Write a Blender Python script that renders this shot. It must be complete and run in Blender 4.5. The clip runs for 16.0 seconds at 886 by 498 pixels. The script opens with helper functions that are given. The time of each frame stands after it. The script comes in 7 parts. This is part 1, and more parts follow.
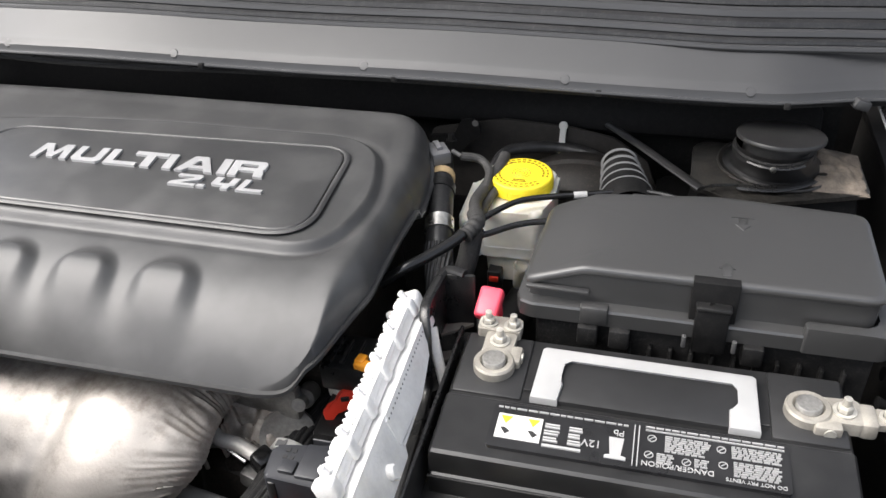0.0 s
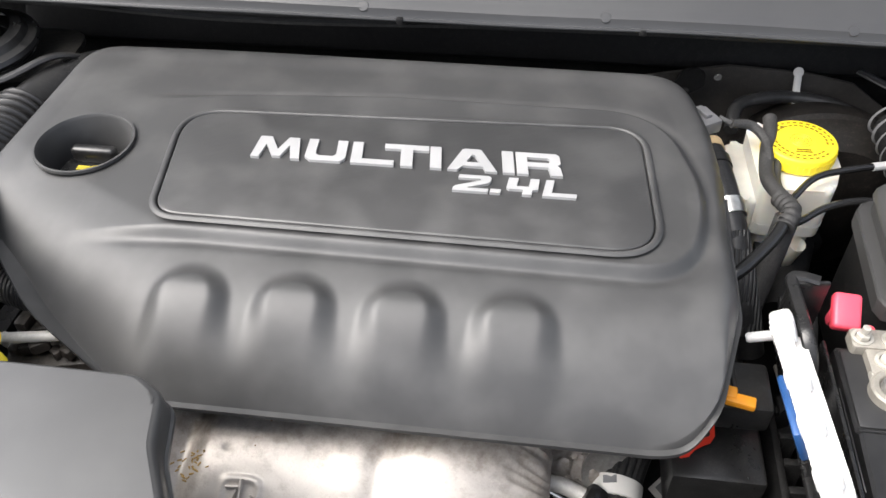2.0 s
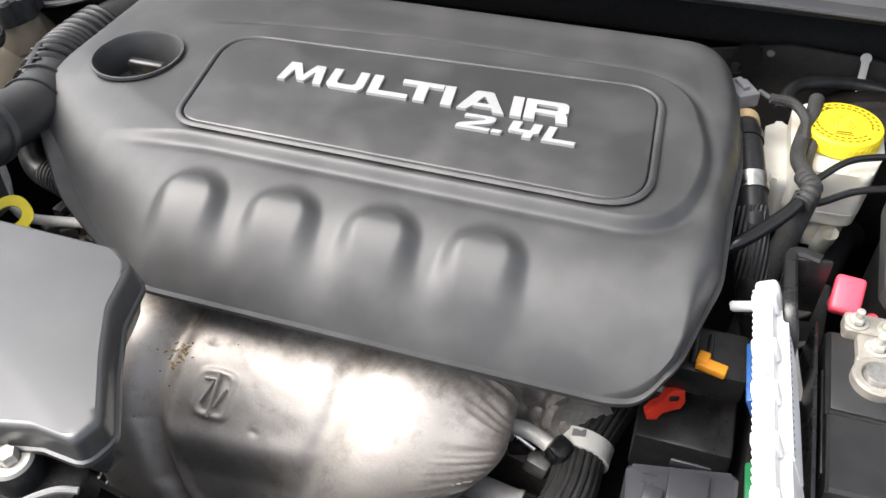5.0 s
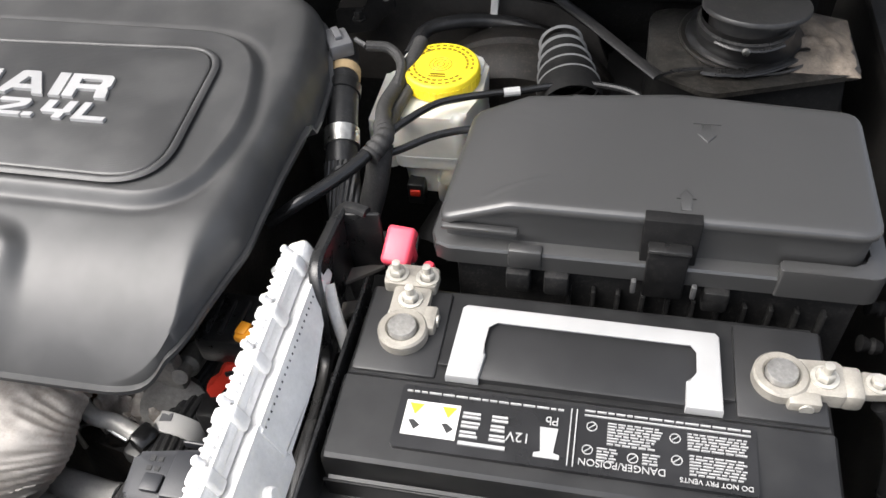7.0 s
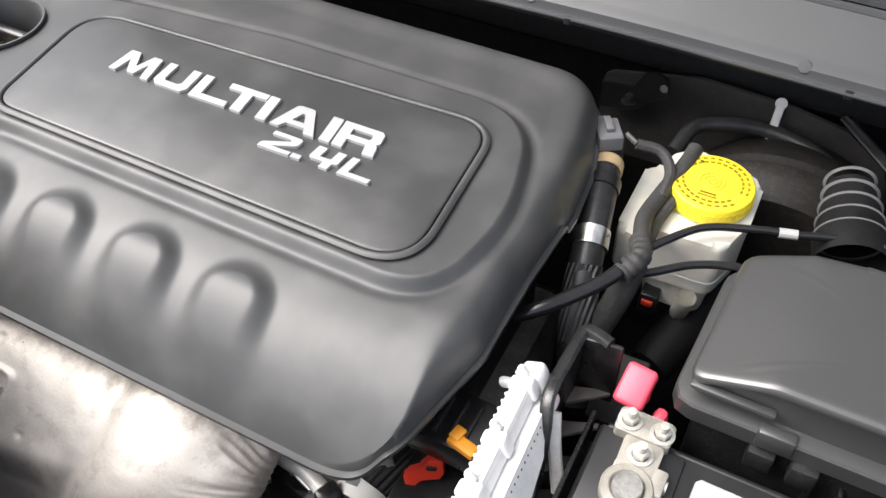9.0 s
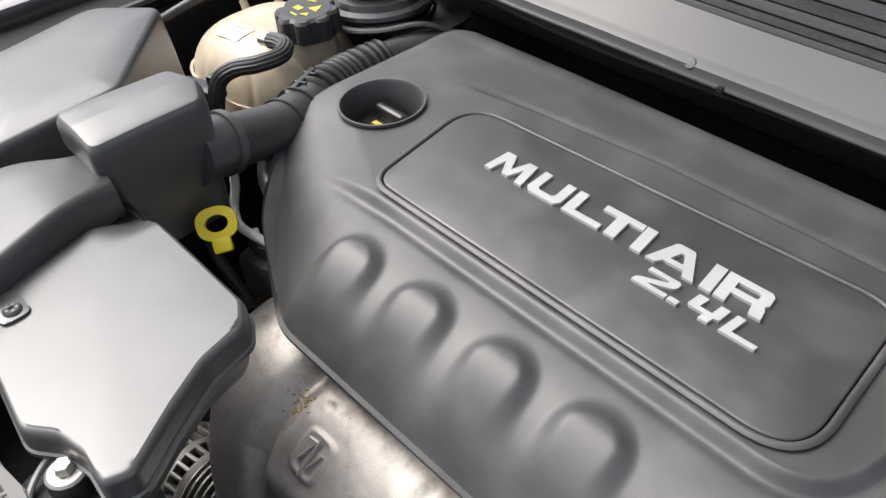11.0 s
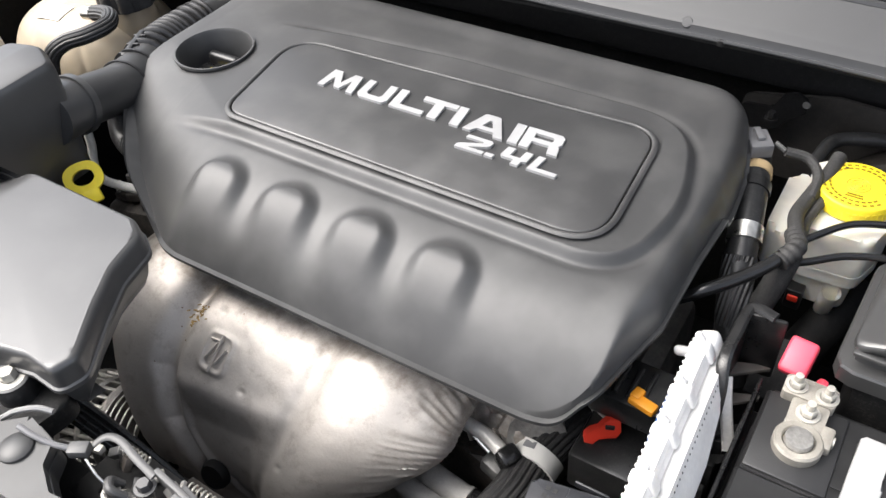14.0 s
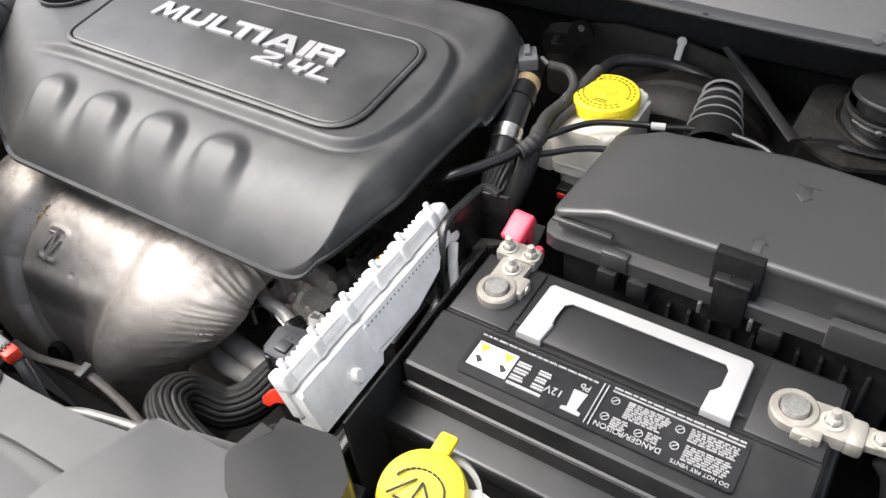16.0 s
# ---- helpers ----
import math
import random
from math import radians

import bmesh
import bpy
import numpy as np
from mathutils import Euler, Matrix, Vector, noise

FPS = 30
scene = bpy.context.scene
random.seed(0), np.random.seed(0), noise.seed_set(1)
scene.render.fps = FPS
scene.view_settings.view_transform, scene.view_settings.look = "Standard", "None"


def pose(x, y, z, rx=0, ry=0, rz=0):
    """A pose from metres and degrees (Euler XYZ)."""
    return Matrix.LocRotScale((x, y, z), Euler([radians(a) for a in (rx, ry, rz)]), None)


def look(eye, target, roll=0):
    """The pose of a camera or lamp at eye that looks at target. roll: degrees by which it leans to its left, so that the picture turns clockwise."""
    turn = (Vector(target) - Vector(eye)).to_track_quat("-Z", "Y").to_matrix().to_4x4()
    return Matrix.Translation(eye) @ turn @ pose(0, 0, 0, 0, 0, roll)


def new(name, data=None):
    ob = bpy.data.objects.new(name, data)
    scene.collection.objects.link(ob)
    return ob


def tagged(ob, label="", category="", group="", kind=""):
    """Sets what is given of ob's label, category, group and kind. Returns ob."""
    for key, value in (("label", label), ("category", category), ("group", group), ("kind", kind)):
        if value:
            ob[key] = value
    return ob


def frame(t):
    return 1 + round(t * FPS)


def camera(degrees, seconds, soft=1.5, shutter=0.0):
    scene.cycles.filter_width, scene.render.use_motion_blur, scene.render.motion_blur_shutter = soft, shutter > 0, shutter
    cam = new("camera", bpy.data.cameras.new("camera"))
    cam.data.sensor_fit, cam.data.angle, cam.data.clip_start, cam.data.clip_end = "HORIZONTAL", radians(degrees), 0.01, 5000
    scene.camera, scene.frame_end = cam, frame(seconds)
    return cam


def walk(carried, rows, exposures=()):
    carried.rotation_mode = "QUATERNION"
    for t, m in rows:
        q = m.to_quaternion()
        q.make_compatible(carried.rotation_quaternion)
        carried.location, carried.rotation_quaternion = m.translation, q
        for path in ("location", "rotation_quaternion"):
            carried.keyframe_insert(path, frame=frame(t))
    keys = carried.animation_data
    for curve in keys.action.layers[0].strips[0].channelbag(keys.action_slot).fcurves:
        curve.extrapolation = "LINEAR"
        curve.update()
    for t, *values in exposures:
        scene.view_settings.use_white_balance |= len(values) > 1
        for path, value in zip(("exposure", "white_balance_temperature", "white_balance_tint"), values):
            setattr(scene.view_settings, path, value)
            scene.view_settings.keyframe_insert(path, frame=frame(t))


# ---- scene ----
cam = camera(56.6, 16.0)
PATH = [
    (0, (0.3453, -0.5935, 1.2802), (-0.0358, 0.7061, 0.3202), -3.26),
    (0.5, (0.2804, -0.57, 1.2903), (-0.0753, 0.6671, 0.2422), -3.29),
    (1, (0.1714, -0.5559, 1.3038), (-0.1207, 0.6556, 0.2072), -3.53),
    (1.5, (0.0847, -0.5384, 1.3048), (-0.1736, 0.6575, 0.1829), -3.84),
    (2, (0.0064, -0.5111, 1.3072), (-0.1776, 0.664, 0.1492), -1.78),
    (2.5, (-0.0542, -0.4823, 1.3163), (-0.3481, 0.6423, 0.1312), -5.28),
    (3, (-0.132, -0.51, 1.3191), (-0.4894, 0.6186, 0.1554), -4.00),
    (3.2, (-0.1551, -0.5303, 1.318), (-0.5056, 0.6169, 0.1705), -1.24),
    (5.3, (0.1609, -0.5292, 1.2682), (-0.2637, 0.575, 0.1037), -3.27),
    (5.5, (0.1917, -0.5193, 1.2589), (-0.2189, 0.5785, 0.0835), -3.48),
    (6, (0.2544, -0.4938, 1.244), (-0.1636, 0.5832, 0.052), -6.09),
    (6.5, (0.3157, -0.46, 1.2408), (-0.0551, 0.6138, 0.0305), -6.77),
    (7, (0.3571, -0.439, 1.2548), (0.0678, 0.6481, 0.034), -5.42),
    (7.5, (0.3776, -0.4437, 1.2762), (0.1207, 0.6409, 0.0461), -4.60),
    (8, (0.41, -0.4629, 1.3084), (0.0961, 0.6046, 0.0766), -3.84),
    (8.5, (0.3669, -0.4224, 1.3035), (-0.0071, 0.6255, 0.0716), -2.13),
    (9, (0.2662, -0.3797, 1.2939), (-0.2792, 0.5872, 0.0597), -2.26),
    (9.5, (0.2015, -0.3691, 1.2936), (-0.5649, 0.489, 0.097), -4.77),
    (10, (0.1813, -0.3684, 1.2911), (-0.6967, 0.4635, 0.1542), -4.91),
    (10.2, (0.1725, -0.369, 1.2904), (-0.7528, 0.4498, 0.1818), -5.09),
    (12.3, (0.1558, -0.4649, 1.3317), (-0.8094, 0.3024, 0.2202), -5.16),
    (12.5, (0.1736, -0.4733, 1.3354), (-0.7815, 0.2963, 0.2169), -5.88),
    (13, (0.2043, -0.4916, 1.3377), (-0.7272, 0.297, 0.2126), -8.85),
    (13.5, (0.2148, -0.4892, 1.3226), (-0.5705, 0.4199, 0.1769), -6.69),
    (14, (0.2401, -0.4985, 1.3228), (-0.461, 0.4657, 0.1676), -5.78),
    (14.5, (0.2778, -0.5023, 1.3228), (-0.4, 0.4796, 0.1687), -5.71),
    (15, (0.3377, -0.5019, 1.323), (-0.3424, 0.4696, 0.1615), -6.11),
    (15.5, (0.4092, -0.5036, 1.3206), (-0.2833, 0.4603, 0.16), -6.21),
    (16, (0.4728, -0.5089, 1.314), (-0.2389, 0.4402, 0.1528), -6.62),
]
walk(cam, [(t, look(eye, target, roll)) for t, eye, target, roll in PATH],
     [(0.0, 1.52), (1.5, 1.60), (3.0, 1.90), (5.5, 1.68), (6.5, 1.45), (7.5, 1.80), (8.0, 1.80), (9.0, 1.74), (10.0, 1.68), (12.5, 1.06),
      (13.5, 1.58), (14.5, 1.73), (15.5, 1.72), (16.0, 1.62)])

# ---- world and light ----
world = bpy.data.worlds.new("overcast_sky")
scene.world = world
world.use_nodes = True
wn, wl = world.node_tree.nodes, world.node_tree.links
sky = wn.new("ShaderNodeTexSky")
sky.sky_type = "NISHITA"
sky.sun_disc = False
sky.sun_elevation, sky.sun_rotation = radians(52), radians(248)
sky.air_density, sky.dust_density, sky.ozone_density = 0.8, 5.0, 1.0
tone = wn.new("ShaderNodeHueSaturation")
tone.inputs["Saturation"].default_value = 0.45
wl.new(sky.outputs[0], tone.inputs["Color"])
wl.new(tone.outputs[0], wn["Background"].inputs[0])
wn["Background"].inputs[1].default_value = 0.125

sun_data = bpy.data.lights.new("sun", "SUN")
sun_data.energy, sun_data.angle, sun_data.color = 1.2, radians(58), (1.0, 0.98, 0.96)
sun = new("sun", sun_data)
sun.matrix_world = look((-1.5, -0.45, 3.4), (0.0, 0.0, 0.9))


# ---- materials ----
def mat(name, base, rough=0.5, metal=0.0, spec=0.5, grain=900.0, grain_bump=0.12, vary=0.25, stain=14.0,
        dust=0.0, dust_colour=(0.30, 0.28, 0.25), clear=0.0, subsurface=0.0, per_piece=0.0, haze=0.0, blotch=0.0, blotch_colour=(0.15, 0.095, 0.055)):
    """A surface with fine grain, broad stains, uneven gloss and a little dust."""
    m = bpy.data.materials.new(name)
    m.use_nodes = True
    n, l = m.node_tree.nodes, m.node_tree.links
    b = n["Principled BSDF"]
    co = n.new("ShaderNodeTexCoord")

    def noise_at(scale, detail=4.0, rough_n=0.55):
        t = n.new("ShaderNodeTexNoise")
        t.inputs["Scale"].default_value, t.inputs["Detail"].default_value, t.inputs["Roughness"].default_value = scale, detail, rough_n
        l.new(co.outputs["Object"], t.inputs["Vector"])
        return t

    def ramp(src, lo, hi, to_lo, to_hi):
        r = n.new("ShaderNodeMapRange")
        r.inputs[1].default_value, r.inputs[2].default_value, r.inputs[3].default_value, r.inputs[4].default_value = lo, hi, to_lo, to_hi
        l.new(src, r.inputs[0])
        return r.outputs[0]

    broad, fine = noise_at(stain), noise_at(grain, 2.0)
    mid = noise_at(stain * 9, 5.0, 0.65) if dust else noise_at(stain * 5, 1.0, 0.4)
    col = n.new("ShaderNodeMixRGB")
    col.blend_type = "MULTIPLY"
    col.inputs[0].default_value = 1.0
    col.inputs[1].default_value = (*base, 1)
    val = n.new("ShaderNodeMath")
    val.operation = "MULTIPLY"
    l.new(ramp(broad.outputs[0], 0.3, 0.7, 1 - vary, 1 + vary), val.inputs[0])
    val.inputs[1].default_value = 1.0
    if grain_bump:
        l.new(ramp(mid.outputs[0], 0.3, 0.7, 1 - vary * 0.5, 1 + vary * 0.5), val.inputs[1])
    out = val.outputs[0]
    if per_piece:
        info = n.new("ShaderNodeObjectInfo")
        v2 = n.new("ShaderNodeMath")
        v2.operation = "MULTIPLY"
        l.new(out, v2.inputs[0])
        l.new(ramp(info.outputs["Random"], 0, 1, 1 - per_piece, 1 + per_piece), v2.inputs[1])
        out = v2.outputs[0]
    l.new(out, col.inputs[2])
    colour = col.outputs[0]
    def veil(src, lo, hi, amount, tint, under):
        mix = n.new("ShaderNodeMixRGB")
        l.new(ramp(src, lo, hi, 0, amount), mix.inputs[0])
        l.new(under, mix.inputs[1])
        mix.inputs[2].default_value = (*tint, 1)
        return mix.outputs[0]

    if haze:
        colour = veil(noise_at(stain * 2.6, 3.0, 0.5).outputs[0], 0.42, 0.68, haze, (0.15, 0.148, 0.144), colour)
    if blotch:
        colour = veil(noise_at(stain * 3.5, 7.0, 0.72).outputs[0], 0.53, 0.66, blotch, blotch_colour, colour)
    if dust:
        speck = noise_at(stain * 40, 6.0, 0.75)
        two = n.new("ShaderNodeMath")
        two.operation = "MULTIPLY"
        l.new(ramp(speck.outputs[0], 0.48, 0.72, 0, 1), two.inputs[0])
        l.new(ramp(mid.outputs[0], 0.40, 0.68, 0, dust), two.inputs[1])
        mix = n.new("ShaderNodeMixRGB")
        l.new(two.outputs[0], mix.inputs[0])
        l.new(colour, mix.inputs[1])
        mix.inputs[2].default_value = (*dust_colour, 1)
        colour = mix.outputs[0]
    l.new(colour, b.inputs["Base Color"])
    uneven = n.new("ShaderNodeMath")
    uneven.operation, uneven.use_clamp = "ADD", True
    l.new(ramp(mid.outputs[0], 0.3, 0.7, max(0.03, rough - 0.02), min(1, rough + 0.02)), uneven.inputs[0])
    l.new(ramp(broad.outputs[0], 0.3, 0.7, -0.18 * rough, 0.18 * rough), uneven.inputs[1])
    b.inputs["Roughness"].default_value = rough
    if grain_bump:
        l.new(uneven.outputs[0], b.inputs["Roughness"])
    b.inputs["Metallic"].default_value = metal
    b.inputs["Specular IOR Level"].default_value = spec
    b.inputs["Coat Weight"].default_value = clear
    if subsurface:
        b.inputs["Subsurface Weight"].default_value = subsurface
        b.inputs["Subsurface Radius"].default_value = (0.02, 0.014, 0.008)
        b.inputs["Subsurface Scale"].default_value = 0.6
    if grain_bump:
        bump = n.new("ShaderNodeBump")
        bump.inputs["Strength"].default_value, bump.inputs["Distance"].default_value = grain_bump, 0.0006
        l.new(fine.outputs[0], bump.inputs["Height"])
        l.new(bump.outputs[0], b.inputs["Normal"])
    return m


def ribbed(m, pitch, strength, axis=1, depth=0.0006):
    """Adds fine parallel moulded lines along one axis to a material made by mat()."""
    n, l = m.node_tree.nodes, m.node_tree.links
    co = n.new("ShaderNodeTexCoord")
    w = n.new("ShaderNodeTexWave")
    w.wave_type, w.bands_direction = "BANDS", "XYZ"[axis]
    w.inputs["Scale"].default_value = 2 * math.pi / (20 * pitch)
    l.new(co.outputs["Object"], w.inputs["Vector"])
    bump = n.new("ShaderNodeBump")
    bump.inputs["Strength"].default_value, bump.inputs["Distance"].default_value = strength, depth
    l.new(w.outputs["Fac"], bump.inputs["Height"])
    b = n["Principled BSDF"]
    old = b.inputs["Normal"].links[0].from_socket
    l.new(old, bump.inputs["Normal"])
    l.new(bump.outputs[0], b.inputs["Normal"])
    return m


M_COVER = mat("grained_grey_black_plastic", (0.0375, 0.0375, 0.0377), 0.48, spec=0.62, grain_bump=0, vary=0.12, stain=9, haze=0.20)
M_PANEL = ribbed(mat("fine_lined_black_plastic", (0.034, 0.0338, 0.034), 0.42, spec=0.7, grain=1500, grain_bump=0.09, vary=0.10, stain=10, haze=0.18), 0.0016, 0.09)
M_BADGE = mat("satin_silver_badge", (0.48, 0.48, 0.48), 0.38, metal=0.4, vary=0.06)
M_BLACK = mat("satin_black_plastic", (0.014, 0.014, 0.0142), 0.30, vary=0.3, dust=0.12)
M_SATIN = mat("dusty_satin_black_plastic", (0.007, 0.007, 0.0072), 0.42, spec=0.35, grain_bump=0, vary=0.2)
M_MATT = mat("matt_black_plastic", (0.009, 0.009, 0.0092), 0.6, spec=0.25, vary=0.35, dust=0.15)
M_FUSE = mat("black_grained_lid_plastic", (0.038, 0.0377, 0.0373), 0.38, spec=1.0, grain_bump=0, vary=0.12, stain=9)
M_DUCT = mat("grey_moulded_duct_plastic", (0.040, 0.040, 0.0403), 0.36, spec=1.0, grain_bump=0, vary=0.12, stain=8, haze=0.12)
M_RAD = mat("dark_grey_radiator_cover_plastic", (0.032, 0.032, 0.0323), 0.42, spec=0.55, grain_bump=0, vary=0.14, stain=8, haze=0.12)
M_RUBBER = mat("black_rubber", (0.020, 0.020, 0.0205), 0.40, vary=0.3, dust=0.2)
M_HOSE = mat("dark_ribbed_hose_rubber", (0.014, 0.014, 0.0143), 0.55, spec=0.35, grain=700, grain_bump=0.3, vary=0.3, dust=0.2)
M_CABLE = mat("black_cable_sheath", (0.013, 0.013, 0.0132), 0.22, vary=0.2)
M_BRAID = ribbed(mat("black_braided_sleeve", (0.05, 0.05, 0.05), 0.5, vary=0.3), 0.0035, 0.9, 0, 0.002)
M_SHIELD = mat("pressed_aluminised_steel", (0.53, 0.495, 0.455), 0.53, metal=0.52, grain=420, grain_bump=0.20, vary=0.10, stain=16,
               dust=0.45, dust_colour=(0.20, 0.14, 0.09), blotch=0.26)
# Brown soot towards the cover rim; the cover's shade is coloured in too.
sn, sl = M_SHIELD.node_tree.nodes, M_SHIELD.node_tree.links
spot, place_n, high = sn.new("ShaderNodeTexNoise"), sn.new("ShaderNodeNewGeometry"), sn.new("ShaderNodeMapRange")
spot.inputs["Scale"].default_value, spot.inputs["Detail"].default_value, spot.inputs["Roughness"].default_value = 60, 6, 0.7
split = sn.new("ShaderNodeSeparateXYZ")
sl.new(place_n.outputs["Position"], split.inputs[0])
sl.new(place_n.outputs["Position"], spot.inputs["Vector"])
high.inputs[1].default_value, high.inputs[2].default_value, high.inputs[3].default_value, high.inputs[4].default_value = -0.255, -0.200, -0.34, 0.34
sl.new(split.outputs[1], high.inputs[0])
both, soot_shade = sn.new("ShaderNodeMath"), sn.new("ShaderNodeMixRGB")
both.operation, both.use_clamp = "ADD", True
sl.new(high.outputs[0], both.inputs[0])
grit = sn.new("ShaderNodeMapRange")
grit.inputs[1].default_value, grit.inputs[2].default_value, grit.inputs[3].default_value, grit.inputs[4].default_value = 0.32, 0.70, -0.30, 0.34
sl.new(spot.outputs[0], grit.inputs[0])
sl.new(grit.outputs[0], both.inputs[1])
sl.new(both.outputs[0], soot_shade.inputs[0])
sl.new(sn["Principled BSDF"].inputs["Base Color"].links[0].from_socket, soot_shade.inputs[1])
soot_shade.inputs[2].default_value = (0.085, 0.058, 0.036, 1)
sl.new(soot_shade.outputs[0], sn["Principled BSDF"].inputs["Base Color"])
M_ALU = mat("cast_aluminium", (0.78, 0.772, 0.755), 0.5, metal=0.05, grain=500, grain_bump=0.6, vary=0.12, stain=30, dust=0.12, dust_colour=(0.26, 0.25, 0.24))
M_OLDALU = mat("dull_cast_engine_alloy", (0.36, 0.35, 0.33), 0.5, metal=0.7, grain=260, grain_bump=0.6, vary=0.4, stain=30, dust=0.5,
               dust_colour=(0.12, 0.10, 0.08))
M_LEAD = mat("plated_terminal_metal", (0.32, 0.30, 0.262), 0.5, metal=0.3, grain=600, grain_bump=0.45, vary=0.24, stain=45, dust=0.5, dust_colour=(0.14, 0.11, 0.08))
M_NUT = mat("dull_zinc_nut", (0.50, 0.48, 0.43), 0.45, metal=0.5, grain=600, grain_bump=0.3, vary=0.2, stain=50)
M_STEEL = mat("zinc_plated_steel", (0.75, 0.74, 0.70), 0.32, metal=1.0, vary=0.2, stain=50)
M_PIPE = mat("dull_aluminium_pipe", (0.70, 0.675, 0.63), 0.5, metal=0.2, vary=0.2, stain=40, dust=0.2)
M_DULLPIPE = mat("dull_white_grey_pipe", (0.40, 0.385, 0.36), 0.6, grain=400, grain_bump=0.4, vary=0.2, stain=40, dust=0.35, dust_colour=(0.16, 0.13, 0.10))
M_YELLOW = mat("yellow_cap_plastic", (0.88, 0.70, 0.030), 0.45, vary=0.06, stain=40)
M_OCHRE = mat("yellow_printed_symbol", (0.52, 0.42, 0.03), 0.5)
M_YELLOWTEXT = mat("ochre_moulded_text", (0.26, 0.18, 0.010), 0.5)
M_RED = mat("red_clip_plastic", (0.72, 0.045, 0.022), 0.42, vary=0.1)
M_PINK = mat("pink_red_cap_plastic", (0.82, 0.075, 0.12), 0.4, vary=0.08, subsurface=0.1)
M_ORANGE = mat("orange_clip_plastic", (0.85, 0.33, 0.02), 0.45)
M_BLUE = mat("blue_seal_plastic", (0.02, 0.075, 0.22), 0.4)
M_GREEN = mat("green_plastic", (0.008, 0.12, 0.04), 0.4, vary=0.2)
M_MAGENTA = mat("magenta_lock_plastic", (0.22, 0.04, 0.125), 0.5)
M_WHITE = mat("white_printed_plastic", (0.38, 0.38, 0.375), 0.5, vary=0.04, dust=0.06)
M_PAPER = mat("white_paper_label", (0.62, 0.61, 0.58), 0.6, vary=0.05)
M_RES = mat("milky_reservoir_plastic", (0.68, 0.66, 0.59), 0.4, vary=0.08, stain=20, subsurface=0.35)
M_TANK = mat("yellowed_milky_tank_plastic", (0.40, 0.335, 0.245), 0.36, vary=0.22, stain=9, subsurface=0.12)
M_GREYCON = mat("grey_connector_plastic", (0.15, 0.15, 0.155), 0.5)
M_TAPE = mat("grey_black_cloth_tape", (0.028, 0.0275, 0.027), 0.7, grain=500, grain_bump=0.5, vary=0.35, stain=60, dust=0.3)
M_DRUM = mat("brown_grey_painted_drum", (0.010, 0.009, 0.008), 0.6, spec=0.25, vary=0.35, stain=16, dust=0.4, dust_colour=(0.13, 0.10, 0.08))
M_SLATE = mat("slate_grey_connector_plastic", (0.026, 0.027, 0.031), 0.40)
M_TAN = mat("tan_cloth_tape", (0.50, 0.36, 0.19), 0.8)
M_GRIME = mat("oily_grimy_casting", (0.050, 0.044, 0.038), 0.45, metal=0.3, grain=160, grain_bump=0.9, vary=0.6, stain=45, dust=0.8, dust_colour=(0.16, 0.12, 0.09))
# Letters of the panel's own plastic; this darker grey is their relief shade.
M_EMBOSS = mat("moulded_text_relief_shade", (0.016, 0.016, 0.016), 0.5)
M_INK = mat("dark_print", (0.02, 0.02, 0.02), 0.6)
M_GROUND = mat("grey_asphalt", (0.075, 0.073, 0.071), 0.9, grain=60, grain_bump=0.6, vary=0.3, stain=0.7)
M_PAINT = mat("dark_body_paint", (0.018, 0.018, 0.020), 0.3, clear=0.6, vary=0.1)
M_HOOD = mat("white_body_paint", (0.62, 0.62, 0.62), 0.45, vary=0.06, stain=4)
# Deep bay parts: base lowered below black paint, so the colour holds their shade.
M_INNER = mat("shade_deepened_black_paint", (0.006, 0.006, 0.0062), 0.65, spec=0.2, vary=0.4, stain=20, dust=0.25, dust_colour=(0.09, 0.08, 0.07))
M_COWL = mat("grey_cowl_plastic", (0.042, 0.0425, 0.044), 0.40, grain_bump=0, vary=0.07, stain=5, haze=0.04)
M_DUSTY = mat("dusty_black_metal", (0.016, 0.0155, 0.0145), 0.34, grain=220, grain_bump=0.6, vary=0.5, stain=26, dust=0.35, dust_colour=(0.30, 0.26, 0.21), blotch=0.08, blotch_colour=(0.13, 0.10, 0.075))
M_BEIGE = mat("beige_road_dust", (0.15, 0.125, 0.10), 0.85, grain=300, grain_bump=0.8, vary=0.5, stain=40, dust=0.5, dust_colour=(0.05, 0.045, 0.04))
M_BULK = mat("dusty_grey_bulkhead_paint", (0.040, 0.037, 0.034), 0.55, grain=300, grain_bump=0.4, vary=0.3, stain=14, dust=0.4, dust_colour=(0.12, 0.10, 0.085))
M_WINGGREY = mat("glossy_dusty_wing_paint", (0.030, 0.029, 0.028), 0.30, spec=0.8, vary=0.4, stain=20, dust=0.3, dust_colour=(0.20, 0.18, 0.15))
M_BROWNTAPE = mat("brown_cloth_tape", (0.085, 0.070, 0.060), 0.8, grain=500, grain_bump=0.5, vary=0.3, stain=60)
M_STRIP = mat("brown_grey_strip", (0.055, 0.048, 0.041), 0.55, vary=0.3, stain=40)
M_CAPGREY = mat("grey_black_cap_plastic", (0.028, 0.028, 0.0285), 0.5, vary=0.2, dust=0.12)
M_TAUPE = mat("taupe_moulded_plastic", (0.13, 0.12, 0.105), 0.6, vary=0.25, stain=30)
M_WING = mat("dusty_black_wing_paint", (0.010, 0.0098, 0.0095), 0.45, vary=0.4, stain=10, dust=0.35, dust_colour=(0.26, 0.22, 0.18), haze=0.06)
M_LABELBLACK = mat("glossy_black_label", (0.016, 0.016, 0.017), 0.3)
M_BATT = mat("black_battery_case", (0.012, 0.012, 0.0123), 0.32, spec=0.6, grain_bump=0, vary=0.2, haze=0.07)
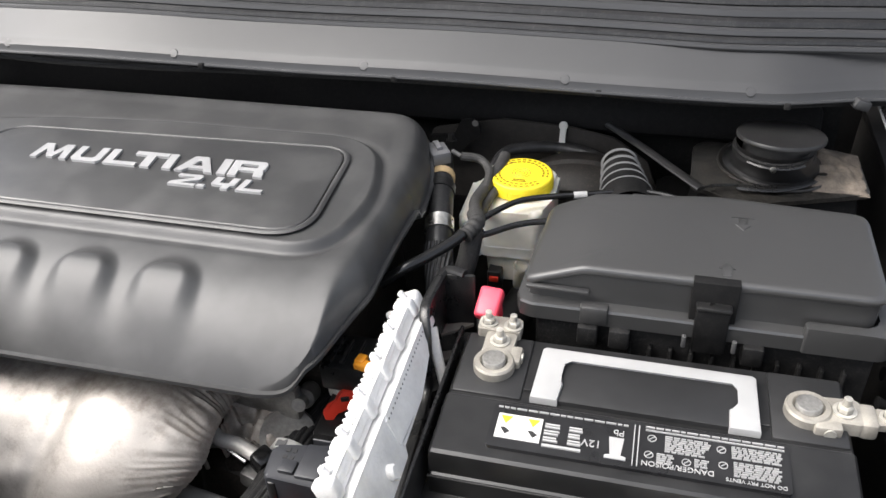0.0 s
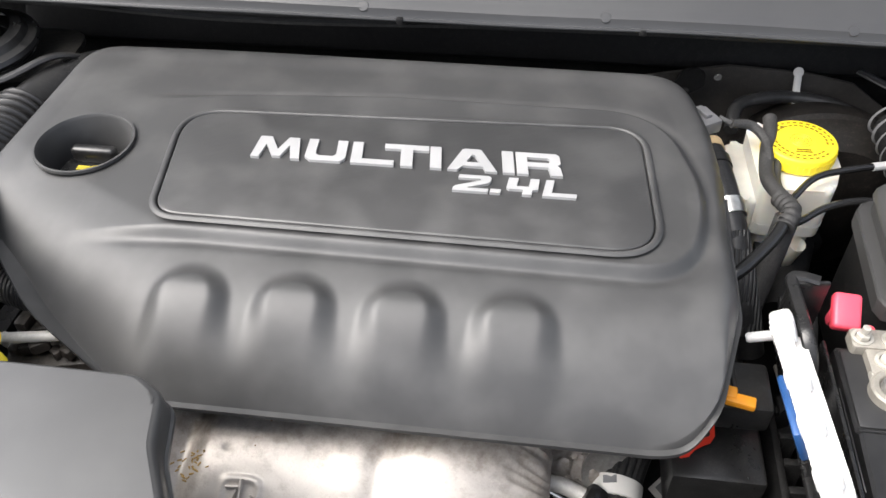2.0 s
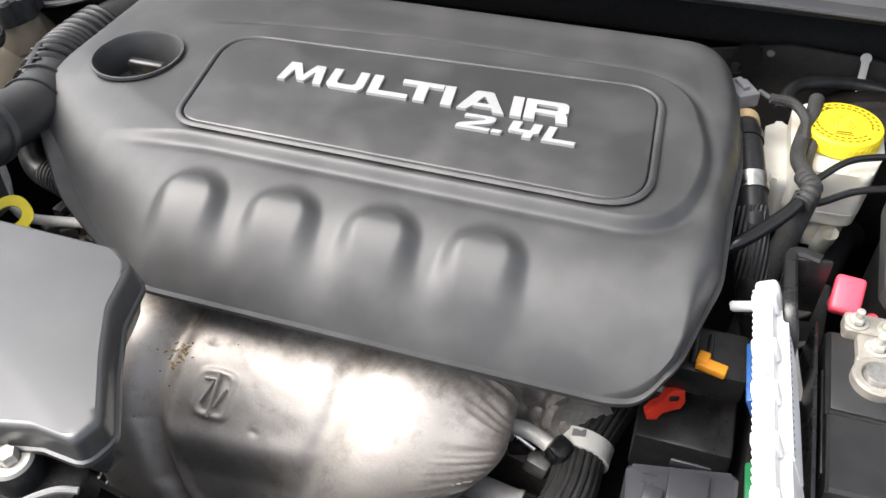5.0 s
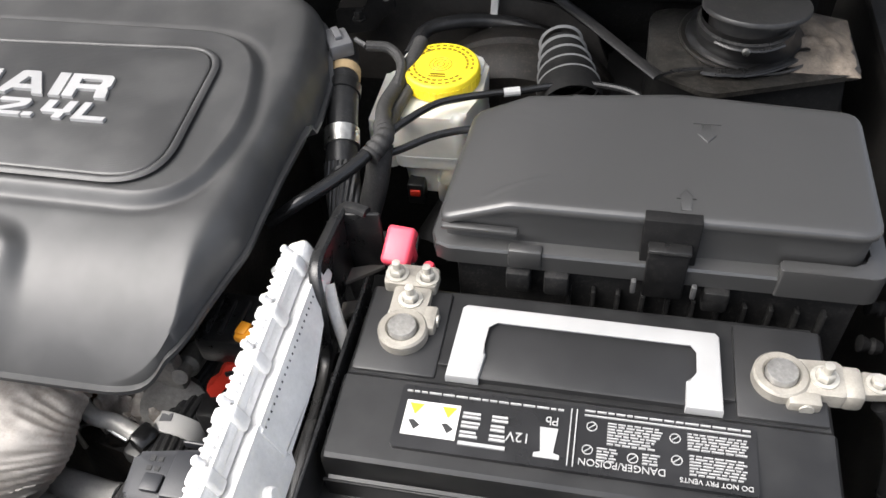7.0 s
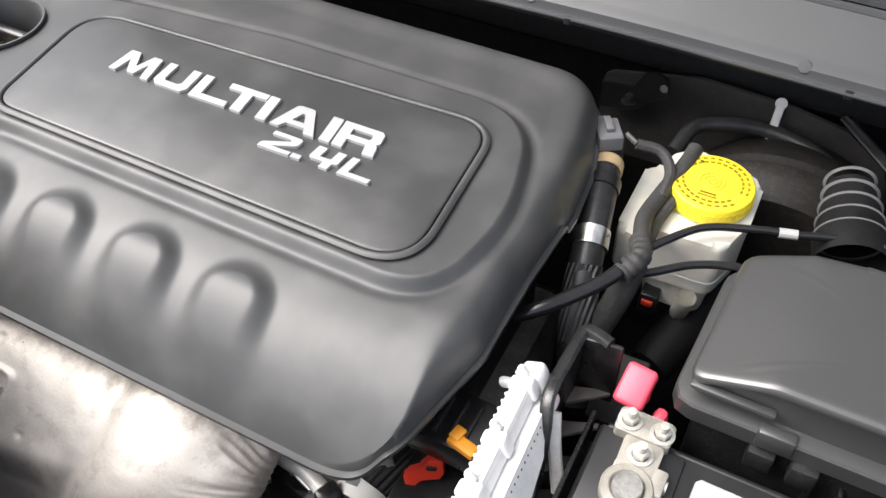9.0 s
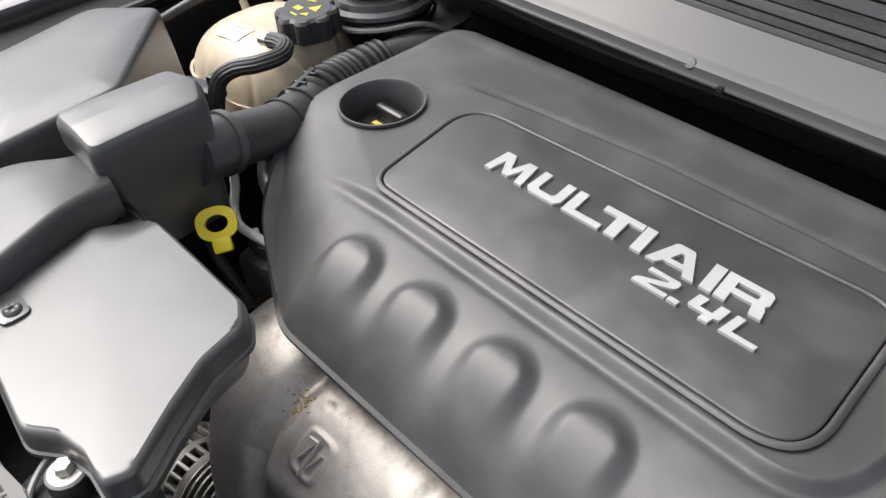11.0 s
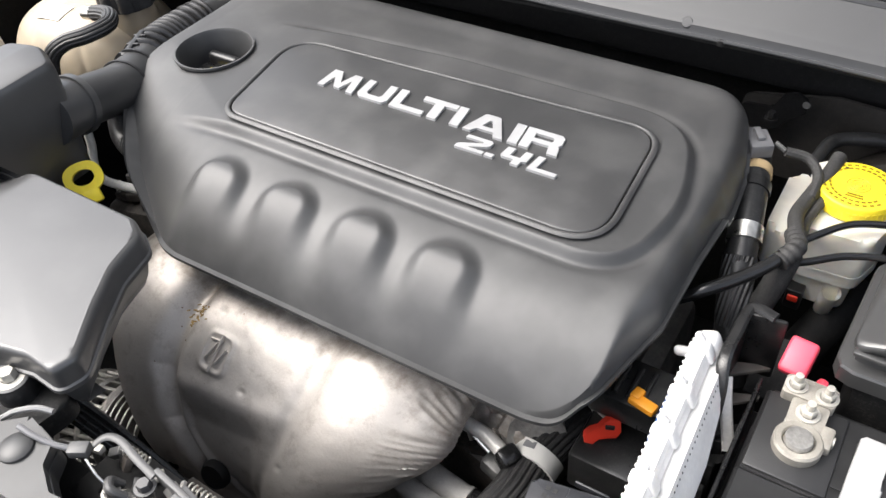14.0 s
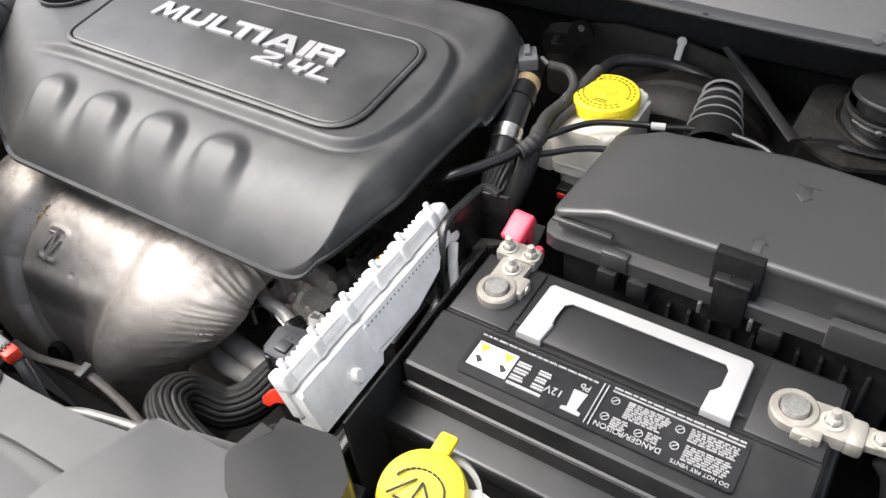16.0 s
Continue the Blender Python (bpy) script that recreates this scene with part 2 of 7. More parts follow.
M_BATTGREY = mat("dark_grey_battery_plate", (0.022, 0.022, 0.0225), 0.42, vary=0.15)
M_WHITEHANDLE = mat("white_battery_handle", (0.36, 0.36, 0.357), 0.5, vary=0.05)
M_CHROME = mat("polished_steel_rod", (0.42, 0.42, 0.42), 0.2, metal=1.0, vary=0.05)
M_PLATE = mat("light_grey_plated_bracket", (0.09, 0.09, 0.09), 0.5, metal=0.3, vary=0.1)
M_ZINC = mat("pale_zinc_plate", (0.24, 0.24, 0.238), 0.5, metal=0.25, vary=0.15, stain=30, dust=0.15)
M_STAIN = mat("yellow_brown_corrosion", (0.30, 0.20, 0.075), 0.8, vary=0.4, stain=200)
M_RUST = mat("rusty_brown_steel", (0.14, 0.065, 0.03), 0.7, metal=0.3, vary=0.5, stain=60)


# ---- mesh helpers ----
def thing(name, at, label, category, group="", kind=""):
    ob = new(name)
    ob.location = at
    ob.empty_display_size = 0.02
    bpy.context.view_layer.update()
    return tagged(ob, label, category, group, kind)


def base_of(ob):
    p = Vector((0, 0, 0))
    while ob is not None:
        p += ob.location
        ob = ob.parent
    return p


def to_mesh(name, bm, material, sharp=35):
    me = bpy.data.meshes.new(name)
    bmesh.ops.recalc_face_normals(bm, faces=bm.faces)
    bm.to_mesh(me)
    bm.free()
    for p in me.polygons:
        p.use_smooth = True
    me.set_sharp_from_angle(angle=radians(sharp))
    me.materials.append(material)
    return me


def part(name, bm, material, parent=None, label="", sharp=35):
    """Links a bmesh, given in world places, as one mesh object under a thing or a part."""
    o = base_of(parent) if parent else Vector((0, 0, 0))
    if o.length:
        bmesh.ops.translate(bm, verts=bm.verts, vec=-o)
    ob = new(name, to_mesh(name, bm, material, sharp))
    ob.parent = parent
    if label:
        ob["label"] = label
    return ob


def single(name, bm, material, label, category, at=(0, 0, 0), kind="", group="", sharp=35):
    """A thing that is one mesh, with its origin at its base."""
    bmesh.ops.translate(bm, verts=bm.verts, vec=-Vector(at))
    ob = new(name, to_mesh(name, bm, material, sharp))
    ob.location = at
    return tagged(ob, label, category, group, kind)


def add(bm, other, m=None):
    """Joins another bmesh into bm."""
    if m is not None:
        bmesh.ops.transform(other, matrix=m, verts=other.verts)
    me = bpy.data.meshes.new("tmp")
    other.to_mesh(me)
    other.free()
    bm.from_mesh(me)
    bpy.data.meshes.remove(me)
    return bm


def box(x0, x1, y0, y1, z0, z1, r=0.002, seg=2):
    bm = bmesh.new()
    bmesh.ops.create_cube(bm, size=1)
    bmesh.ops.transform(bm, verts=bm.verts, matrix=Matrix.LocRotScale(
        ((x0 + x1) / 2, (y0 + y1) / 2, (z0 + z1) / 2), None, (abs(x1 - x0), abs(y1 - y0), abs(z1 - z0))))
    if r:
        bmesh.ops.bevel(bm, geom=bm.edges[:], offset=r, segments=seg, profile=0.5, affect="EDGES")
    return bm


def turned_box(centre, size, r=0.002, rx=0, ry=0, rz=0, seg=2):
    a, b, c = size
    bm = box(-a / 2, a / 2, -b / 2, b / 2, -c / 2, c / 2, r, seg)
    bmesh.ops.transform(bm, verts=bm.verts, matrix=pose(*centre, rx, ry, rz))
    return bm


def prism(outline, z0, z1, r=0.0, seg=2, taper=0.0):
    """An upright slab with the given plan; taper draws the top in by so many metres."""
    bm = bmesh.new()
    low = [bm.verts.new((x, y, z0)) for x, y in outline]
    cx, cy = sum(p[0] for p in outline) / len(outline), sum(p[1] for p in outline) / len(outline)
    top = []
    for x, y in outline:
        d = math.hypot(x - cx, y - cy) or 1
        k = 1 - taper / d
        top.append(bm.verts.new((cx + (x - cx) * k, cy + (y - cy) * k, z1)))
    n = len(outline)
    bm.faces.new(low[::-1])
    cap = bm.faces.new(top)
    for i in range(n):
        bm.faces.new((low[i], low[(i + 1) % n], top[(i + 1) % n], top[i]))
    if r:
        bmesh.ops.bevel(bm, geom=list(cap.edges), offset=r, segments=seg, profile=0.5, affect="EDGES")
    return bm


def rounded(points, r, seg=6):
    """A plan with its corners rounded; r is one radius or one for each corner."""
    out, n = [], len(points)
    for i, p in enumerate(points):
        a, b, c = Vector(points[i - 1]), Vector(p), Vector(points[(i + 1) % n])
        rad = r[i] if isinstance(r, (list, tuple)) else r
        u, v = (a - b).normalized(), (c - b).normalized()
        half = u.angle(v) / 2
        t = min(rad / max(math.tan(half), 1e-3), (a - b).length * 0.49, (c - b).length * 0.49)
        p0, p1 = b + u * t, b + v * t
        for k in range(seg + 1):
            s = k / seg
            out.append(tuple(p0 * (1 - s) ** 2 + b * 2 * s * (1 - s) + p1 * s * s))
    return out


def smooth_path(points, per=8):
    """A Catmull-Rom line through the points."""
    P = [np.array(p, float) for p in points]
    P = [2 * P[0] - P[1]] + P + [2 * P[-1] - P[-2]]
    out = []
    for i in range(1, len(P) - 2):
        a, b, c, d = P[i - 1], P[i], P[i + 1], P[i + 2]
        for k in range(per):
            t = k / per
            out.append(0.5 * (2 * b + (c - a) * t + (2 * a - 5 * b + 4 * c - d) * t * t + (3 * b - a - 3 * c + d) * t ** 3))
    out.append(P[-2])
    return out


def tube(points, r, sides=12, per=8, ring=None, cap=True, flat=1.0, smooth=True, ribs=0.0):
    """A round bar, hose or pipe along a line. ring(s) gives the radius at s metres along it; flat squashes it; ribs cuts lengthwise grooves."""
    line = smooth_path(points, per) if smooth else [np.array(p, float) for p in points]
    bm = bmesh.new()
    rows, up, s = [], None, 0.0
    for i, p in enumerate(line):
        d = line[min(i + 1, len(line) - 1)] - line[max(i - 1, 0)]
        d = d / (np.linalg.norm(d) + 1e-12)
        if up is None:
            up = np.array((0.0, 0, 1)) if abs(d[2]) < 0.9 else np.array((0.0, 1, 0))
        up = up - d * np.dot(up, d)
        up /= np.linalg.norm(up)
        side = np.cross(d, up)
        if i:
            s += float(np.linalg.norm(p - line[i - 1]))
        q = ring(s) if ring else r
        rows.append([bm.verts.new(p + q * (1 - ribs * (k % 3 == 0)) * (math.cos(a) * side + flat * math.sin(a) * up))
                     for k, a in enumerate(2 * math.pi * k / sides for k in range(sides))])
    for a, b in zip(rows, rows[1:]):
        for k in range(sides):
            bm.faces.new((a[k], a[(k + 1) % sides], b[(k + 1) % sides], b[k]))
    if cap:
        bm.faces.new(rows[0][::-1])
        bm.faces.new(rows[-1])
    return bm


def corrugated(points, r, pitch, depth, sides=16):
    line = smooth_path(points, 24)
    total = sum(float(np.linalg.norm(b - a)) for a, b in zip(line, line[1:]))
    per = max(8, int(total / pitch * 6 / (len(points) - 1)))
    return tube(points, r, sides, per, ring=lambda s: r + depth * (0.5 + 0.5 * math.cos(2 * math.pi * s / pitch)) ** 0.7 - depth)


def lathe(profile, centre, sides=32, axis=(0, 0, 1)):
    """A turned body: profile rows are (radius, height along the axis)."""
    bm = bmesh.new()
    turn = Vector((0, 0, 1)).rotation_difference(Vector(axis)).to_matrix().to_4x4()
    rows = []
    for r, h in profile:
        if r < 1e-6:
            rows.append([bm.verts.new((0, 0, h))])
        else:
            rows.append([bm.verts.new((r * math.cos(2 * math.pi * k / sides), r * math.sin(2 * math.pi * k / sides), h)) for k in range(sides)])
    for a, b in zip(rows, rows[1:]):
        for k in range(sides):
            j = (k + 1) % sides
            if len(a) == 1 and len(b) > 1:
                bm.faces.new((a[0], b[k], b[j]))
            elif len(b) == 1 and len(a) > 1:
                bm.faces.new((a[k], a[j], b[0]))
            elif len(a) > 1:
                bm.faces.new((a[k], a[j], b[j], b[k]))
    bmesh.ops.transform(bm, verts=bm.verts, matrix=Matrix.Translation(centre) @ turn)
    return bm


def nut(centre, r, h, axis=(0, 0, 1), washer=1.5):
    bm = lathe([(0, 0), (r * washer, 0), (r * washer, h * 0.2), (r * 1.02, h * 0.22)], centre, 20, axis)
    add(bm, lathe([(r, 0), (r, h * 0.85), (r * 0.85, h), (0, h)], centre, 6, axis))
    return bm


def sheet(fn, nu, nv, thick=0.0):
    """A curved sheet: fn(u, v) with u, v from 0 to 1."""
    bm = bmesh.new()
    g = [[bm.verts.new(fn(i / nu, j / nv)) for j in range(nv + 1)] for i in range(nu + 1)]
    for i in range(nu):
        for j in range(nv):
            bm.faces.new((g[i][j], g[i + 1][j], g[i + 1][j + 1], g[i][j + 1]))
    if thick:
        bmesh.ops.recalc_face_normals(bm, faces=bm.faces)
        bmesh.ops.solidify(bm, geom=bm.faces[:], thickness=thick)
    return bm


def offset_ring(ring, off):
    """A closed plan moved outwards by off metres."""
    ring = np.asarray(ring, float)
    d = np.roll(ring, -1, 0) - np.roll(ring, 1, 0)
    d /= np.linalg.norm(d, axis=1)[:, None]
    return ring + np.c_[d[:, 1], -d[:, 0]] * off


def ring_rows(rows, close=False):
    """A band through closed rows of (plan, height), its last row filled in to the middle if close is set."""
    bm = bmesh.new()
    made = [[bm.verts.new((x, y, z)) for x, y in plan] for plan, z in rows]
    for a, b in zip(made, made[1:]):
        for k in range(len(a)):
            bm.faces.new((a[k], a[(k + 1) % len(a)], b[(k + 1) % len(b)], b[k]))
    if close:
        bm.faces.new(made[-1])
    return bm


def smoothstep(a, b, x):
    t = np.clip((x - a) / (b - a), 0, 1)
    return t * t * (3 - 2 * t)


def poly_dist(px, py, poly):
    """Signed distance of points to a closed plan, negative inside."""
    px, py = np.asarray(px, float), np.asarray(py, float)
    best, inside = np.full(px.shape, 1e9), np.zeros(px.shape, bool)
    n = len(poly)
    for i in range(n):
        (ax, ay), (bx, by) = poly[i], poly[(i + 1) % n]
        ex, ey = bx - ax, by - ay
        t = np.clip(((px - ax) * ex + (py - ay) * ey) / (ex * ex + ey * ey + 1e-15), 0, 1)
        best = np.minimum(best, np.hypot(px - ax - t * ex, py - ay - t * ey))
        hit = ((ay > py) != (by > py)) & (px < (bx - ax) * (py - ay) / (by - ay + 1e-15) + ax)
        inside ^= hit
    return np.where(inside, -best, best)


def words(text, size, place, thick, material, parent, name="lettering", label="", rz=0.0, squeeze=1.0):
    """Lettering in the built-in font as a thin mesh; place is the lower left corner."""
    c = bpy.data.curves.new("tmp", "FONT")
    c.body, c.size, c.extrude = text, size, thick
    o = bpy.data.objects.new("tmp", c)
    scene.collection.objects.link(o)
    bpy.context.view_layer.update()
    me = bpy.data.meshes.new_from_object(o)
    bpy.data.objects.remove(o)
    bm = bmesh.new()
    bm.from_mesh(me)
    bmesh.ops.transform(bm, verts=bm.verts, matrix=pose(*place, 0, 0, rz) @ Matrix.Diagonal((squeeze, 1, 1, 1)))
    return part(name, bm, material, parent, label)


def plate_bar(x0, x1, y0, y1, z, material, parent, name="printed_bar", t=0.0006):
    return part(name, box(x0, x1, y0, y1, z - t, z + t, 0), material, parent)


# ---- the setting: ground, car body, engine bay ----
single("ground", box(-60, 60, -60, 60, -0.2, 0.0, 0), M_GROUND, "grey asphalt ground under the parked car", "ground", kind="structure")
car = thing("car_body", (0, 0, 0.0), "dark car body around the open engine bay", "car body", kind="structure")
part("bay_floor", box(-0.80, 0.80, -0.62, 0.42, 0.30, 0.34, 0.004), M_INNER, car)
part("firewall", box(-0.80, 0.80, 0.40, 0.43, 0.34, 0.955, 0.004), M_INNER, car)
part("front_panel", box(-0.80, 0.80, -0.66, -0.62, 0.15, 0.88, 0.012), M_PAINT, car)
part("fender", box(0.80, 0.86, -0.66, 1.2, 0.15, 0.93, 0.012), M_PAINT, car)
part("fender", box(-0.93, -0.87, -0.66, 1.2, 0.15, 0.905, 0.012), M_PAINT, car)
# Out of view: the white underside is added to lighten reflections on the parts.
part("hood", turned_box((0, 0.24, 1.64), (1.55, 1.15, 0.03), 0.01, rx=-72), M_HOOD, car, "unseen raised hood, its white underside added to brighten reflections")
part("windscreen_base", sheet(lambda u, v: (-0.8 + 1.6 * u, 0.42 + 0.8 * v, 0.985 + 0.45 * v), 2, 2, 0.01), M_PAINT, car)

# firewall insulation, stepping forward under the cowl
single("bulkhead_liner", sheet(lambda u, v: (-0.62 + 1.16 * u, 0.285 + 0.03 * math.sin(3 * u) - 0.02 * v, 0.945 - 0.5 * v), 24, 6, 0.008),
       M_MATT, "matt black sound liner on the bulkhead", "liner", kind="structure")

# cowl panel with its seal and ridged rear edge
cowl = thing("cowl_panel", (0.0, 0.2, 0.95), "grey plastic cowl panel with a rubber hood seal", "cowl panel", kind="structure")


def cowl_wave(x):
    return 0.1495 + 0.002 * math.sin(9 * x + 0.6) - 0.006 * float(smoothstep(-0.05, -0.25, x)) + 0.012 * float(smoothstep(-0.3, -0.5, x)) + 0.022 * float(smoothstep(0.44, 0.56, x))


def cowl_z(x):
    return 0.9495 + 0.0070 * float(smoothstep(0.05, -0.25, x)) - 0.006 * float(smoothstep(-0.25, -0.5, x)) + 0.001 * math.sin(14 * x)


def cowl_face(u, v):
    """A rim standing up from the lip, a soft fold, then the broad face rising to the seal."""
    x = -0.72 + 1.32 * u
    y0 = float(cowl_wave(x))
    k = float(smoothstep(0.0, 0.32, v))
    return (x, y0 + 0.004 * min(1.0, v / 0.25) + 0.036 * max(0.0, v - 0.2) / 0.8, cowl_z(x) - 0.0105 + 0.0115 * k + 0.025 * max(0.0, v - 0.25) / 0.75)


part("panel", sheet(cowl_face, 90, 20, 0.003), M_COWL, cowl)
for k, (dy, dz, r) in enumerate(((0.043, 0.0265, 0.0035), (0.052, 0.029, 0.0045), (0.063, 0.033, 0.0055), (0.076, 0.037, 0.0065), (0.091, 0.042, 0.0075), (0.109, 0.048, 0.009), (0.131, 0.053, 0.011))):
    part("seal_ridge", tube([(x, float(cowl_wave(x)) + dy - 0.018 * float(smoothstep(0.3, 0.6, x)), cowl_z(x) + dz)
                             for x in np.linspace(-0.72, 0.60, 15)], r, 8, 4), M_RUBBER if k % 2 else M_COWL, cowl)
part("lip", tube([(x, float(cowl_wave(x)) - 0.001, cowl_z(x) - 0.0105) for x in np.linspace(-0.72, 0.60, 40)], 0.0016, 8, 3), M_COWL, cowl)
part("under_lip", tube([(x, float(cowl_wave(x)) + 0.009, cowl_z(x) - 0.016 - 0.0015 * math.cos(29.6 * x + 1.5)) for x in np.linspace(-0.72, 0.60, 60)], 0.0036, 8, 3), M_MATT, cowl)
part("trough", sheet(lambda u, v: (-0.72 + 1.32 * u, float(cowl_wave(-0.72 + 1.32 * u)) + 0.006 + 0.10 * v, 0.934 - 0.002 * v), 30, 2, 0.003), M_MATT, cowl)
for x in (-0.375, -0.162, 0.052, 0.259, 0.43):
    part("push_pin", lathe([(0, 0.0006), (0.0044, 0.0004), (0.0052, -0.0004), (0.0052, -0.003)], (x, float(cowl_wave(x)) + 0.0045, cowl_z(x) - 0.0020), 16, (0, -0.75, 0.65)), M_COWL, cowl)
    part("pin_prong", box(x + 0.030, x + 0.036, float(cowl_wave(x)) - 0.0025, float(cowl_wave(x)) + 0.002, cowl_z(x) - 0.0150, cowl_z(x) - 0.009, 0.001), M_MATT, cowl)
part("end_bracket", turned_box((0.527, 0.168, 0.936), (0.016, 0.018, 0.010), 0.003, ry=20, rz=15), M_COWL, cowl)


# ---- engine cover ----
COVER_PLAN = rounded([(-0.250, -0.2185), (0.122, -0.2185), (0.1455, -0.124), (0.1450, -0.055), (0.1485, 0.015), (0.1450, 0.062), (0.124, 0.136),
                      (-0.432, 0.141), (-0.437, -0.030), (-0.430, -0.078), (-0.345, -0.166)],
                     [0.07, 0.050, 0.05, 0.03, 0.04, 0.05, 0.056, 0.045, 0.05, 0.05, 0.12], 28)
PANEL_PLAN = [(-0.267, -0.1075), (0.0905, -0.1115), (0.0815, 0.0290), (-0.2865, 0.0185)]
PANEL_ROUND = rounded(PANEL_PLAN, [0.024, 0.034, 0.030, 0.034], 20)
PLATEAU = rounded([(-0.36, -0.1165), (0.110, -0.1225), (0.1275, -0.045), (0.100, 0.060), (-0.12, 0.062), (-0.42, 0.040)], [0.02, 0.065, 0.15, 0.075, 0.10, 0.03], 28)
FILLER = (-0.357, -0.0245, 0.0385)
HUMPS = (-0.222, -0.149, -0.076, -0.003)


def resample(poly, n):
    P = np.array(poly + poly[:1])
    d = np.r_[0, np.cumsum(np.hypot(*np.diff(P, axis=0).T))]
    s = np.linspace(0, d[-1], n, endpoint=False)
    return np.c_[np.interp(s, d, P[:, 0]), np.interp(s, d, P[:, 1])]


def cover_detail(x, y, t, base):
    """Adds plateau, badge frame and the four humps to the smooth shell."""
    pl = poly_dist(x, y, PLATEAU)
    fade = smoothstep(-0.345, -0.235, x)
    base = base + 0.0066 * smoothstep(0.0045, -0.0045, pl) * fade * np.clip(t * 1.6, 0, 1)
    base = base - 0.0012 * np.exp(-((pl - 0.0060) / 0.004) ** 2) * fade
    base = base - 0.004 * smoothstep(0.001, -0.004, poly_dist(x, y, PANEL_ROUND))
    # the humps run level out of the slope, then roll down into it
    gain = (0.0022 + 0.0056 * smoothstep(-0.140, -0.164, y)) * smoothstep(-0.216, -0.166, y)
    soft = 0.0035 + 0.006 * smoothstep(-0.165, -0.205, y)
    for cx in HUMPS:
        yc = -0.1700
        dist = np.where(y > yc, np.hypot(x - cx, y - yc), np.abs(x - cx)) - 0.0275
        base = base + gain * smoothstep(soft, -0.0085 - soft, dist)
    return base


def build_cover():
    obj = thing("engine_cover", (-0.13, -0.04, 0.86), "grained dark grey plastic engine cover with silver lettering", "engine cover")
    N, R = 900, 190
    out = resample(COVER_PLAN, N)
    skx = np.clip(out[:, 0], -0.33, 0.06)
    sky_ = np.full(len(out), -0.032)
    ang = np.arctan2(out[:, 1] + 0.04, (out[:, 0] + 0.13) * 0.62)
    front = smoothstep(0.55, 0.95, -np.sin(ang))
    right, left, back = smoothstep(0.45, 0.95, np.cos(ang)), smoothstep(0.45, 0.95, -np.cos(ang)), smoothstep(0.5, 0.9, np.sin(ang))
    wsum = front + right + left + back + 1e-6
    rim = (front * 0.8575 + right * 0.884 + left * 0.892 + back * 0.888) / wsum
    width = (front * 0.020 + right * 0.024 + left * 0.045 + back * 0.022) / wsum
    kern = np.hanning(123)[1:-1] / np.hanning(123).sum()
    rim = np.convolve(np.r_[rim[-60:], rim, rim[:60]], kern, "valid")
    width = np.convolve(np.r_[width[-60:], width, width[:60]], kern, "valid")
    rim = np.where(out[:, 1] < -0.2, rim + (0.8575 - rim) * smoothstep(-0.2, -0.216, out[:, 1]), rim)
    # the rim drops in a step beside the wiring
    rim = rim - 0.010 * smoothstep(-0.004, 0.003, out[:, 1]) * smoothstep(0.10, 0.06, out[:, 1]) * (out[:, 0] > 0.1)
    S = np.linspace(0, 1, R)
    ln = np.hypot(out[:, 0] - skx, out[:, 1] - sky_)
    X = skx[None, :] + (out[:, 0] - skx)[None, :] * S[:, None]
    Y = sky_[None, :] + (out[:, 1] - sky_)[None, :] * S[:, None]
    # each place takes rim height and slope width from the nearest stretch of the rim
    D = np.abs(poly_dist(X, Y, COVER_PLAN))
    D[-1] = 0
    along = np.roll(out, -1, 0) - np.roll(out, 1, 0)
    along /= (along ** 2).sum(1)[:, None]
    where = np.empty(X.shape)
    for i in range(R):
        k = ((X[i][:, None] - out[None, :, 0]) ** 2 + (Y[i][:, None] - out[None, :, 1]) ** 2).argmin(1)
        where[i] = k + np.clip(((X[i] - out[k, 0]) * along[k, 0] + (Y[i] - out[k, 1]) * along[k, 1]) * 2, -0.5, 0.5)
    RIM, WID = np.interp(where, np.arange(-1, N + 1), np.r_[rim[-1], rim, rim[0]]), np.interp(where, np.arange(-1, N + 1), np.r_[width[-1], width, width[0]])
    RIM[-1], WID[-1] = rim, width
    T = np.clip(D / WID, 0, 1)
    side = RIM + (0.9165 - RIM) * np.sqrt(1 - (1 - T) ** 2) ** 0.95
    # the long front slope, cut back at the timing end
    ahead = Y + 0.2185
    askew = (X + 0.345) * 0.4835 + (Y + 0.166) * 0.8754
    F = np.clip(np.minimum(ahead, askew) / 0.0900, 0, 1)
    slope = 0.8575 + (0.9165 - 0.8575) * (0.45 * F + 0.55 * (1 - (1 - F) ** 3.2))
    blend = 0.014 * np.clip(D / 0.035, 0, 1) + 1e-5
    h = np.clip(0.5 + 0.5 * (side - slope) / blend, 0, 1)
    Z0 = side * (1 - h) + slope * h - blend * h * (1 - h)
    for k in range(24):
        mean = (np.roll(Z0, 1, 1) + np.roll(Z0, -1, 1)) / 2
        mean[1:-1] = (mean[1:-1] + (Z0[2:] + Z0[:-2]) / 2) / 2
        Z0[1:-4] += 0.5 * (mean - Z0)[1:-4] * smoothstep(0.0, 0.012, D)[1:-4]
    fx, fy, fr = FILLER
    dist = np.hypot(X - fx, Y - fy)
    near = np.abs(dist - fr) < 0.0014
    X = np.where(near, fx + (X - fx) / dist * fr, X)
    Y = np.where(near, fy + (Y - fy) / dist * fr, Y)
    Z = cover_detail(X, Y, T, Z0)
    verts = np.c_[X.ravel(), Y.ravel(), Z.ravel()]
    lip = np.c_[out + (out - np.c_[skx, sky_]) / ln[:, None] * 0.0042, rim + 0.0002]
    low = lip - (0, 0, 0.0034)
    back_ = np.c_[out - (out - np.c_[skx, sky_]) / ln[:, None] * 0.002, rim - 0.0044]
    deep = np.c_[out - (out - np.c_[skx, sky_]) / ln[:, None] * 0.020, rim - 0.012]
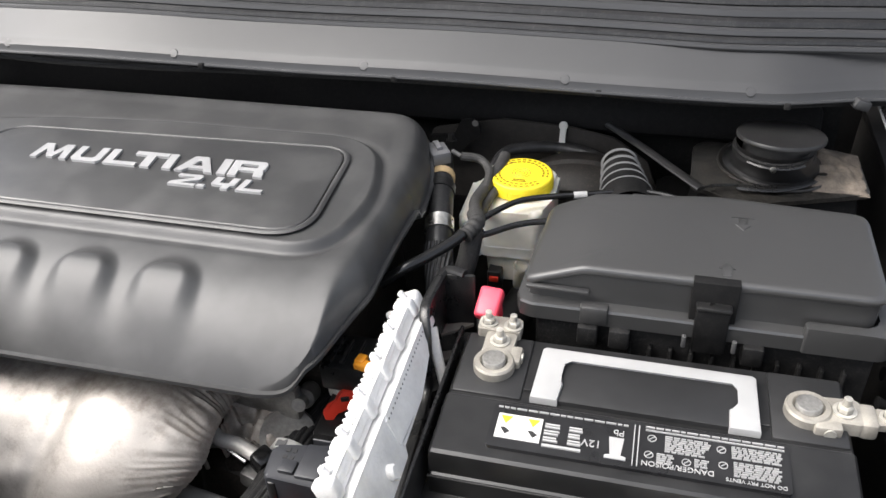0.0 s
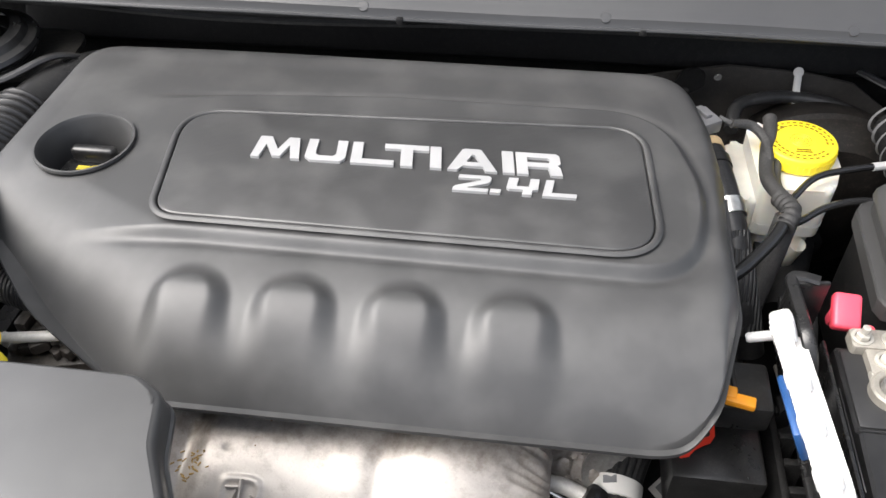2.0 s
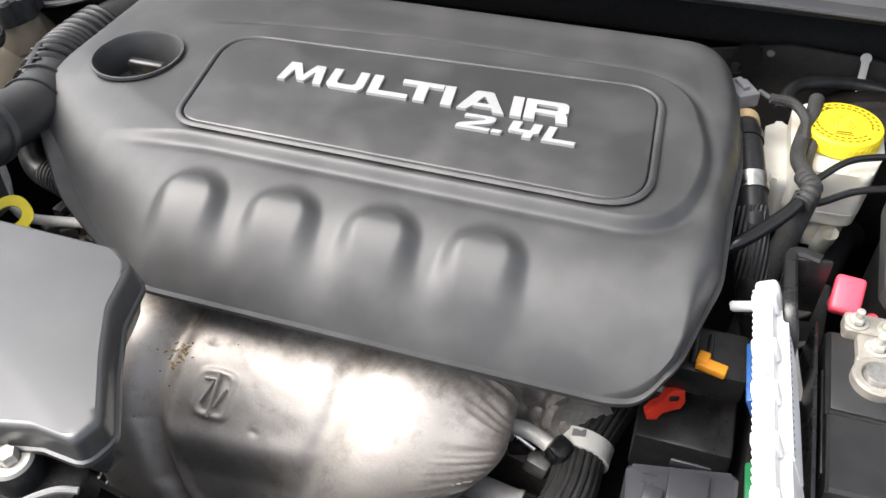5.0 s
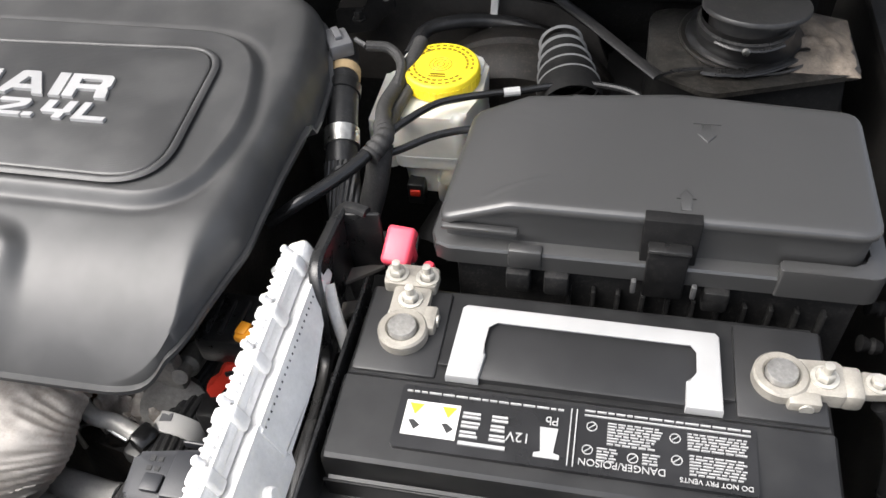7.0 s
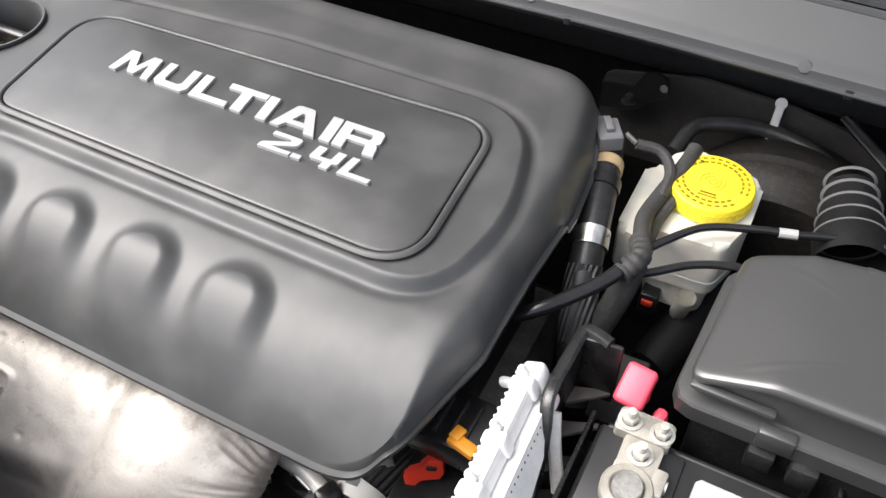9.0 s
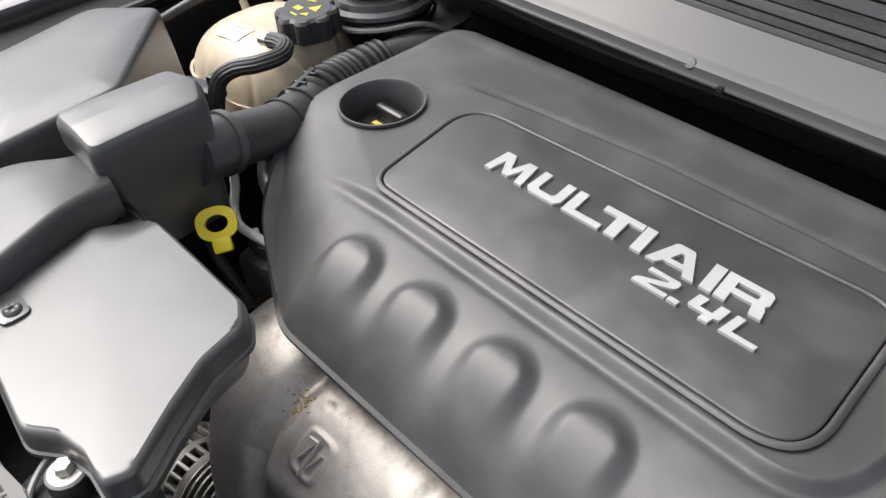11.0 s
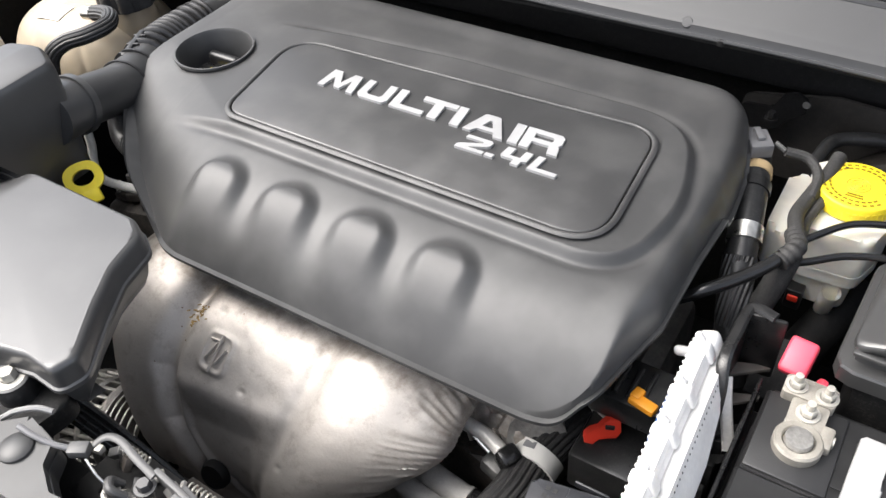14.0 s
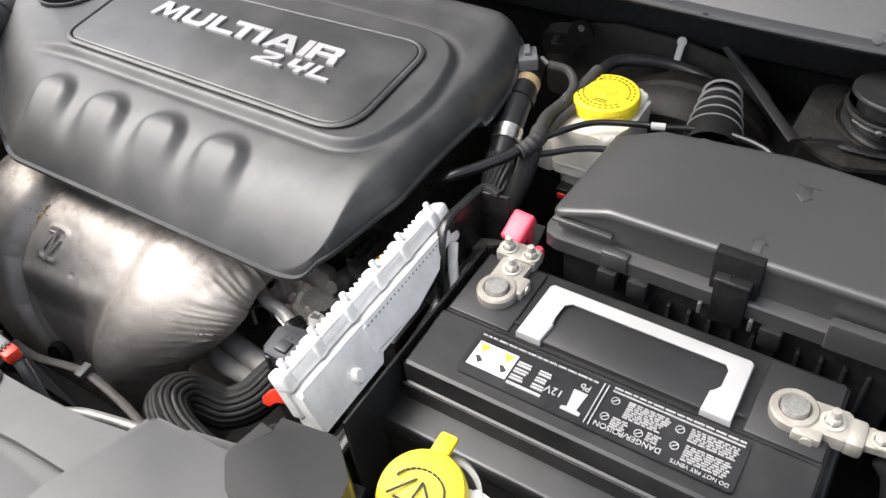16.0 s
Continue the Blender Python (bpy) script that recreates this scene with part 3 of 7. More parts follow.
    verts = np.r_[verts, lip, low, back_, deep]
    inside = (np.hypot(X - fx, Y - fy) < fr - 0.0004)
    pan = poly_dist(X, Y, PANEL_ROUND) < -0.012
    faces = []
    for i in range(R + 3):
        for j in range(N):
            k = (j + 1) % N
            q = (i * N + j, i * N + k, (i + 1) * N + k, (i + 1) * N + j)
            if i < R - 1:
                ins = (inside[i, j], inside[i, k], inside[i + 1, k], inside[i + 1, j])
                if any(ins):
                    continue
                if pan[i, j] and pan[i, k] and pan[i + 1, k] and pan[i + 1, j]:
                    continue
            faces.append(q)

    def mesh_of(name, quads, material):
        used = sorted({v for q in quads for v in q})
        at = {v: n for n, v in enumerate(used)}
        me = bpy.data.meshes.new(name)
        o = np.array(obj.location)
        me.from_pydata((verts[used] - o).tolist(), [], [tuple(at[v] for v in q) for q in quads])
        bm = bmesh.new()
        bm.from_mesh(me)
        bmesh.ops.remove_doubles(bm, verts=bm.verts, dist=1e-6)
        bmesh.ops.recalc_face_normals(bm, faces=bm.faces)
        bm.to_mesh(me)
        bm.free()
        for p in me.polygons:
            p.use_smooth = True
        me.set_sharp_from_angle(angle=radians(48))
        me.materials.append(material)
        ob = new(name, me)
        ob.parent = obj
        return ob

    mesh_of("shell", faces, M_COVER)
    ring = resample(PANEL_ROUND, 420)
    if sum(ring[i - 1][0] * ring[i][1] - ring[i][0] * ring[i - 1][1] for i in range(len(ring))) < 0:
        ring = ring[::-1]
    zp = 0.9233
    part("badge_frame", ring_rows([(offset_ring(ring, d), zp + h) for d, h in ((0.0042, -0.0012), (0.0030, -0.0002), (0.0018, 0.0004), (0.0006, 0.0005), (-0.0004, 0.0001), (-0.0010, -0.0014), (-0.0012, -0.0030))]),
         M_COVER, obj, "thin moulded frame", sharp=60)
    part("badge_panel", ring_rows([(offset_ring(ring, d), zp + h) for d, h in ((-0.0020, -0.0030), (-0.0020, -0.0010), (-0.0026, -0.0003), (-0.0036, 0.0))], True), M_PANEL, obj,
         "finely lined inset badge panel")
    zf = 0.9165
    part("filler_well", lathe([(fr + 0.0015, -0.0016), (fr + 0.0012, 0.0008), (fr - 0.0006, 0.0008), (fr - 0.0022, -0.002), (fr - 0.0035, -0.055), (fr + 0.004, -0.055)],
                              (fx, fy, zf), 64), M_COVER, obj)
    return obj


cover = build_cover()

# raised letters: strokes in units of the letter's width and height
STROKES = {
    "M": [[(0, 0), (0.17, 0), (0.27, 0.62), (0.44, 0.08), (0.60, 0.08), (0.76, 0.62), (0.82, 0), (1, 0), (0.94, 1), (0.72, 1), (0.53, 0.40), (0.36, 1), (0.12, 1)]],
    "U": [[(0.05, 1), (0.28, 1), (0.25, 0.34), (0.32, 0.24), (0.68, 0.24), (0.75, 0.34), (0.76, 1), (1, 1), (0.98, 0.18), (0.86, 0), (0.12, 0), (0.0, 0.16)]],
    "L": [[(0, 0), (1, 0), (1, 0.22), (0.26, 0.22), (0.26, 1), (0.02, 1)]],
    "T": [[(0, 1), (1, 1), (1, 0.77), (0.64, 0.77), (0.64, 0), (0.37, 0), (0.37, 0.77), (0, 0.77)]],
    "I": [[(0, 0), (1, 0), (1, 1), (0, 1)]],
    "A": [[(0, 0), (0.20, 0), (0.31, 0.2), (0.72, 0.2), (0.77, 0), (1, 0), (0.70, 0.98), (0.62, 1), (0.38, 1), (0.31, 0.96)], "hole", [(0.39, 0.38), (0.66, 0.38), (0.56, 0.72), (0.50, 0.72)]],
    "R": [[(0, 0), (0.25, 0), (0.25, 0.36), (0.70, 0.36), (0.74, 0), (1, 0), (0.97, 0.36), (0.92, 0.45), (0.99, 0.56), (0.98, 0.9), (0.9, 1), (0, 1)], "hole",
          [(0.25, 0.56), (0.72, 0.56), (0.75, 0.62), (0.75, 0.75), (0.70, 0.79), (0.25, 0.79)]],
    "2": [[(0, 0), (1, 0), (1, 0.2), (0.36, 0.2), (0.95, 0.55), (1, 0.66), (1, 0.9), (0.92, 1), (0.06, 1), (0.06, 0.8), (0.70, 0.8), (0.72, 0.7), (0.06, 0.30), (0, 0.2)]],
    ".": [[(0, 0), (1, 0), (1, 0.22), (0, 0.22)]],
    "4": [[(0.55, 0), (0.84, 0), (0.84, 0.30), (1, 0.36), (0.98, 1), (0.70, 1), (0.70, 0.50), (0.32, 0.50), (0.32, 1), (0.02, 1), (0.02, 0.38), (0.10, 0.30), (0.55, 0.30)]],
}


def letter(ch, x0, w, y0, h, slant, z0, z1, name, parent):
    rows = STROKES[ch]
    holes = [rows[i + 1] for i, r in enumerate(rows) if r == "hole"]
    bm = bmesh.new()

    def put(p):
        return (x0 + p[0] * w + slant * p[1] * h, y0 + p[1] * h)
    loops = [[put(p) for p in rows[0]]] + [[put(p) for p in r] for r in holes]
    edges = []
    for lp in loops:
        vs = [bm.verts.new((x, y, z1)) for x, y in lp]
        edges += [bm.edges.new((vs[i], vs[(i + 1) % len(vs)])) for i in range(len(vs))]
    made = bmesh.ops.triangle_fill(bm, edges=edges, use_beauty=True)
    faces = [f for f in made["geom"] if isinstance(f, bmesh.types.BMFace)]
    ext = bmesh.ops.extrude_face_region(bm, geom=faces)
    bmesh.ops.translate(bm, verts=[v for v in ext["geom"] if isinstance(v, bmesh.types.BMVert)], vec=(0, 0, z0 - z1))
    return part(name, bm, M_BADGE, parent, sharp=20)


for ch, x0, x1 in (("M", -0.2135, -0.1755), ("U", -0.1715, -0.1395), ("L", -0.1360, -0.1030), ("T", -0.1105, -0.0765), ("I", -0.0755, -0.0670),
                   ("A", -0.0625, -0.0255), ("I", -0.0212, -0.0127), ("R", -0.0108, 0.0225)):
    letter(ch, x0, x1 - x0, -0.0392, 0.0255, -0.12, 0.9225, 0.9256, "letter", cover)
for ch, x0, x1 in (("2", -0.0560, -0.0305), (".", -0.0290, -0.0215), ("4", -0.0185, 0.0045), ("L", 0.0085, 0.0325)):
    letter(ch, x0, x1 - x0, -0.0625, 0.0180, 0.10, 0.9225, 0.9256, "figure", cover)

oil_cap = thing("oil_filler_cap", (-0.357, -0.020, 0.873), "black oil filler cap with a yellow oil can symbol", "oil cap")
part("cap", lathe([(0, 0.014), (0.026, 0.014), (0.030, 0.010), (0.031, -0.01), (0.02, -0.03)], (-0.358, -0.0255, 0.876), 40), M_BLACK, oil_cap)
part("grip", box(-0.379, -0.340, -0.0185, -0.0085, 0.888, 0.903, 0.004, 3), M_BLACK, oil_cap)
part("symbol", turned_box((-0.3660, -0.0265, 0.8906), (0.010, 0.0050, 0.001), 0, rx=0), M_OCHRE, oil_cap, "yellow printed symbol")
part("symbol_spout", turned_box((-0.3575, -0.0245, 0.8907), (0.007, 0.0016, 0.001), 0, rz=25), M_OCHRE, oil_cap)


# ---- heat shield over the exhaust manifold ----
def shield_point(u, v):
    """u runs from the timing side to the gearbox side, v from under the cover down the front."""
    def bump(c, w):
        return math.exp(-((u - c) / w) ** 2)
    x = -0.360 + 0.364 * u + 0.026 * max(0.0, (u - 0.80) / 0.20) ** 2 - 0.075 * float(smoothstep(0.42, 1.0, v)) * max(0.0, (u - 0.55) / 0.45)
    x += 0.085 * float(smoothstep(0.38, 1.0, v)) * max(0.0, 1 - u / 0.5) ** 1.3
    t = min(u / 0.20, 1.0)
    end_l = math.sqrt(max(0.0, 1 - (1 - t) ** 2))
    s = max(0.0, (u - 0.80) / 0.20)
    end_r = math.sqrt(max(0.0, 1 - s * s))
    env = (0.12 + 0.88 * end_l) * (0.60 + 0.40 * end_r)
    a = radians(-30 + 132 * v)
    y0, z0 = -0.185, 0.690
    ry, rz = 0.124 * env, 0.131 * (0.30 + 0.70 * env)
    groove = 0.400 - 0.05 * math.sin(min(v, 0.62) / 0.62 * math.pi * 0.5) + 0.26 * max(0.0, v - 0.60) + 0.5 * max(0.0, v - 0.76)
    k = 1.0 + 0.035 * bump(0.19, 0.10) - 0.125 * bump(groove, 0.034)
    k += 0.050 * bump(0.88, 0.085) - 0.030 * bump(0.765 - 0.03 * v, 0.030) - 0.010 * bump(0.64, 0.05)
    fold = 0.60 - 0.10 * (u - 0.45)
    inside = float(smoothstep(groove + 0.03, groove + 0.07, u)) * float(smoothstep(0.78, 0.66, u))
    k += inside * (0.022 * math.exp(-((v - fold) / 0.03) ** 2) - 0.070 * float(smoothstep(fold + 0.02, fold + 0.12, v)))
    stamp = ((abs(u - 0.495) / 0.040) ** 5 + (abs(v - 0.485) / 0.060) ** 5) ** 0.2
    k += 0.016 * float(smoothstep(1.12, 0.92, stamp)) - 0.013 * float(smoothstep(0.86, 0.72, stamp))
    wr = float(smoothstep(0.92, 1.0, u))
    warp = 2.2 * noise.noise((u * 7, v * 6, 2.0)) + 0.8 * u
    ridge = 1 - abs(2 * ((v * 23 + warp) % 1.0) - 1)
    fine = 1 - abs(2 * ((v * 41 + 2 * warp + 1.3 * noise.noise((u * 15, v * 11, 4.0))) % 1.0) - 1)
    k += wr * (0.022 * ridge ** 3 * (0.6 + 0.8 * abs(noise.noise((u * 3, v * 9, 8.0)))) + 0.022 * fine ** 2 + 0.030 * noise.noise((u * 16, v * 12, 3.0)) - 0.02)
    for du, dv, rr in ((0.79, 0.70, 0.012), (0.455, 0.36, 0.010), (0.60, 0.55, 0.008)):
        k -= 0.012 * math.exp(-((u - du) ** 2 + ((v - dv) * 1.2) ** 2) / rr ** 2)
    k += 0.010 * float(smoothstep(0.70, 0.9, v)) * noise.noise((u * 26, v * 20, 5.0))
    k += 0.006 * noise.noise((u * 9, v * 6, 1.0)) + 0.0022 * noise.noise((u * 40, v * 30, 6.0))
    y = y0 - ry * k * math.sin(a)
    z = z0 + rz * k * math.cos(a)
    return (x, y, z)


shield = thing("exhaust_heat_shield", (-0.17, -0.25, 0.62), "pressed bare metal heat shield with brown heat stains and painted rim shade", "heat shield")
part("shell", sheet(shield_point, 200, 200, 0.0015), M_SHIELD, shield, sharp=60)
part("opening", lathe([(0, 0.004), (0.012, 0.004), (0.014, 0), (0.014, -0.004)], (-0.167, -0.309, 0.697), 24, (0.1, -0.95, 0.35)), M_INNER, shield, "dark oval opening")
part("lower_skirt", box(-0.30, -0.03, -0.30, -0.27, 0.60, 0.672, 0.012), M_SHIELD, shield)
for a, b in (((0.0, -0.016), (0.001, 0.016)), ((-0.009, -0.007), (-0.002, 0.009)), ((0.003, -0.008), (0.009, 0.006)), ((-0.010, 0.010), (0.002, 0.011))):
    pts = []
    for q in (a, b):
        p = Vector(shield_point(0.495 + q[0] / 0.37, 0.485 - q[1] / 0.29))
        pts.append(tuple(p + Vector((0, -0.001, 0.001))))
    part("stamp_mark", tube(pts, 0.0013, 6, 2), M_SHIELD, shield)
for k in range(26):
    q = shield_point(0.377 + 0.045 * random.gauss(0, 0.42), 0.405 + 0.05 * random.gauss(0, 0.42))
    a, w = random.uniform(0, math.pi), random.uniform(0.001, 0.0035)
    part("rust_spot", tube([(q[0] - w * math.cos(a), q[1] - 0.3 * w, q[2] - 0.2 * w + 0.0002), (q[0] + w * math.cos(a), q[1] + 0.3 * w, q[2] + 0.4 * w * math.sin(a) + 0.0002)], 0.0005 + 0.0003 * random.random(), 5, 2), M_STAIN, shield)
for k in range(9):
    q = shield_point(random.uniform(0.28, 0.55), random.uniform(0.22, 0.6))
    part("burnt_speck", lathe([(0, 0.0006), (random.uniform(0.0004, 0.0009), 0.0002), (0.0010, -0.0012)], q, 6, (0, -0.5, 0.8)), M_RUST, shield)
part("bracket_tab", turned_box((0.002, -0.158, 0.735), (0.012, 0.02, 0.05), 0.003, ry=-15), M_RUST, shield, "rusty brown mounting tab")

# engine block, head and sump, partly seen round the shield
block = thing("engine_block", (-0.13, 0.0, 0.40), "dirty cast alloy engine block with bolts", "engine")
part("head", box(-0.37, 0.10, -0.13, 0.10, 0.66, 0.83, 0.01), M_GRIME, block)
part("crankcase", box(-0.36, 0.12, -0.15, 0.12, 0.38, 0.66, 0.012), M_OLDALU, block)
part("front_case", turned_box((-0.335, -0.15, 0.72), (0.10, 0.06, 0.22), 0.008, rz=12), M_GRIME, block)
for i in range(14):
    part("cast_lug", turned_box((-0.372 + 0.011 * (i % 5), -0.170 + 0.02 * (i // 5), 0.832 + 0.004 * ((i * 7) % 3)), (0.008 + 0.003 * (i % 3), 0.010, 0.010), 0.002, rz=17 * i), M_GRIME, block)
part("gearbox_case", turned_box((0.04, -0.155, 0.675), (0.10, 0.09, 0.10), 0.012, rz=-8, ry=10), M_GRIME, block)


def crumpled_flange(u, v):
    """A folded, crumpled foil flange behind the manifold shield."""
    x, y = 0.018 + 0.052 * u, -0.150 - 0.038 * v
    fold = 0.006 * math.sin(9 * u + 3 * v) + 0.004 * math.sin(17 * v - 5 * u) + 0.003 * math.sin(31 * u * v + 1)
    return (x, y + 0.3 * fold, 0.775 - 0.028 * v + fold)


part("foil_flange", sheet(crumpled_flange, 26, 20, 0.001), M_SHIELD, block, "crumpled grey foil flange")
part("cast_nub", turned_box((0.048, -0.194, 0.722), (0.020, 0.016, 0.018), 0.004, rz=-12, ry=10), M_OLDALU, block)
part("cast_nub", turned_box((0.030, -0.187, 0.728), (0.016, 0.012, 0.016), 0.003, rz=15, ry=-10), M_GRIME, block)
part("sensor_boss", lathe([(0.009, 0), (0.009, 0.02), (0.006, 0.024), (0.006, 0.034), (0, 0.034)], (0.085, -0.135, 0.775), 16, (0.1, -0.9, 0.4)), M_OLDALU, block)
part("lifting_eye", turned_box((0.118, -0.150, 0.800), (0.022, 0.006, 0.030), 0.004, rz=-25), M_PIPE, block)
part("cast_rib", turned_box((0.045, -0.155, 0.785), (0.085, 0.012, 0.035), 0.004, rz=-6), M_OLDALU, block)
part("thermostat_neck", lathe([(0.02, 0), (0.02, 0.03), (0.024, 0.032), (0.024, 0.04), (0, 0.04)], (0.06, -0.14, 0.735), 20, (0.4, -0.8, 0.5)), M_OLDALU, block)
for i in range(9):
    part("bolt_head", nut((-0.36 + 0.02 * (i % 3), -0.183 + 0.004 * (i % 2), 0.66 + 0.045 * (i // 3)), 0.005, 0.006, (0, -1, 0.2)), M_OLDALU, block)
for p in ((0.004, -0.175, 0.715), (0.112, -0.118, 0.80)):
    part("bolt_head", nut(p, 0.006, 0.008, (0.2, -0.8, 0.5)), M_STEEL, block)


# ---- battery ----
battery = thing("car_battery", (0.36, -0.19, 0.655), "black car battery with a white handle and printed label", "battery")
part("case", box(0.214, 0.503, -0.262, -0.106, 0.655, 0.800, 0.006, 3), M_BATT, battery)
part("ledge", box(0.211, 0.506, -0.265, -0.104, 0.788, 0.808, 0.004, 3), M_BATT, battery)


def lid_profile(x0, x1):
    """The lid in section: flat at the rear, dipping to the front, with a rolled front edge."""
    prof = [(-0.110, 0.800), (-0.110, 0.842), (-0.112, 0.845), (-0.180, 0.8455), (-0.184, 0.8495), (-0.2340, 0.8466), (-0.2364, 0.8450), (-0.2370, 0.8425),
            (-0.2372, 0.826), (-0.2392, 0.8250), (-0.2402, 0.8232), (-0.2404, 0.800)]
    bm = bmesh.new()
    xs = (x0, x0 + 0.002, x1 - 0.002, x1)
    rows = [[bm.verts.new((x, y if 0 < i < 3 else y * 0.996 - 0.0008, z if 0 < i < 3 else z - 0.002)) for y, z in prof] for i, x in enumerate(xs)]
    for a, b in zip(rows, rows[1:]):
        for k in range(len(prof) - 1):
            bm.faces.new((a[k], a[k + 1], b[k + 1], b[k]))
    bm.faces.new(rows[0])
    bm.faces.new(rows[-1][::-1])
    return bm


part("lid", lid_profile(0.2215, 0.4975), M_BATT, battery, sharp=16)
part("seam", box(0.2205, 0.4985, -0.2405, -0.2385, 0.8225, 0.8245, 0.0005), M_INK, battery)
for x0, x1 in ((0.2235, 0.275), (0.446, 0.4955)):
    part("terminal_pad", box(x0, x1, -0.178, -0.113, 0.843, 0.8475, 0.002), M_BATTGREY, battery)
part("centre_plate", prism(rounded([(0.283, -0.1765), (0.4375, -0.1765), (0.4375, -0.124), (0.283, -0.124)], 0.004), 0.843, 0.8495, 0.001), M_BATTGREY, battery)
HANDLE = [(0.2815, -0.1785), (0.2835, -0.127), (0.2860, -0.1245), (0.4350, -0.1255), (0.4375, -0.128), (0.4385, -0.1795), (0.4180, -0.1795), (0.4185, -0.1615),
          (0.4255, -0.1565), (0.4255, -0.141), (0.4215, -0.1355), (0.3060, -0.1350), (0.3005, -0.1395), (0.2995, -0.1535), (0.3030, -0.1600), (0.3010, -0.1785)]
part("handle", prism(HANDLE, 0.846, 0.8525, 0.0015), M_WHITEHANDLE, battery, "white plastic carrying handle")
part("label", prism(rounded([(0.259, -0.2265), (0.455, -0.2265), (0.455, -0.1865), (0.259, -0.1865)], 0.003), 0.8445, 0.8500, 0), M_LABELBLACK, battery, "glossy black printed label")
ZL = 0.8506
label_white = prism([(0.2635, -0.2185), (0.2945, -0.2185), (0.2945, -0.1965), (0.2635, -0.1965)], ZL - 0.0008, ZL, 0)
part("warning_patch", label_white, M_PAPER, battery, "white warning patch with two yellow triangles")
for x in (0.2695, 0.2885):
    part("warning_triangle", prism([(x - 0.0042, -0.1985), (x, -0.2055), (x + 0.0042, -0.1985)], ZL, ZL + 0.0004, 0), M_YELLOW, battery)
    part("warning_pictogram", prism([(x - 0.003, -0.2095), (x + 0.001, -0.2150), (x + 0.004, -0.2120), (x, -0.2090)], ZL, ZL + 0.0004, 0), M_INK, battery)
rng = random.Random(4)
for r in range(3):
    for c, (a, b) in enumerate(((0.2965, 0.3070), (0.3130, 0.3225))):
        for q in range(2):
            plate_bar(a, b - 0.002 * rng.random(), -0.2000 - 0.0060 * r - 0.0024 * q - 0.0014, -0.2000 - 0.0060 * r - 0.0024 * q, ZL, M_WHITE, battery)
plate_bar(0.2965, 0.3225, -0.2205, -0.2185, ZL, M_WHITE, battery)
for x0, x1, y0 in ((0.262, 0.352, -0.1902), (0.3635, 0.4520, -0.1885)):
    x = x0
    while x < x1:
        run = 0.0025 + 0.005 * rng.random()
        plate_bar(x, min(x + run, x1), y0 - 0.0009, y0, ZL, M_WHITE, battery)
        x += run + 0.001
for x in (0.3560, 0.3590):
    plate_bar(x, x + 0.0007, -0.2240, -0.1890, ZL, M_WHITE, battery, "rule")
plate_bar(0.3635, 0.4520, -0.1922, -0.1915, ZL, M_WHITE, battery, "rule")
for blk, (a, b, y0, n) in enumerate(((0.3765, 0.4060, -0.1950, 8), (0.4190, 0.4515, -0.1950, 6), (0.3715, 0.3850, -0.2110, 5), (0.3955, 0.4080, -0.2110, 4), (0.4200, 0.4510, -0.2080, 7))):
    for r in range(n):
        x = a
        end = b - rng.random() * 0.005
        while x < end - 0.001:
            run = min(0.0022 + rng.random() * 0.0042, end - x)
            plate_bar(x, x + run, y0 - 0.0018 * r - 0.00070, y0 - 0.0018 * r, ZL, M_WHITE, battery)
            x += run + 0.0009
for x, y in ((0.3680, -0.1985), (0.4125, -0.1990), (0.3665, -0.2130), (0.3905, -0.2145), (0.4135, -0.2120)):
    part("pictogram", lathe([(0.0025, 0), (0.0030, 0), (0.0030, 0.0006), (0.0025, 0.0006)], (x, y, ZL - 0.0003), 14), M_WHITE, battery)
    part("pictogram_bar", turned_box((x, y, ZL), (0.0042, 0.0005, 0.001), 0, rz=40), M_WHITE, battery)
words("12V", 0.0085, (0.3355, -0.2085, ZL), 0.0003, M_WHITE, battery, rz=180)
words("Pb", 0.0075, (0.3500, -0.1960, ZL), 0.0003, M_WHITE, battery, rz=180)
part("bin_pictogram", prism([(0.3400, -0.2030), (0.3500, -0.2030), (0.3485, -0.2180), (0.3520, -0.2190), (0.3520, -0.2215), (0.3380, -0.2215), (0.3380, -0.2190), (0.3415, -0.2180)],
                            ZL - 0.0004, ZL + 0.0003, 0), M_WHITE, battery)
words("DANGER/POISON", 0.0058, (0.4080, -0.2185, ZL), 0.0003, M_WHITE, battery, rz=180)
words("DO NOT PRY VENTS", 0.0040, (0.4520, -0.2215, ZL), 0.0003, M_WHITE, battery, rz=180)
for x, y in ((0.2790, -0.168), (0.4415, -0.168)):
    part("vent_slot", turned_box((x, y, 0.8478), (0.0075, 0.0016, 0.001), 0), M_INK, battery)
part("side_grip", box(0.2205, 0.223, -0.22, -0.14, 0.83, 0.838, 0.001), M_BATT, battery)
part("rear_comb", box(0.225, 0.495, -0.1085, -0.1035, 0.815, 0.838, 0.002), M_BATT, battery)


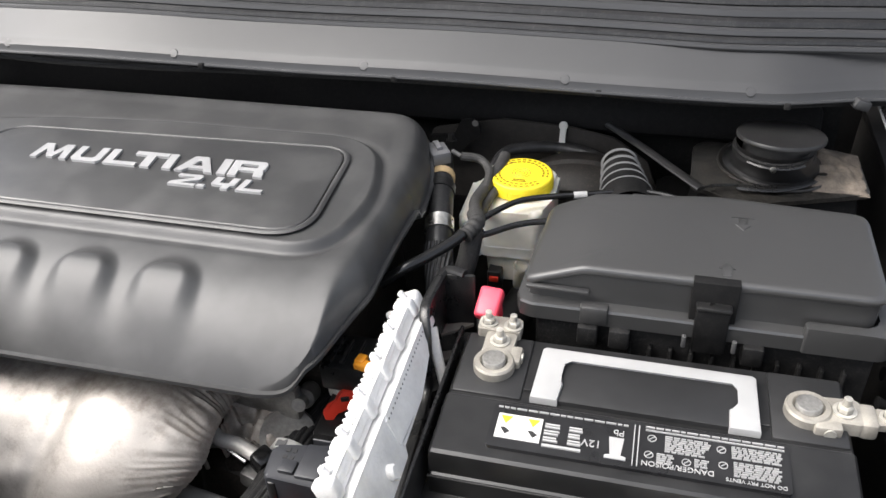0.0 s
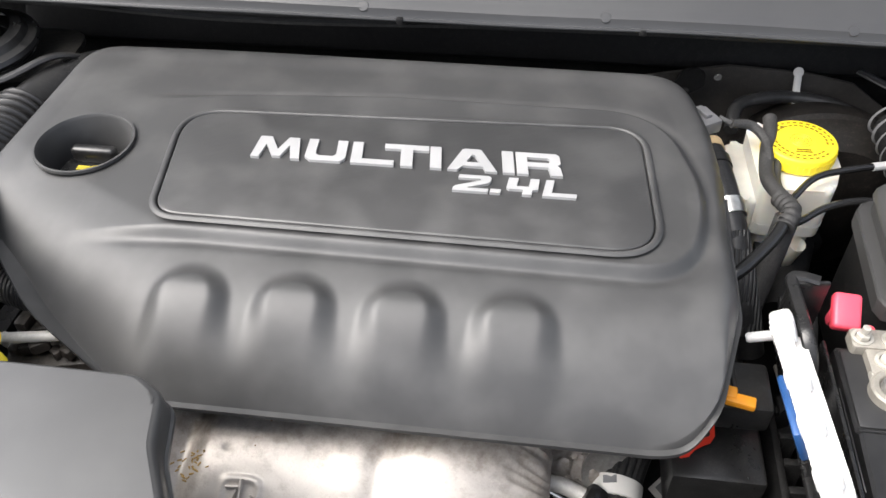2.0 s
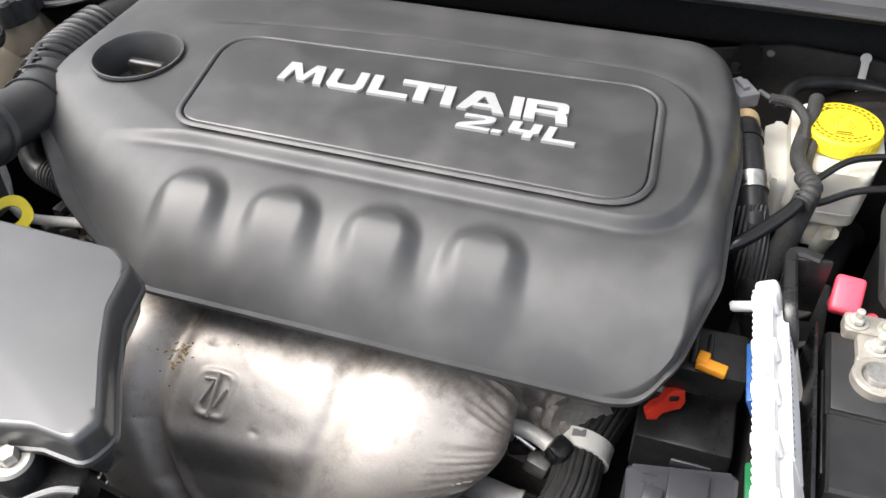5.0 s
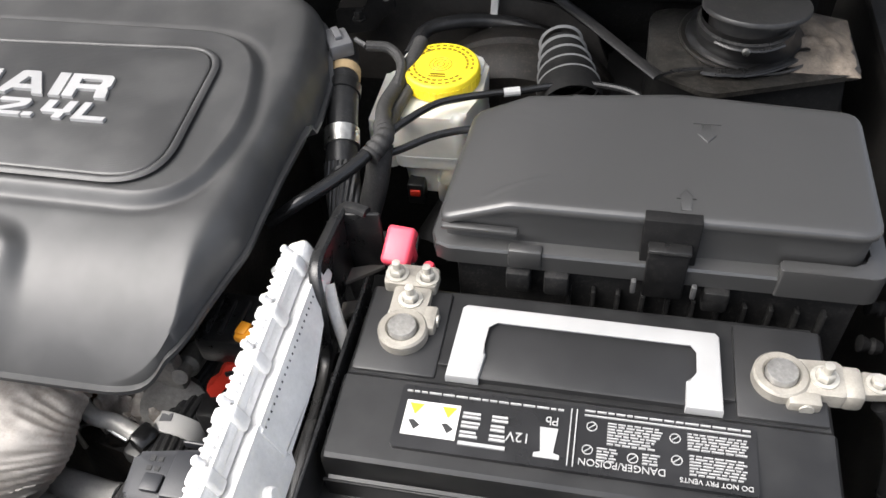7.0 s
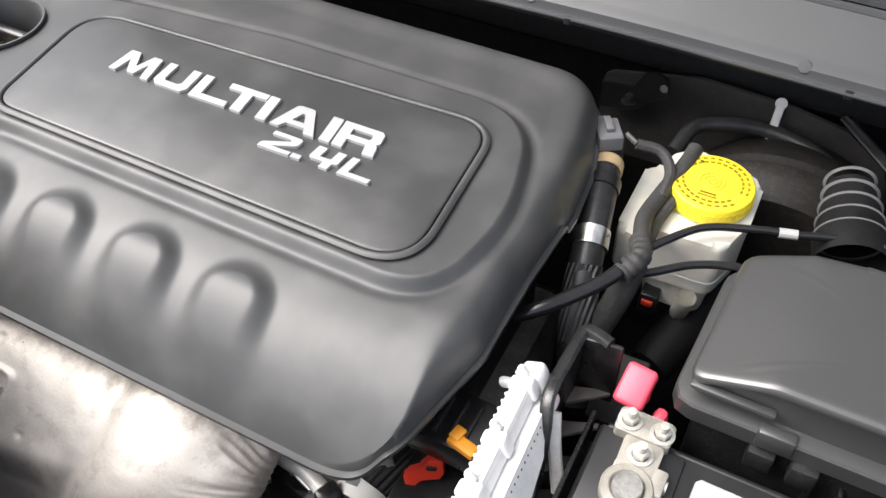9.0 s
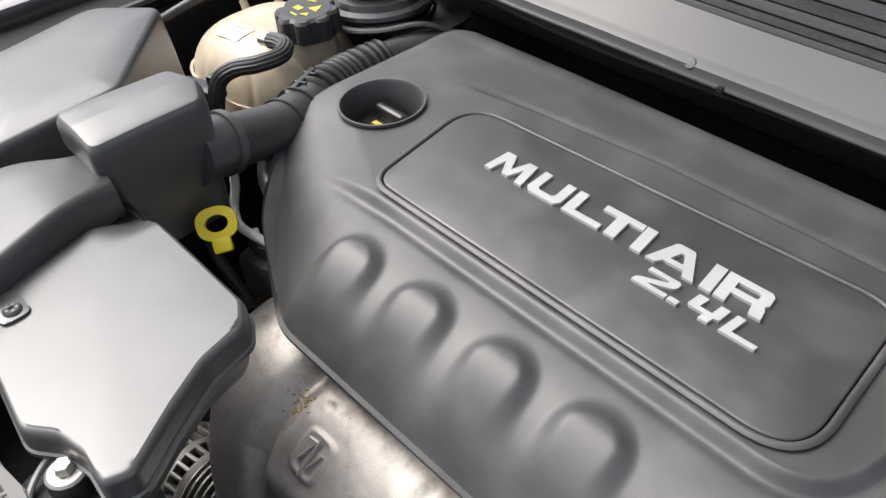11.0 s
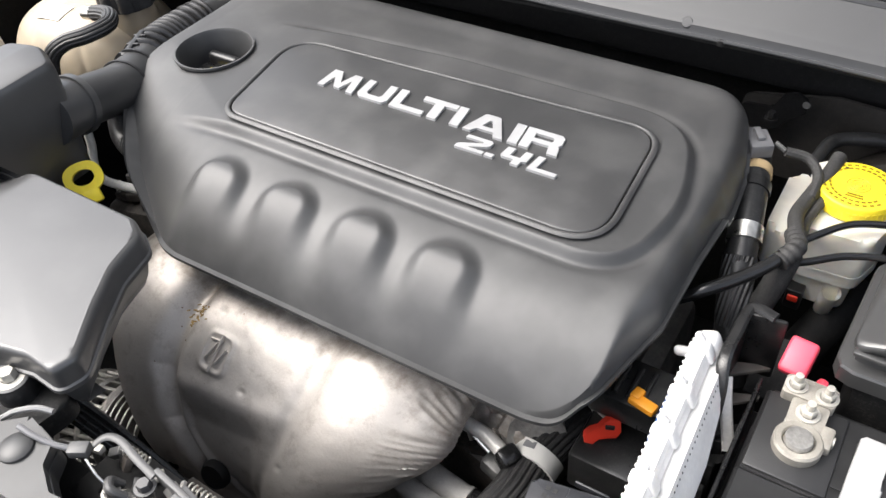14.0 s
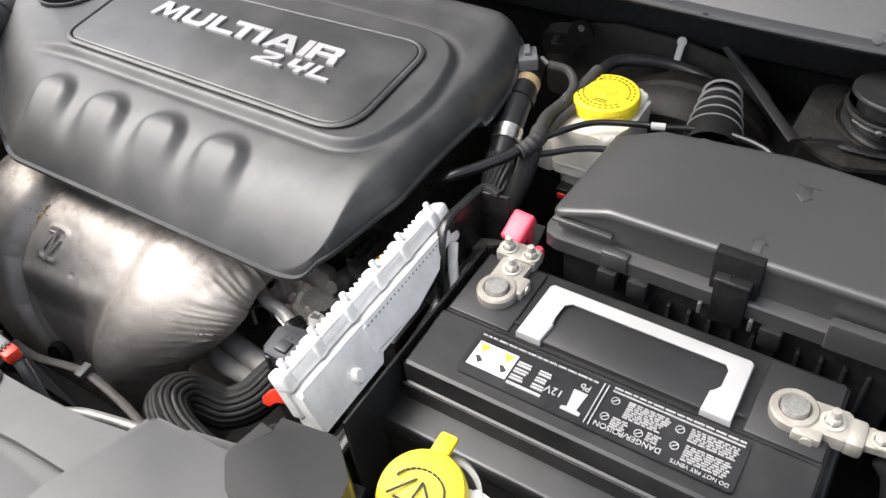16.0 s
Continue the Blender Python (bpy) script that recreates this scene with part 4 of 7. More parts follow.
def clamp(name, post, axis_angle, label):
    """A battery clamp: a split ring round the post with a stub that carries studs and nuts."""
    ob = thing(name, post, label, "battery terminal", group="battery terminals")
    x, y, z = post
    T = Matrix.Translation(post) @ pose(0, 0, 0, 0, 0, axis_angle)

    def p(n, bm, m, lab=""):
        bmesh.ops.transform(bm, verts=bm.verts, matrix=T)
        return part(n, bm, m, ob, lab)
    p("post", lathe([(0.0098, -0.012), (0.0090, 0.0068), (0.0083, 0.0078), (0, 0.0078)], (0, 0, 0), 32), M_OLDALU, "dull lead post")
    ring = lathe([(0.0095, -0.009), (0.0148, -0.009), (0.0155, -0.006), (0.0155, 0.0035), (0.0142, 0.0050), (0.0108, 0.0052), (0.0096, 0.004), (0.0095, -0.009)], (0, 0, 0), 36)
    p("ring", ring, M_LEAD)
    p("neck", prism(rounded([(-0.0115, 0.010), (0.0115, 0.010), (0.012, 0.034), (-0.012, 0.034)], 0.003), -0.007, 0.0035, 0.0015), M_LEAD)
    p("jaw", box(0.010, 0.019, 0.002, 0.020, -0.006, 0.004, 0.002), M_LEAD)
    p("cross_bolt", lathe([(0, -0.002), (0.004, -0.002), (0.004, 0.03), (0, 0.03)], (0.018, 0.012, -0.001), 12, (-1, 0, 0)), M_NUT)
    p("stud_nut", nut((0, 0.023, 0.0035), 0.0052, 0.006), M_NUT)
    p("stud", lathe([(0.0028, 0), (0.0028, 0.012), (0, 0.0125)], (0, 0.023, 0.0035), 12), M_NUT)
    return ob, p


pos, pp = clamp("positive_clamp", (0.25, -0.15, 0.8505), 0, "grey metal battery clamp with nuts on the positive post")
pp("fuse_link", prism(rounded([(-0.020, 0.033), (0.014, 0.033), (0.014, 0.050), (-0.020, 0.050)], 0.003), -0.004, 0.005, 0.0012), M_LEAD)
for dx, dy in ((-0.0125, 0.0415), (0.0075, 0.0405)):
    pp("link_nut", nut((dx, dy, 0.005), 0.0050, 0.0055), M_NUT)
    pp("link_stud", lathe([(0.0027, 0), (0.0027, 0.011), (0, 0.0115)], (dx, dy, 0.005), 12), M_NUT)

red_cap = thing("terminal_cover", (0.233, -0.088, 0.83), "pink-red plastic terminal cover folded back", "terminal cover")
part("flap", turned_box((0.2325, -0.0830, 0.8530), (0.0195, 0.027, 0.012), 0.003, rx=28, rz=-6, seg=3), M_PINK, red_cap)
part("hinge_ear", turned_box((0.2520, -0.088, 0.836), (0.009, 0.012, 0.014), 0.004, rz=-8), M_PINK, red_cap, "bright red hinge ear")
part("skirt", turned_box((0.233, -0.0785, 0.843), (0.0185, 0.009, 0.018), 0.003, rx=12), M_PINK, red_cap)

neg, pn = clamp("negative_clamp", (0.47, -0.151, 0.8505), -88, "grey metal battery clamp on the negative post")
pn("sensor_block", box(-0.010, 0.012, 0.032, 0.044, -0.010, 0.004, 0.003), M_LEAD)
pn("cable_lug", prism(rounded([(-0.008, 0.042), (0.008, 0.042), (0.006, 0.064), (-0.006, 0.064)], 0.003), -0.004, 0.002, 0.001), M_LEAD)
pn("lug_nut", nut((0, 0.052, 0.002), 0.0046, 0.005), M_NUT)
earth = thing("earth_cable", (0.535, -0.15, 0.70), "black battery earth cable in ribbed conduit", "cable")
part("sheath", tube([(0.528, -0.153, 0.842), (0.537, -0.158, 0.832), (0.543, -0.168, 0.81), (0.545, -0.18, 0.785)], 0.0085, 12, 8), M_CABLE, earth)
part("conduit", corrugated([(0.545, -0.18, 0.787), (0.545, -0.20, 0.755), (0.535, -0.225, 0.72), (0.510, -0.25, 0.69), (0.48, -0.27, 0.67)], 0.0095, 0.005, 0.0016, 14), M_CABLE, earth)

tray = thing("battery_tray", (0.36, -0.2, 0.60), "black plastic battery tray with ribs", "battery tray")
part("floor", box(0.195, 0.52, -0.29, -0.095, 0.63, 0.656, 0.005), M_MATT, tray)
for i in range(8):
    part("rib", box(0.192, 0.206, -0.285 + 0.022 * i, -0.279 + 0.022 * i, 0.64, 0.79, 0.001), M_MATT, tray)
part("wall", box(0.186, 0.192, -0.31, -0.10, 0.62, 0.79, 0.002), M_MATT, tray)
part("front_foot", box(0.180, 0.215, -0.335, -0.305, 0.72, 0.79, 0.004), M_MATT, tray)

# ---- control module on its bracket ----
module = thing("transmission_control_module", (0.17, -0.20, 0.79), "ribbed cast aluminium control module with plastic connectors", "control module")
MT = Matrix.Translation((0.1915, -0.2106, 0.8492)) @ Matrix.Scale(0.965, 4) @ pose(0, 0, 0, -4, 0, 2.5) @ pose(0, 0, 0, 0, -24, 0) @ Matrix.Diagonal((1, 1, 1.22, 1))


def mp(n, bm, m, lab="", parent=None):
    bmesh.ops.transform(bm, verts=bm.verts, matrix=MT)
    return part(n, bm, m, parent or module, lab)


FACE = [(-0.112, 0.003), (-0.041, 0.003), (-0.035, -0.0060), (0.020, -0.0060), (0.060, 0.001), (0.066, 0.006), (0.093, 0.010), (0.093, 0.033), (-0.112, 0.033)]


def module_slab(outline, x0, x1, r, seg=2):
    bm = prism(outline, x0, x1, r, seg)
    bmesh.ops.transform(bm, verts=bm.verts, matrix=Matrix(((0, 0, 1, 0), (1, 0, 0, 0), (0, 1, 0, 0), (0, 0, 0, 1))))
    return bm


mp("flange", module_slab(rounded(FACE, 0.002), -0.004, 0.004, 0.001), M_ALU)
mp("housing", module_slab(rounded([(-0.037, -0.0040), (0.018, -0.0040), (0.058, 0.0030), (0.064, 0.0080), (0.088, 0.0120), (0.088, 0.0208), (-0.037, 0.0208)], 0.003), 0.003, 0.0150, 0.0035, 3), M_ALU)
mp("front_housing", module_slab(rounded([(-0.110, -0.0100), (-0.036, -0.0100), (-0.030, -0.0030), (-0.030, 0.0208), (-0.110, 0.0208)], 0.003), -0.003, 0.0142, 0.0030, 3), M_ALU)
mp("strip", module_slab(rounded([(-0.112, 0.0225), (0.093, 0.0225), (0.093, 0.0325), (-0.112, 0.0325)], 0.002), 0.003, 0.0075, 0.0018), M_ALU)
for y in (-0.1075, -0.0735, -0.035, 0.004, 0.040, 0.0835):
    mp("clip", box(-0.0055, 0.0105, y - 0.0048, y + 0.0048, 0.0225, 0.0352, 0.0022, 3), M_ALU)
    mp("clip_nub", lathe([(0, 0), (0.0028, 0), (0.0028, 0.005), (0.0016, 0.006), (0, 0.006)], (0.003, y + 0.006, 0.034), 10, (-0.3, 0, 1)), M_ALU)
for i in range(35):
    mp("fin", box(-0.0046, 0.0052, -0.1110 + 0.0059 * i, -0.1088 + 0.0059 * i, 0.028, 0.0346, 0.0006), M_ALU)
for i in range(22):
    mp("vent_dot", box(0.0148, 0.0153, -0.0330 + 0.0052 * i, -0.0318 + 0.0052 * i, 0.0165, 0.0175, 0), M_PLATE)
mp("boss", lathe([(0.0052, 0), (0.0052, 0.004), (0.004, 0.0055), (0, 0.0055)], (0.0136, -0.063, 0.000), 16, (1, 0, 0)), M_ALU)
mp("locating_pin", lathe([(0.0035, 0), (0.0035, 0.018), (0.0025, 0.020), (0, 0.020)], (-0.003, 0.095, 0.019), 12, (-1, 0, 0.15)), M_ALU)
mp("pin_base", box(-0.004, 0.012, 0.088, 0.103, 0.004, 0.034, 0.004, 3), M_ALU)
mp("upper_seal", box(-0.010, -0.004, 0.000, 0.050, 0.004, 0.028, 0.002), M_BLUE, "blue connector seal")
mp("lower_seal", box(-0.010, -0.004, -0.092, -0.045, 0.004, 0.028, 0.002), M_GREEN, "green connector seal")


def lever(centre, rx, rz):
    """A hooked lock lever with an eye."""
    bm = bmesh.new()
    ring = [(-0.013, -0.011), (-0.006, -0.012), (-0.003, -0.005), (0.004, -0.003), (0.010, -0.004), (0.013, 0.002), (0.012, 0.012), (0.004, 0.013), (-0.001, 0.008), (-0.004, 0.003), (-0.010, 0.000), (-0.014, -0.005)]
    add(bm, prism(ring, 0, 0.007, 0.0012))
    bmesh.ops.transform(bm, verts=bm.verts, matrix=pose(*centre, rx, 0, rz))
    return bm


con1 = part("connector", box(0.112, 0.178, -0.196, -0.142, 0.752, 0.794, 0.004), M_BLACK, module, "black connector with a red lock lever")
part("lock_lever", lever((0.1275, -0.168, 0.803), 74, 22), M_RED, con1, "red lock lever")
part("eye", turned_box((0.1335, -0.1705, 0.8105), (0.007, 0.003, 0.0045), 0.001, rx=0, rz=22), M_INK, con1)
con2 = part("connector", prism(rounded([(0.1145, -0.274), (0.176, -0.277), (0.176, -0.234), (0.111, -0.246)], 0.004), 0.792, 0.836, 0.003, 3), M_SLATE, module, "dark grey connector with a red lock lever")
part("lock_lever", lever((0.1230, -0.2760, 0.789), 70, 10), M_RED, con2, "red lock lever")
for x0, x1, y0, y1 in ((0.139, 0.160, -0.268, -0.242), (0.126, 0.135, -0.266, -0.258)):
    part("moulded_step", box(x0 - 0.003, x1, y0 - 0.003, y1, 0.835, 0.8390, 0.0015), M_SLATE, con2)
part("seal_edge", box(0.136, 0.160, -0.2365, -0.2345, 0.830, 0.8366, 0.001), M_SLATE, con2)
for k in range(4):
    part("slot", box(0.1215 + 0.0050 * (k % 2), 0.1245 + 0.0050 * (k % 2), -0.256 + 0.006 * (k // 2), -0.253 + 0.006 * (k // 2), 0.8352, 0.8364, 0), M_INK, con2)
part("latch_bridge", box(0.117, 0.123, -0.2755, -0.2700, 0.812, 0.832, 0.0015), M_BLACK, con2)
part("wire_boot", turned_box((0.140, -0.262, 0.765), (0.040, 0.040, 0.05), 0.008), M_BLACK, con2)
hsg = part("housing_block", box(0.112, 0.176, -0.166, -0.124, 0.812, 0.838, 0.004), M_BLACK, module, "black plug with an orange lock")
for k in range(4):
    part("moulded_rib", box(0.118 + 0.010 * k, 0.122 + 0.010 * k, -0.160, -0.132, 0.837, 0.8405, 0.001), M_BLACK, hsg)
part("orange_lock", turned_box((0.152, -0.162, 0.841), (0.020, 0.009, 0.006), 0.0015, rz=-12), M_ORANGE, hsg, "orange lock")
part("orange_tip", turned_box((0.146, -0.157, 0.842), (0.008, 0.010, 0.006), 0.0015, rz=-12), M_ORANGE, hsg)

bracket = thing("module_bracket", (0.195, -0.16, 0.74), "black bracket of bent sheet metal beside the control module", "bracket")
part("arm", tube([(0.2104, -0.0741, 0.8737), (0.199, -0.0705, 0.8735), (0.1918, -0.0715, 0.8715), (0.1908, -0.098, 0.875), (0.1911, -0.1266, 0.877), (0.1955, -0.142, 0.863), (0.1968, -0.150, 0.838),
                  (0.1975, -0.158, 0.818), (0.1985, -0.185, 0.812), (0.200, -0.225, 0.810), (0.202, -0.27, 0.806), (0.203, -0.31, 0.80)], 0.0046, 8, 6, flat=0.65), M_BLACK, bracket)
part("leg", box(0.2135, 0.2165, -0.300, -0.105, 0.745, 0.846, 0.0012), M_BLACK, bracket)
part("upright", turned_box((0.1915, -0.098, 0.845), (0.0035, 0.050, 0.056), 0.0015, rz=-3), M_BLACK, bracket)
part("web", turned_box((0.204, -0.0745, 0.842), (0.030, 0.004, 0.062), 0.002, rz=6), M_BLACK, bracket)
part("strut", tube([(0.1950, -0.124, 0.856), (0.2010, -0.136, 0.842), (0.2120, -0.152, 0.816)], 0.0042, 8, 6, flat=0.5), M_PIPE, bracket, "pale metal strut")
part("foot", turned_box((0.200, -0.32, 0.765), (0.05, 0.03, 0.008), 0.002, rz=10), M_BLACK, bracket)
part("air_guide", turned_box((0.218, -0.055, 0.80), (0.03, 0.05, 0.006), 0.002, rx=30), M_MATT, bracket)
for i in range(4):
    fan = prism([(0.189 + 0.002 * i, -0.082 - 0.019 * i), (0.217, -0.072 - 0.019 * i), (0.217, -0.076 - 0.019 * i), (0.190 + 0.002 * i, -0.097 - 0.019 * i)], 0.820 - 0.014 * i, 0.823 - 0.014 * i, 0.0006)
    part("fin", fan, M_TAUPE if i < 2 else M_MATT, bracket, "taupe guide fin" if i < 2 else "")


# ---- fuse box ----
fuse = thing("fuse_box", (0.39, -0.02, 0.72), "black plastic fuse box with a clipped lid", "fuse box")
LID = rounded([(0.262, -0.0785), (0.522, -0.0785), (0.5225, 0.034), (0.408, 0.043), (0.268, 0.026)], [0.005, 0.012, 0.012, 0.06, 0.010])


def lid_sheet():
    """The lid: a flat top with a raised bead round its edge, a low wall and an outer rim."""
    bm = bmesh.new()
    ring = resample(LID, 160)
    nxt, prv = np.roll(ring, -1, 0), np.roll(ring, 1, 0)
    tan = (nxt - prv) / np.linalg.norm(nxt - prv, axis=1)[:, None]
    nor = np.c_[tan[:, 1], -tan[:, 0]]
    def place(p, z):
        slope = min(1.0, max(0.0, (0.306 - p[0]) / 0.042))
        return bm.verts.new((p[0], p[1], z - (0.0155 * slope if z > 0.888 else 0)))
    centre = np.array((0.39, -0.024))
    inner = ring + nor * -0.0052
    rows = [[place(centre + (p - centre) * k, 0.8985) for p in inner] for k in (0.02, 0.2, 0.4, 0.6, 0.75, 0.9, 1.0)]
    for off, z in ((-0.0022, 0.8984), (-0.0008, 0.8980), (0.0008, 0.8971), (0.0016, 0.8960), (0.0020, 0.8945), (0.0018, 0.8925),
                   (-0.0010, 0.8900), (-0.0014, 0.8640), (0.0040, 0.8632), (0.0072, 0.8626), (0.0084, 0.8608), (0.0084, 0.8480), (0.0060, 0.8465)):
        rows.append([place(ring[k] + nor[k] * off, z) for k in range(len(ring))])
    n = len(ring)
    bm.faces.new(rows[0])
    for a, b in zip(rows, rows[1:]):
        for k in range(n):
            bm.faces.new((a[k], a[(k + 1) % n], b[(k + 1) % n], b[k]))
    return bm


lid = part("lid", lid_sheet(), M_FUSE, fuse, sharp=24)
part("front_ridge", turned_box((0.287, -0.0805, 0.8755), (0.050, 0.006, 0.0038), 0.0015, ry=1), M_FUSE, lid)
part("corner_flange", prism(rounded([(0.471, -0.0885), (0.5330, -0.0885), (0.5330, -0.030), (0.5235, -0.030), (0.5235, -0.0795), (0.471, -0.0795)], [0.002, 0.012, 0.002, 0.002, 0.010, 0.002]), 0.848, 0.8715, 0.0015), M_FUSE, lid)
part("tab", box(0.306, 0.328, -0.0890, -0.080, 0.850, 0.866, 0.002), M_FUSE, lid)
part("latch_recess", box(0.388, 0.422, -0.0835, -0.074, 0.846, 0.8990, 0.001), M_INNER, fuse)
latch = part("latch", box(0.3925, 0.4175, -0.0905, -0.0825, 0.836, 0.880, 0.002), M_INNER, fuse)
part("latch_lip", box(0.3920, 0.4180, -0.0920, -0.083, 0.878, 0.8815, 0.0012), M_BLACK, latch)
for x in (0.3865, 0.4235):
    part("latch_pin", box(x - 0.0016, x + 0.0016, -0.0935, -0.0895, 0.842, 0.853, 0.0008), M_PLATE, latch)
part("body", box(0.270, 0.526, -0.080, 0.036, 0.72, 0.852, 0.004), M_MATT, fuse)
for i in range(11):
    part("rib", box(0.345 + 0.016 * i, 0.348 + 0.016 * i, -0.086, -0.079, 0.74, 0.830, 0.0008), M_MATT, fuse)
for x in (0.305, 0.33, 0.43):
    part("key_block", box(x, x + 0.016, -0.0925, -0.079, 0.83, 0.848, 0.002), M_MATT, fuse)
for p, sgn in (((0.4255, 0.000), 1), ((0.412, -0.062), -1)):
    x, y = p
    arrow = prism([(x - 0.006, y), (x, y - 0.008 * sgn), (x + 0.006, y), (x + 0.003, y), (x + 0.003, y + 0.010 * sgn), (x - 0.003, y + 0.010 * sgn), (x - 0.003, y)], 0.8980, 0.8992, 0.0003)
    part("arrow_mark", arrow, M_FUSE, lid)
    part("mark_bar", box(x - 0.009, x + 0.009, y + 0.012 * sgn - 0.001, y + 0.012 * sgn + 0.001, 0.8980, 0.8991, 0), M_FUSE, lid)
for x in (0.335, 0.36, 0.40):
    part("hinge_tab", box(x, x + 0.018, 0.028, 0.036, 0.888, 0.8985, 0.002), M_FUSE, lid)

# ---- brake fluid reservoir and booster ----
brake = thing("brake_fluid_reservoir", (0.226, 0.085, 0.77), "milky plastic brake fluid reservoir with a yellow cap", "reservoir")
cx, cy, cz = 0.2268, 0.0980, 0.8655
cap = part("cap", lathe([(0, 0.0065), (0.0285, 0.0065), (0.0300, 0.0060), (0.0309, 0.0048), (0.0312, -0.002), (0.0312, -0.0075), (0.028, -0.009), (0, -0.009)], (cx, cy, cz), 56), M_YELLOW, brake, "ribbed bright yellow screw cap")
for k in range(40):
    a = 2 * math.pi * k / 40
    part("grip_rib", turned_box((cx + 0.0312 * math.cos(a), cy + 0.0312 * math.sin(a), cz - 0.0025), (0.0007, 0.0024, 0.0075), 0, rz=math.degrees(a)), M_YELLOW, cap)
for r in (0.0025, 0.0055, 0.0085):
    part("moulded_ring", lathe([(r, 0), (r + 0.0004, 0.0006), (r + 0.0009, 0)], (cx, cy, cz + 0.0064), 48), M_YELLOWTEXT, cap)
for k in range(58):
    if k % 29 in (12, 13):
        continue
    a = radians(180 + 360 * k / 29)
    pr = 0.0258 if k < 29 else 0.0215
    part("print_bar", turned_box((cx + pr * math.cos(a), cy + pr * math.sin(a), cz + 0.0066), (0.0020, 0.0034, 0.0005), 0, rz=math.degrees(a)), M_YELLOWTEXT, cap)
part("print_mark", turned_box((cx, cy - 0.0135, cz + 0.0068), (0.012, 0.0016, 0.0006), 0), M_YELLOWTEXT, cap)
part("print_mark", turned_box((cx, cy - 0.0165, cz + 0.0068), (0.014, 0.0014, 0.0006), 0), M_YELLOWTEXT, cap)
part("tank", prism(rounded([(0.192, 0.050), (0.250, 0.052), (0.260, 0.085), (0.260, 0.130), (0.205, 0.146), (0.190, 0.132)], 0.012), 0.802, 0.856, 0.006, 3, taper=-0.002), M_RES, brake)
part("side_tank", prism(rounded([(0.171, 0.056), (0.196, 0.052), (0.196, 0.140), (0.171, 0.136)], 0.010), 0.798, 0.838, 0.006, 3), M_RES, brake)
part("lower_tank", prism(rounded([(0.199, 0.058), (0.246, 0.058), (0.250, 0.11), (0.199, 0.11)], 0.012), 0.770, 0.803, 0, taper=-0.003), M_RES, brake)
part("neck", lathe([(0.024, 0), (0.024, 0.012), (0.026, 0.014)], (cx, cy, 0.846), 32), M_RES, brake)
part("shoulder", prism(rounded([(0.212, 0.100), (0.258, 0.100), (0.258, 0.134), (0.212, 0.134)], 0.01), 0.84, 0.859, 0.004), M_RES, brake)
part("weld_seam", prism(rounded([(0.1912, 0.0492), (0.2508, 0.0512), (0.2608, 0.085), (0.2608, 0.131), (0.2055, 0.147), (0.1892, 0.133)], 0.013), 0.812, 0.8145, 0), M_RES, brake)
part("outlet", lathe([(0.008, 0), (0.007, -0.03), (0.004, -0.034), (0.004, -0.048)], (0.236, 0.050, 0.795), 16, (0.1, -0.25, 1)), M_RES, brake)
lev = part("level_plug", box(0.202, 0.216, 0.045, 0.060, 0.765, 0.787, 0.002), M_BLACK, brake, "black level sensor plug with a red lock")
part("plug_lock", box(0.2045, 0.2135, 0.043, 0.047, 0.776, 0.782, 0.001), M_RED, lev)

booster = thing("brake_booster", (0.27, 0.20, 0.66), "black round brake servo behind the reservoir", "brake booster")
part("drum", lathe([(0, 0.0), (0.03, 0.002), (0.045, 0.012), (0.085, 0.02), (0.095, 0.034), (0.098, 0.050), (0.094, 0.054), (0.098, 0.058), (0.098, 0.068), (0.08, 0.10), (0, 0.10)],
                   (0.278, 0.135, 0.742), 56, (0, 1, 0.12)), M_DRUM, booster)
part("master_cylinder", lathe([(0, 0), (0.016, 0), (0.018, 0.004), (0.018, 0.09), (0.024, 0.095)], (0.226, 0.01, 0.745), 24, (0.3, 1, 0.1)), M_INNER, booster)

# lines, hoses and harness round the reservoir
vac = thing("vacuum_hose", (0.15, 0.05, 0.80), "black hose with a silver clamp, tan tape and grey plug", "hose")
part("hose", tube([(0.140, 0.118, 0.868), (0.146, 0.095, 0.866), (0.154, 0.062, 0.862), (0.161, 0.028, 0.852), (0.168, -0.005, 0.835), (0.178, -0.035, 0.80), (0.19, -0.05, 0.76)], 0.0125, 18, 8), M_RUBBER, vac)
part("tape", tube([(0.1482, 0.090, 0.8655), (0.1502, 0.081, 0.8644)], 0.0132, 20, 4), M_TAN, vac, "tan cloth tape band")
part("clamp", tube([(0.1605, 0.030, 0.853), (0.1635, 0.017, 0.848)], 0.0140, 20, 3), M_STEEL, vac, "silver clamp band")
part("collar", tube([(0.1518, 0.072, 0.863), (0.1535, 0.062, 0.8615)], 0.0145, 20, 3), M_BLACK, vac)
part("sleeve", tube([(0.165, 0.006, 0.842), (0.173, -0.022, 0.818), (0.184, -0.044, 0.78)], 0.0136, 18, 8), M_BRAID, vac)
part("plug", turned_box((0.1430, 0.1005, 0.884), (0.019, 0.025, 0.013), 0.002, rz=32), M_GREYCON, vac, "grey sensor plug")
part("plug_nose", turned_box((0.1340, 0.1110, 0.885), (0.010, 0.008, 0.008), 0.0015, rz=32), M_GREYCON, vac)
part("plug_latch", turned_box((0.1415, 0.1030, 0.892), (0.006, 0.016, 0.004), 0.001, rz=32), M_GREYCON, vac)
part("plug_tail", tube([(0.156, 0.105, 0.886), (0.166, 0.100, 0.884)], 0.0022, 8, 3), M_PLATE, vac)

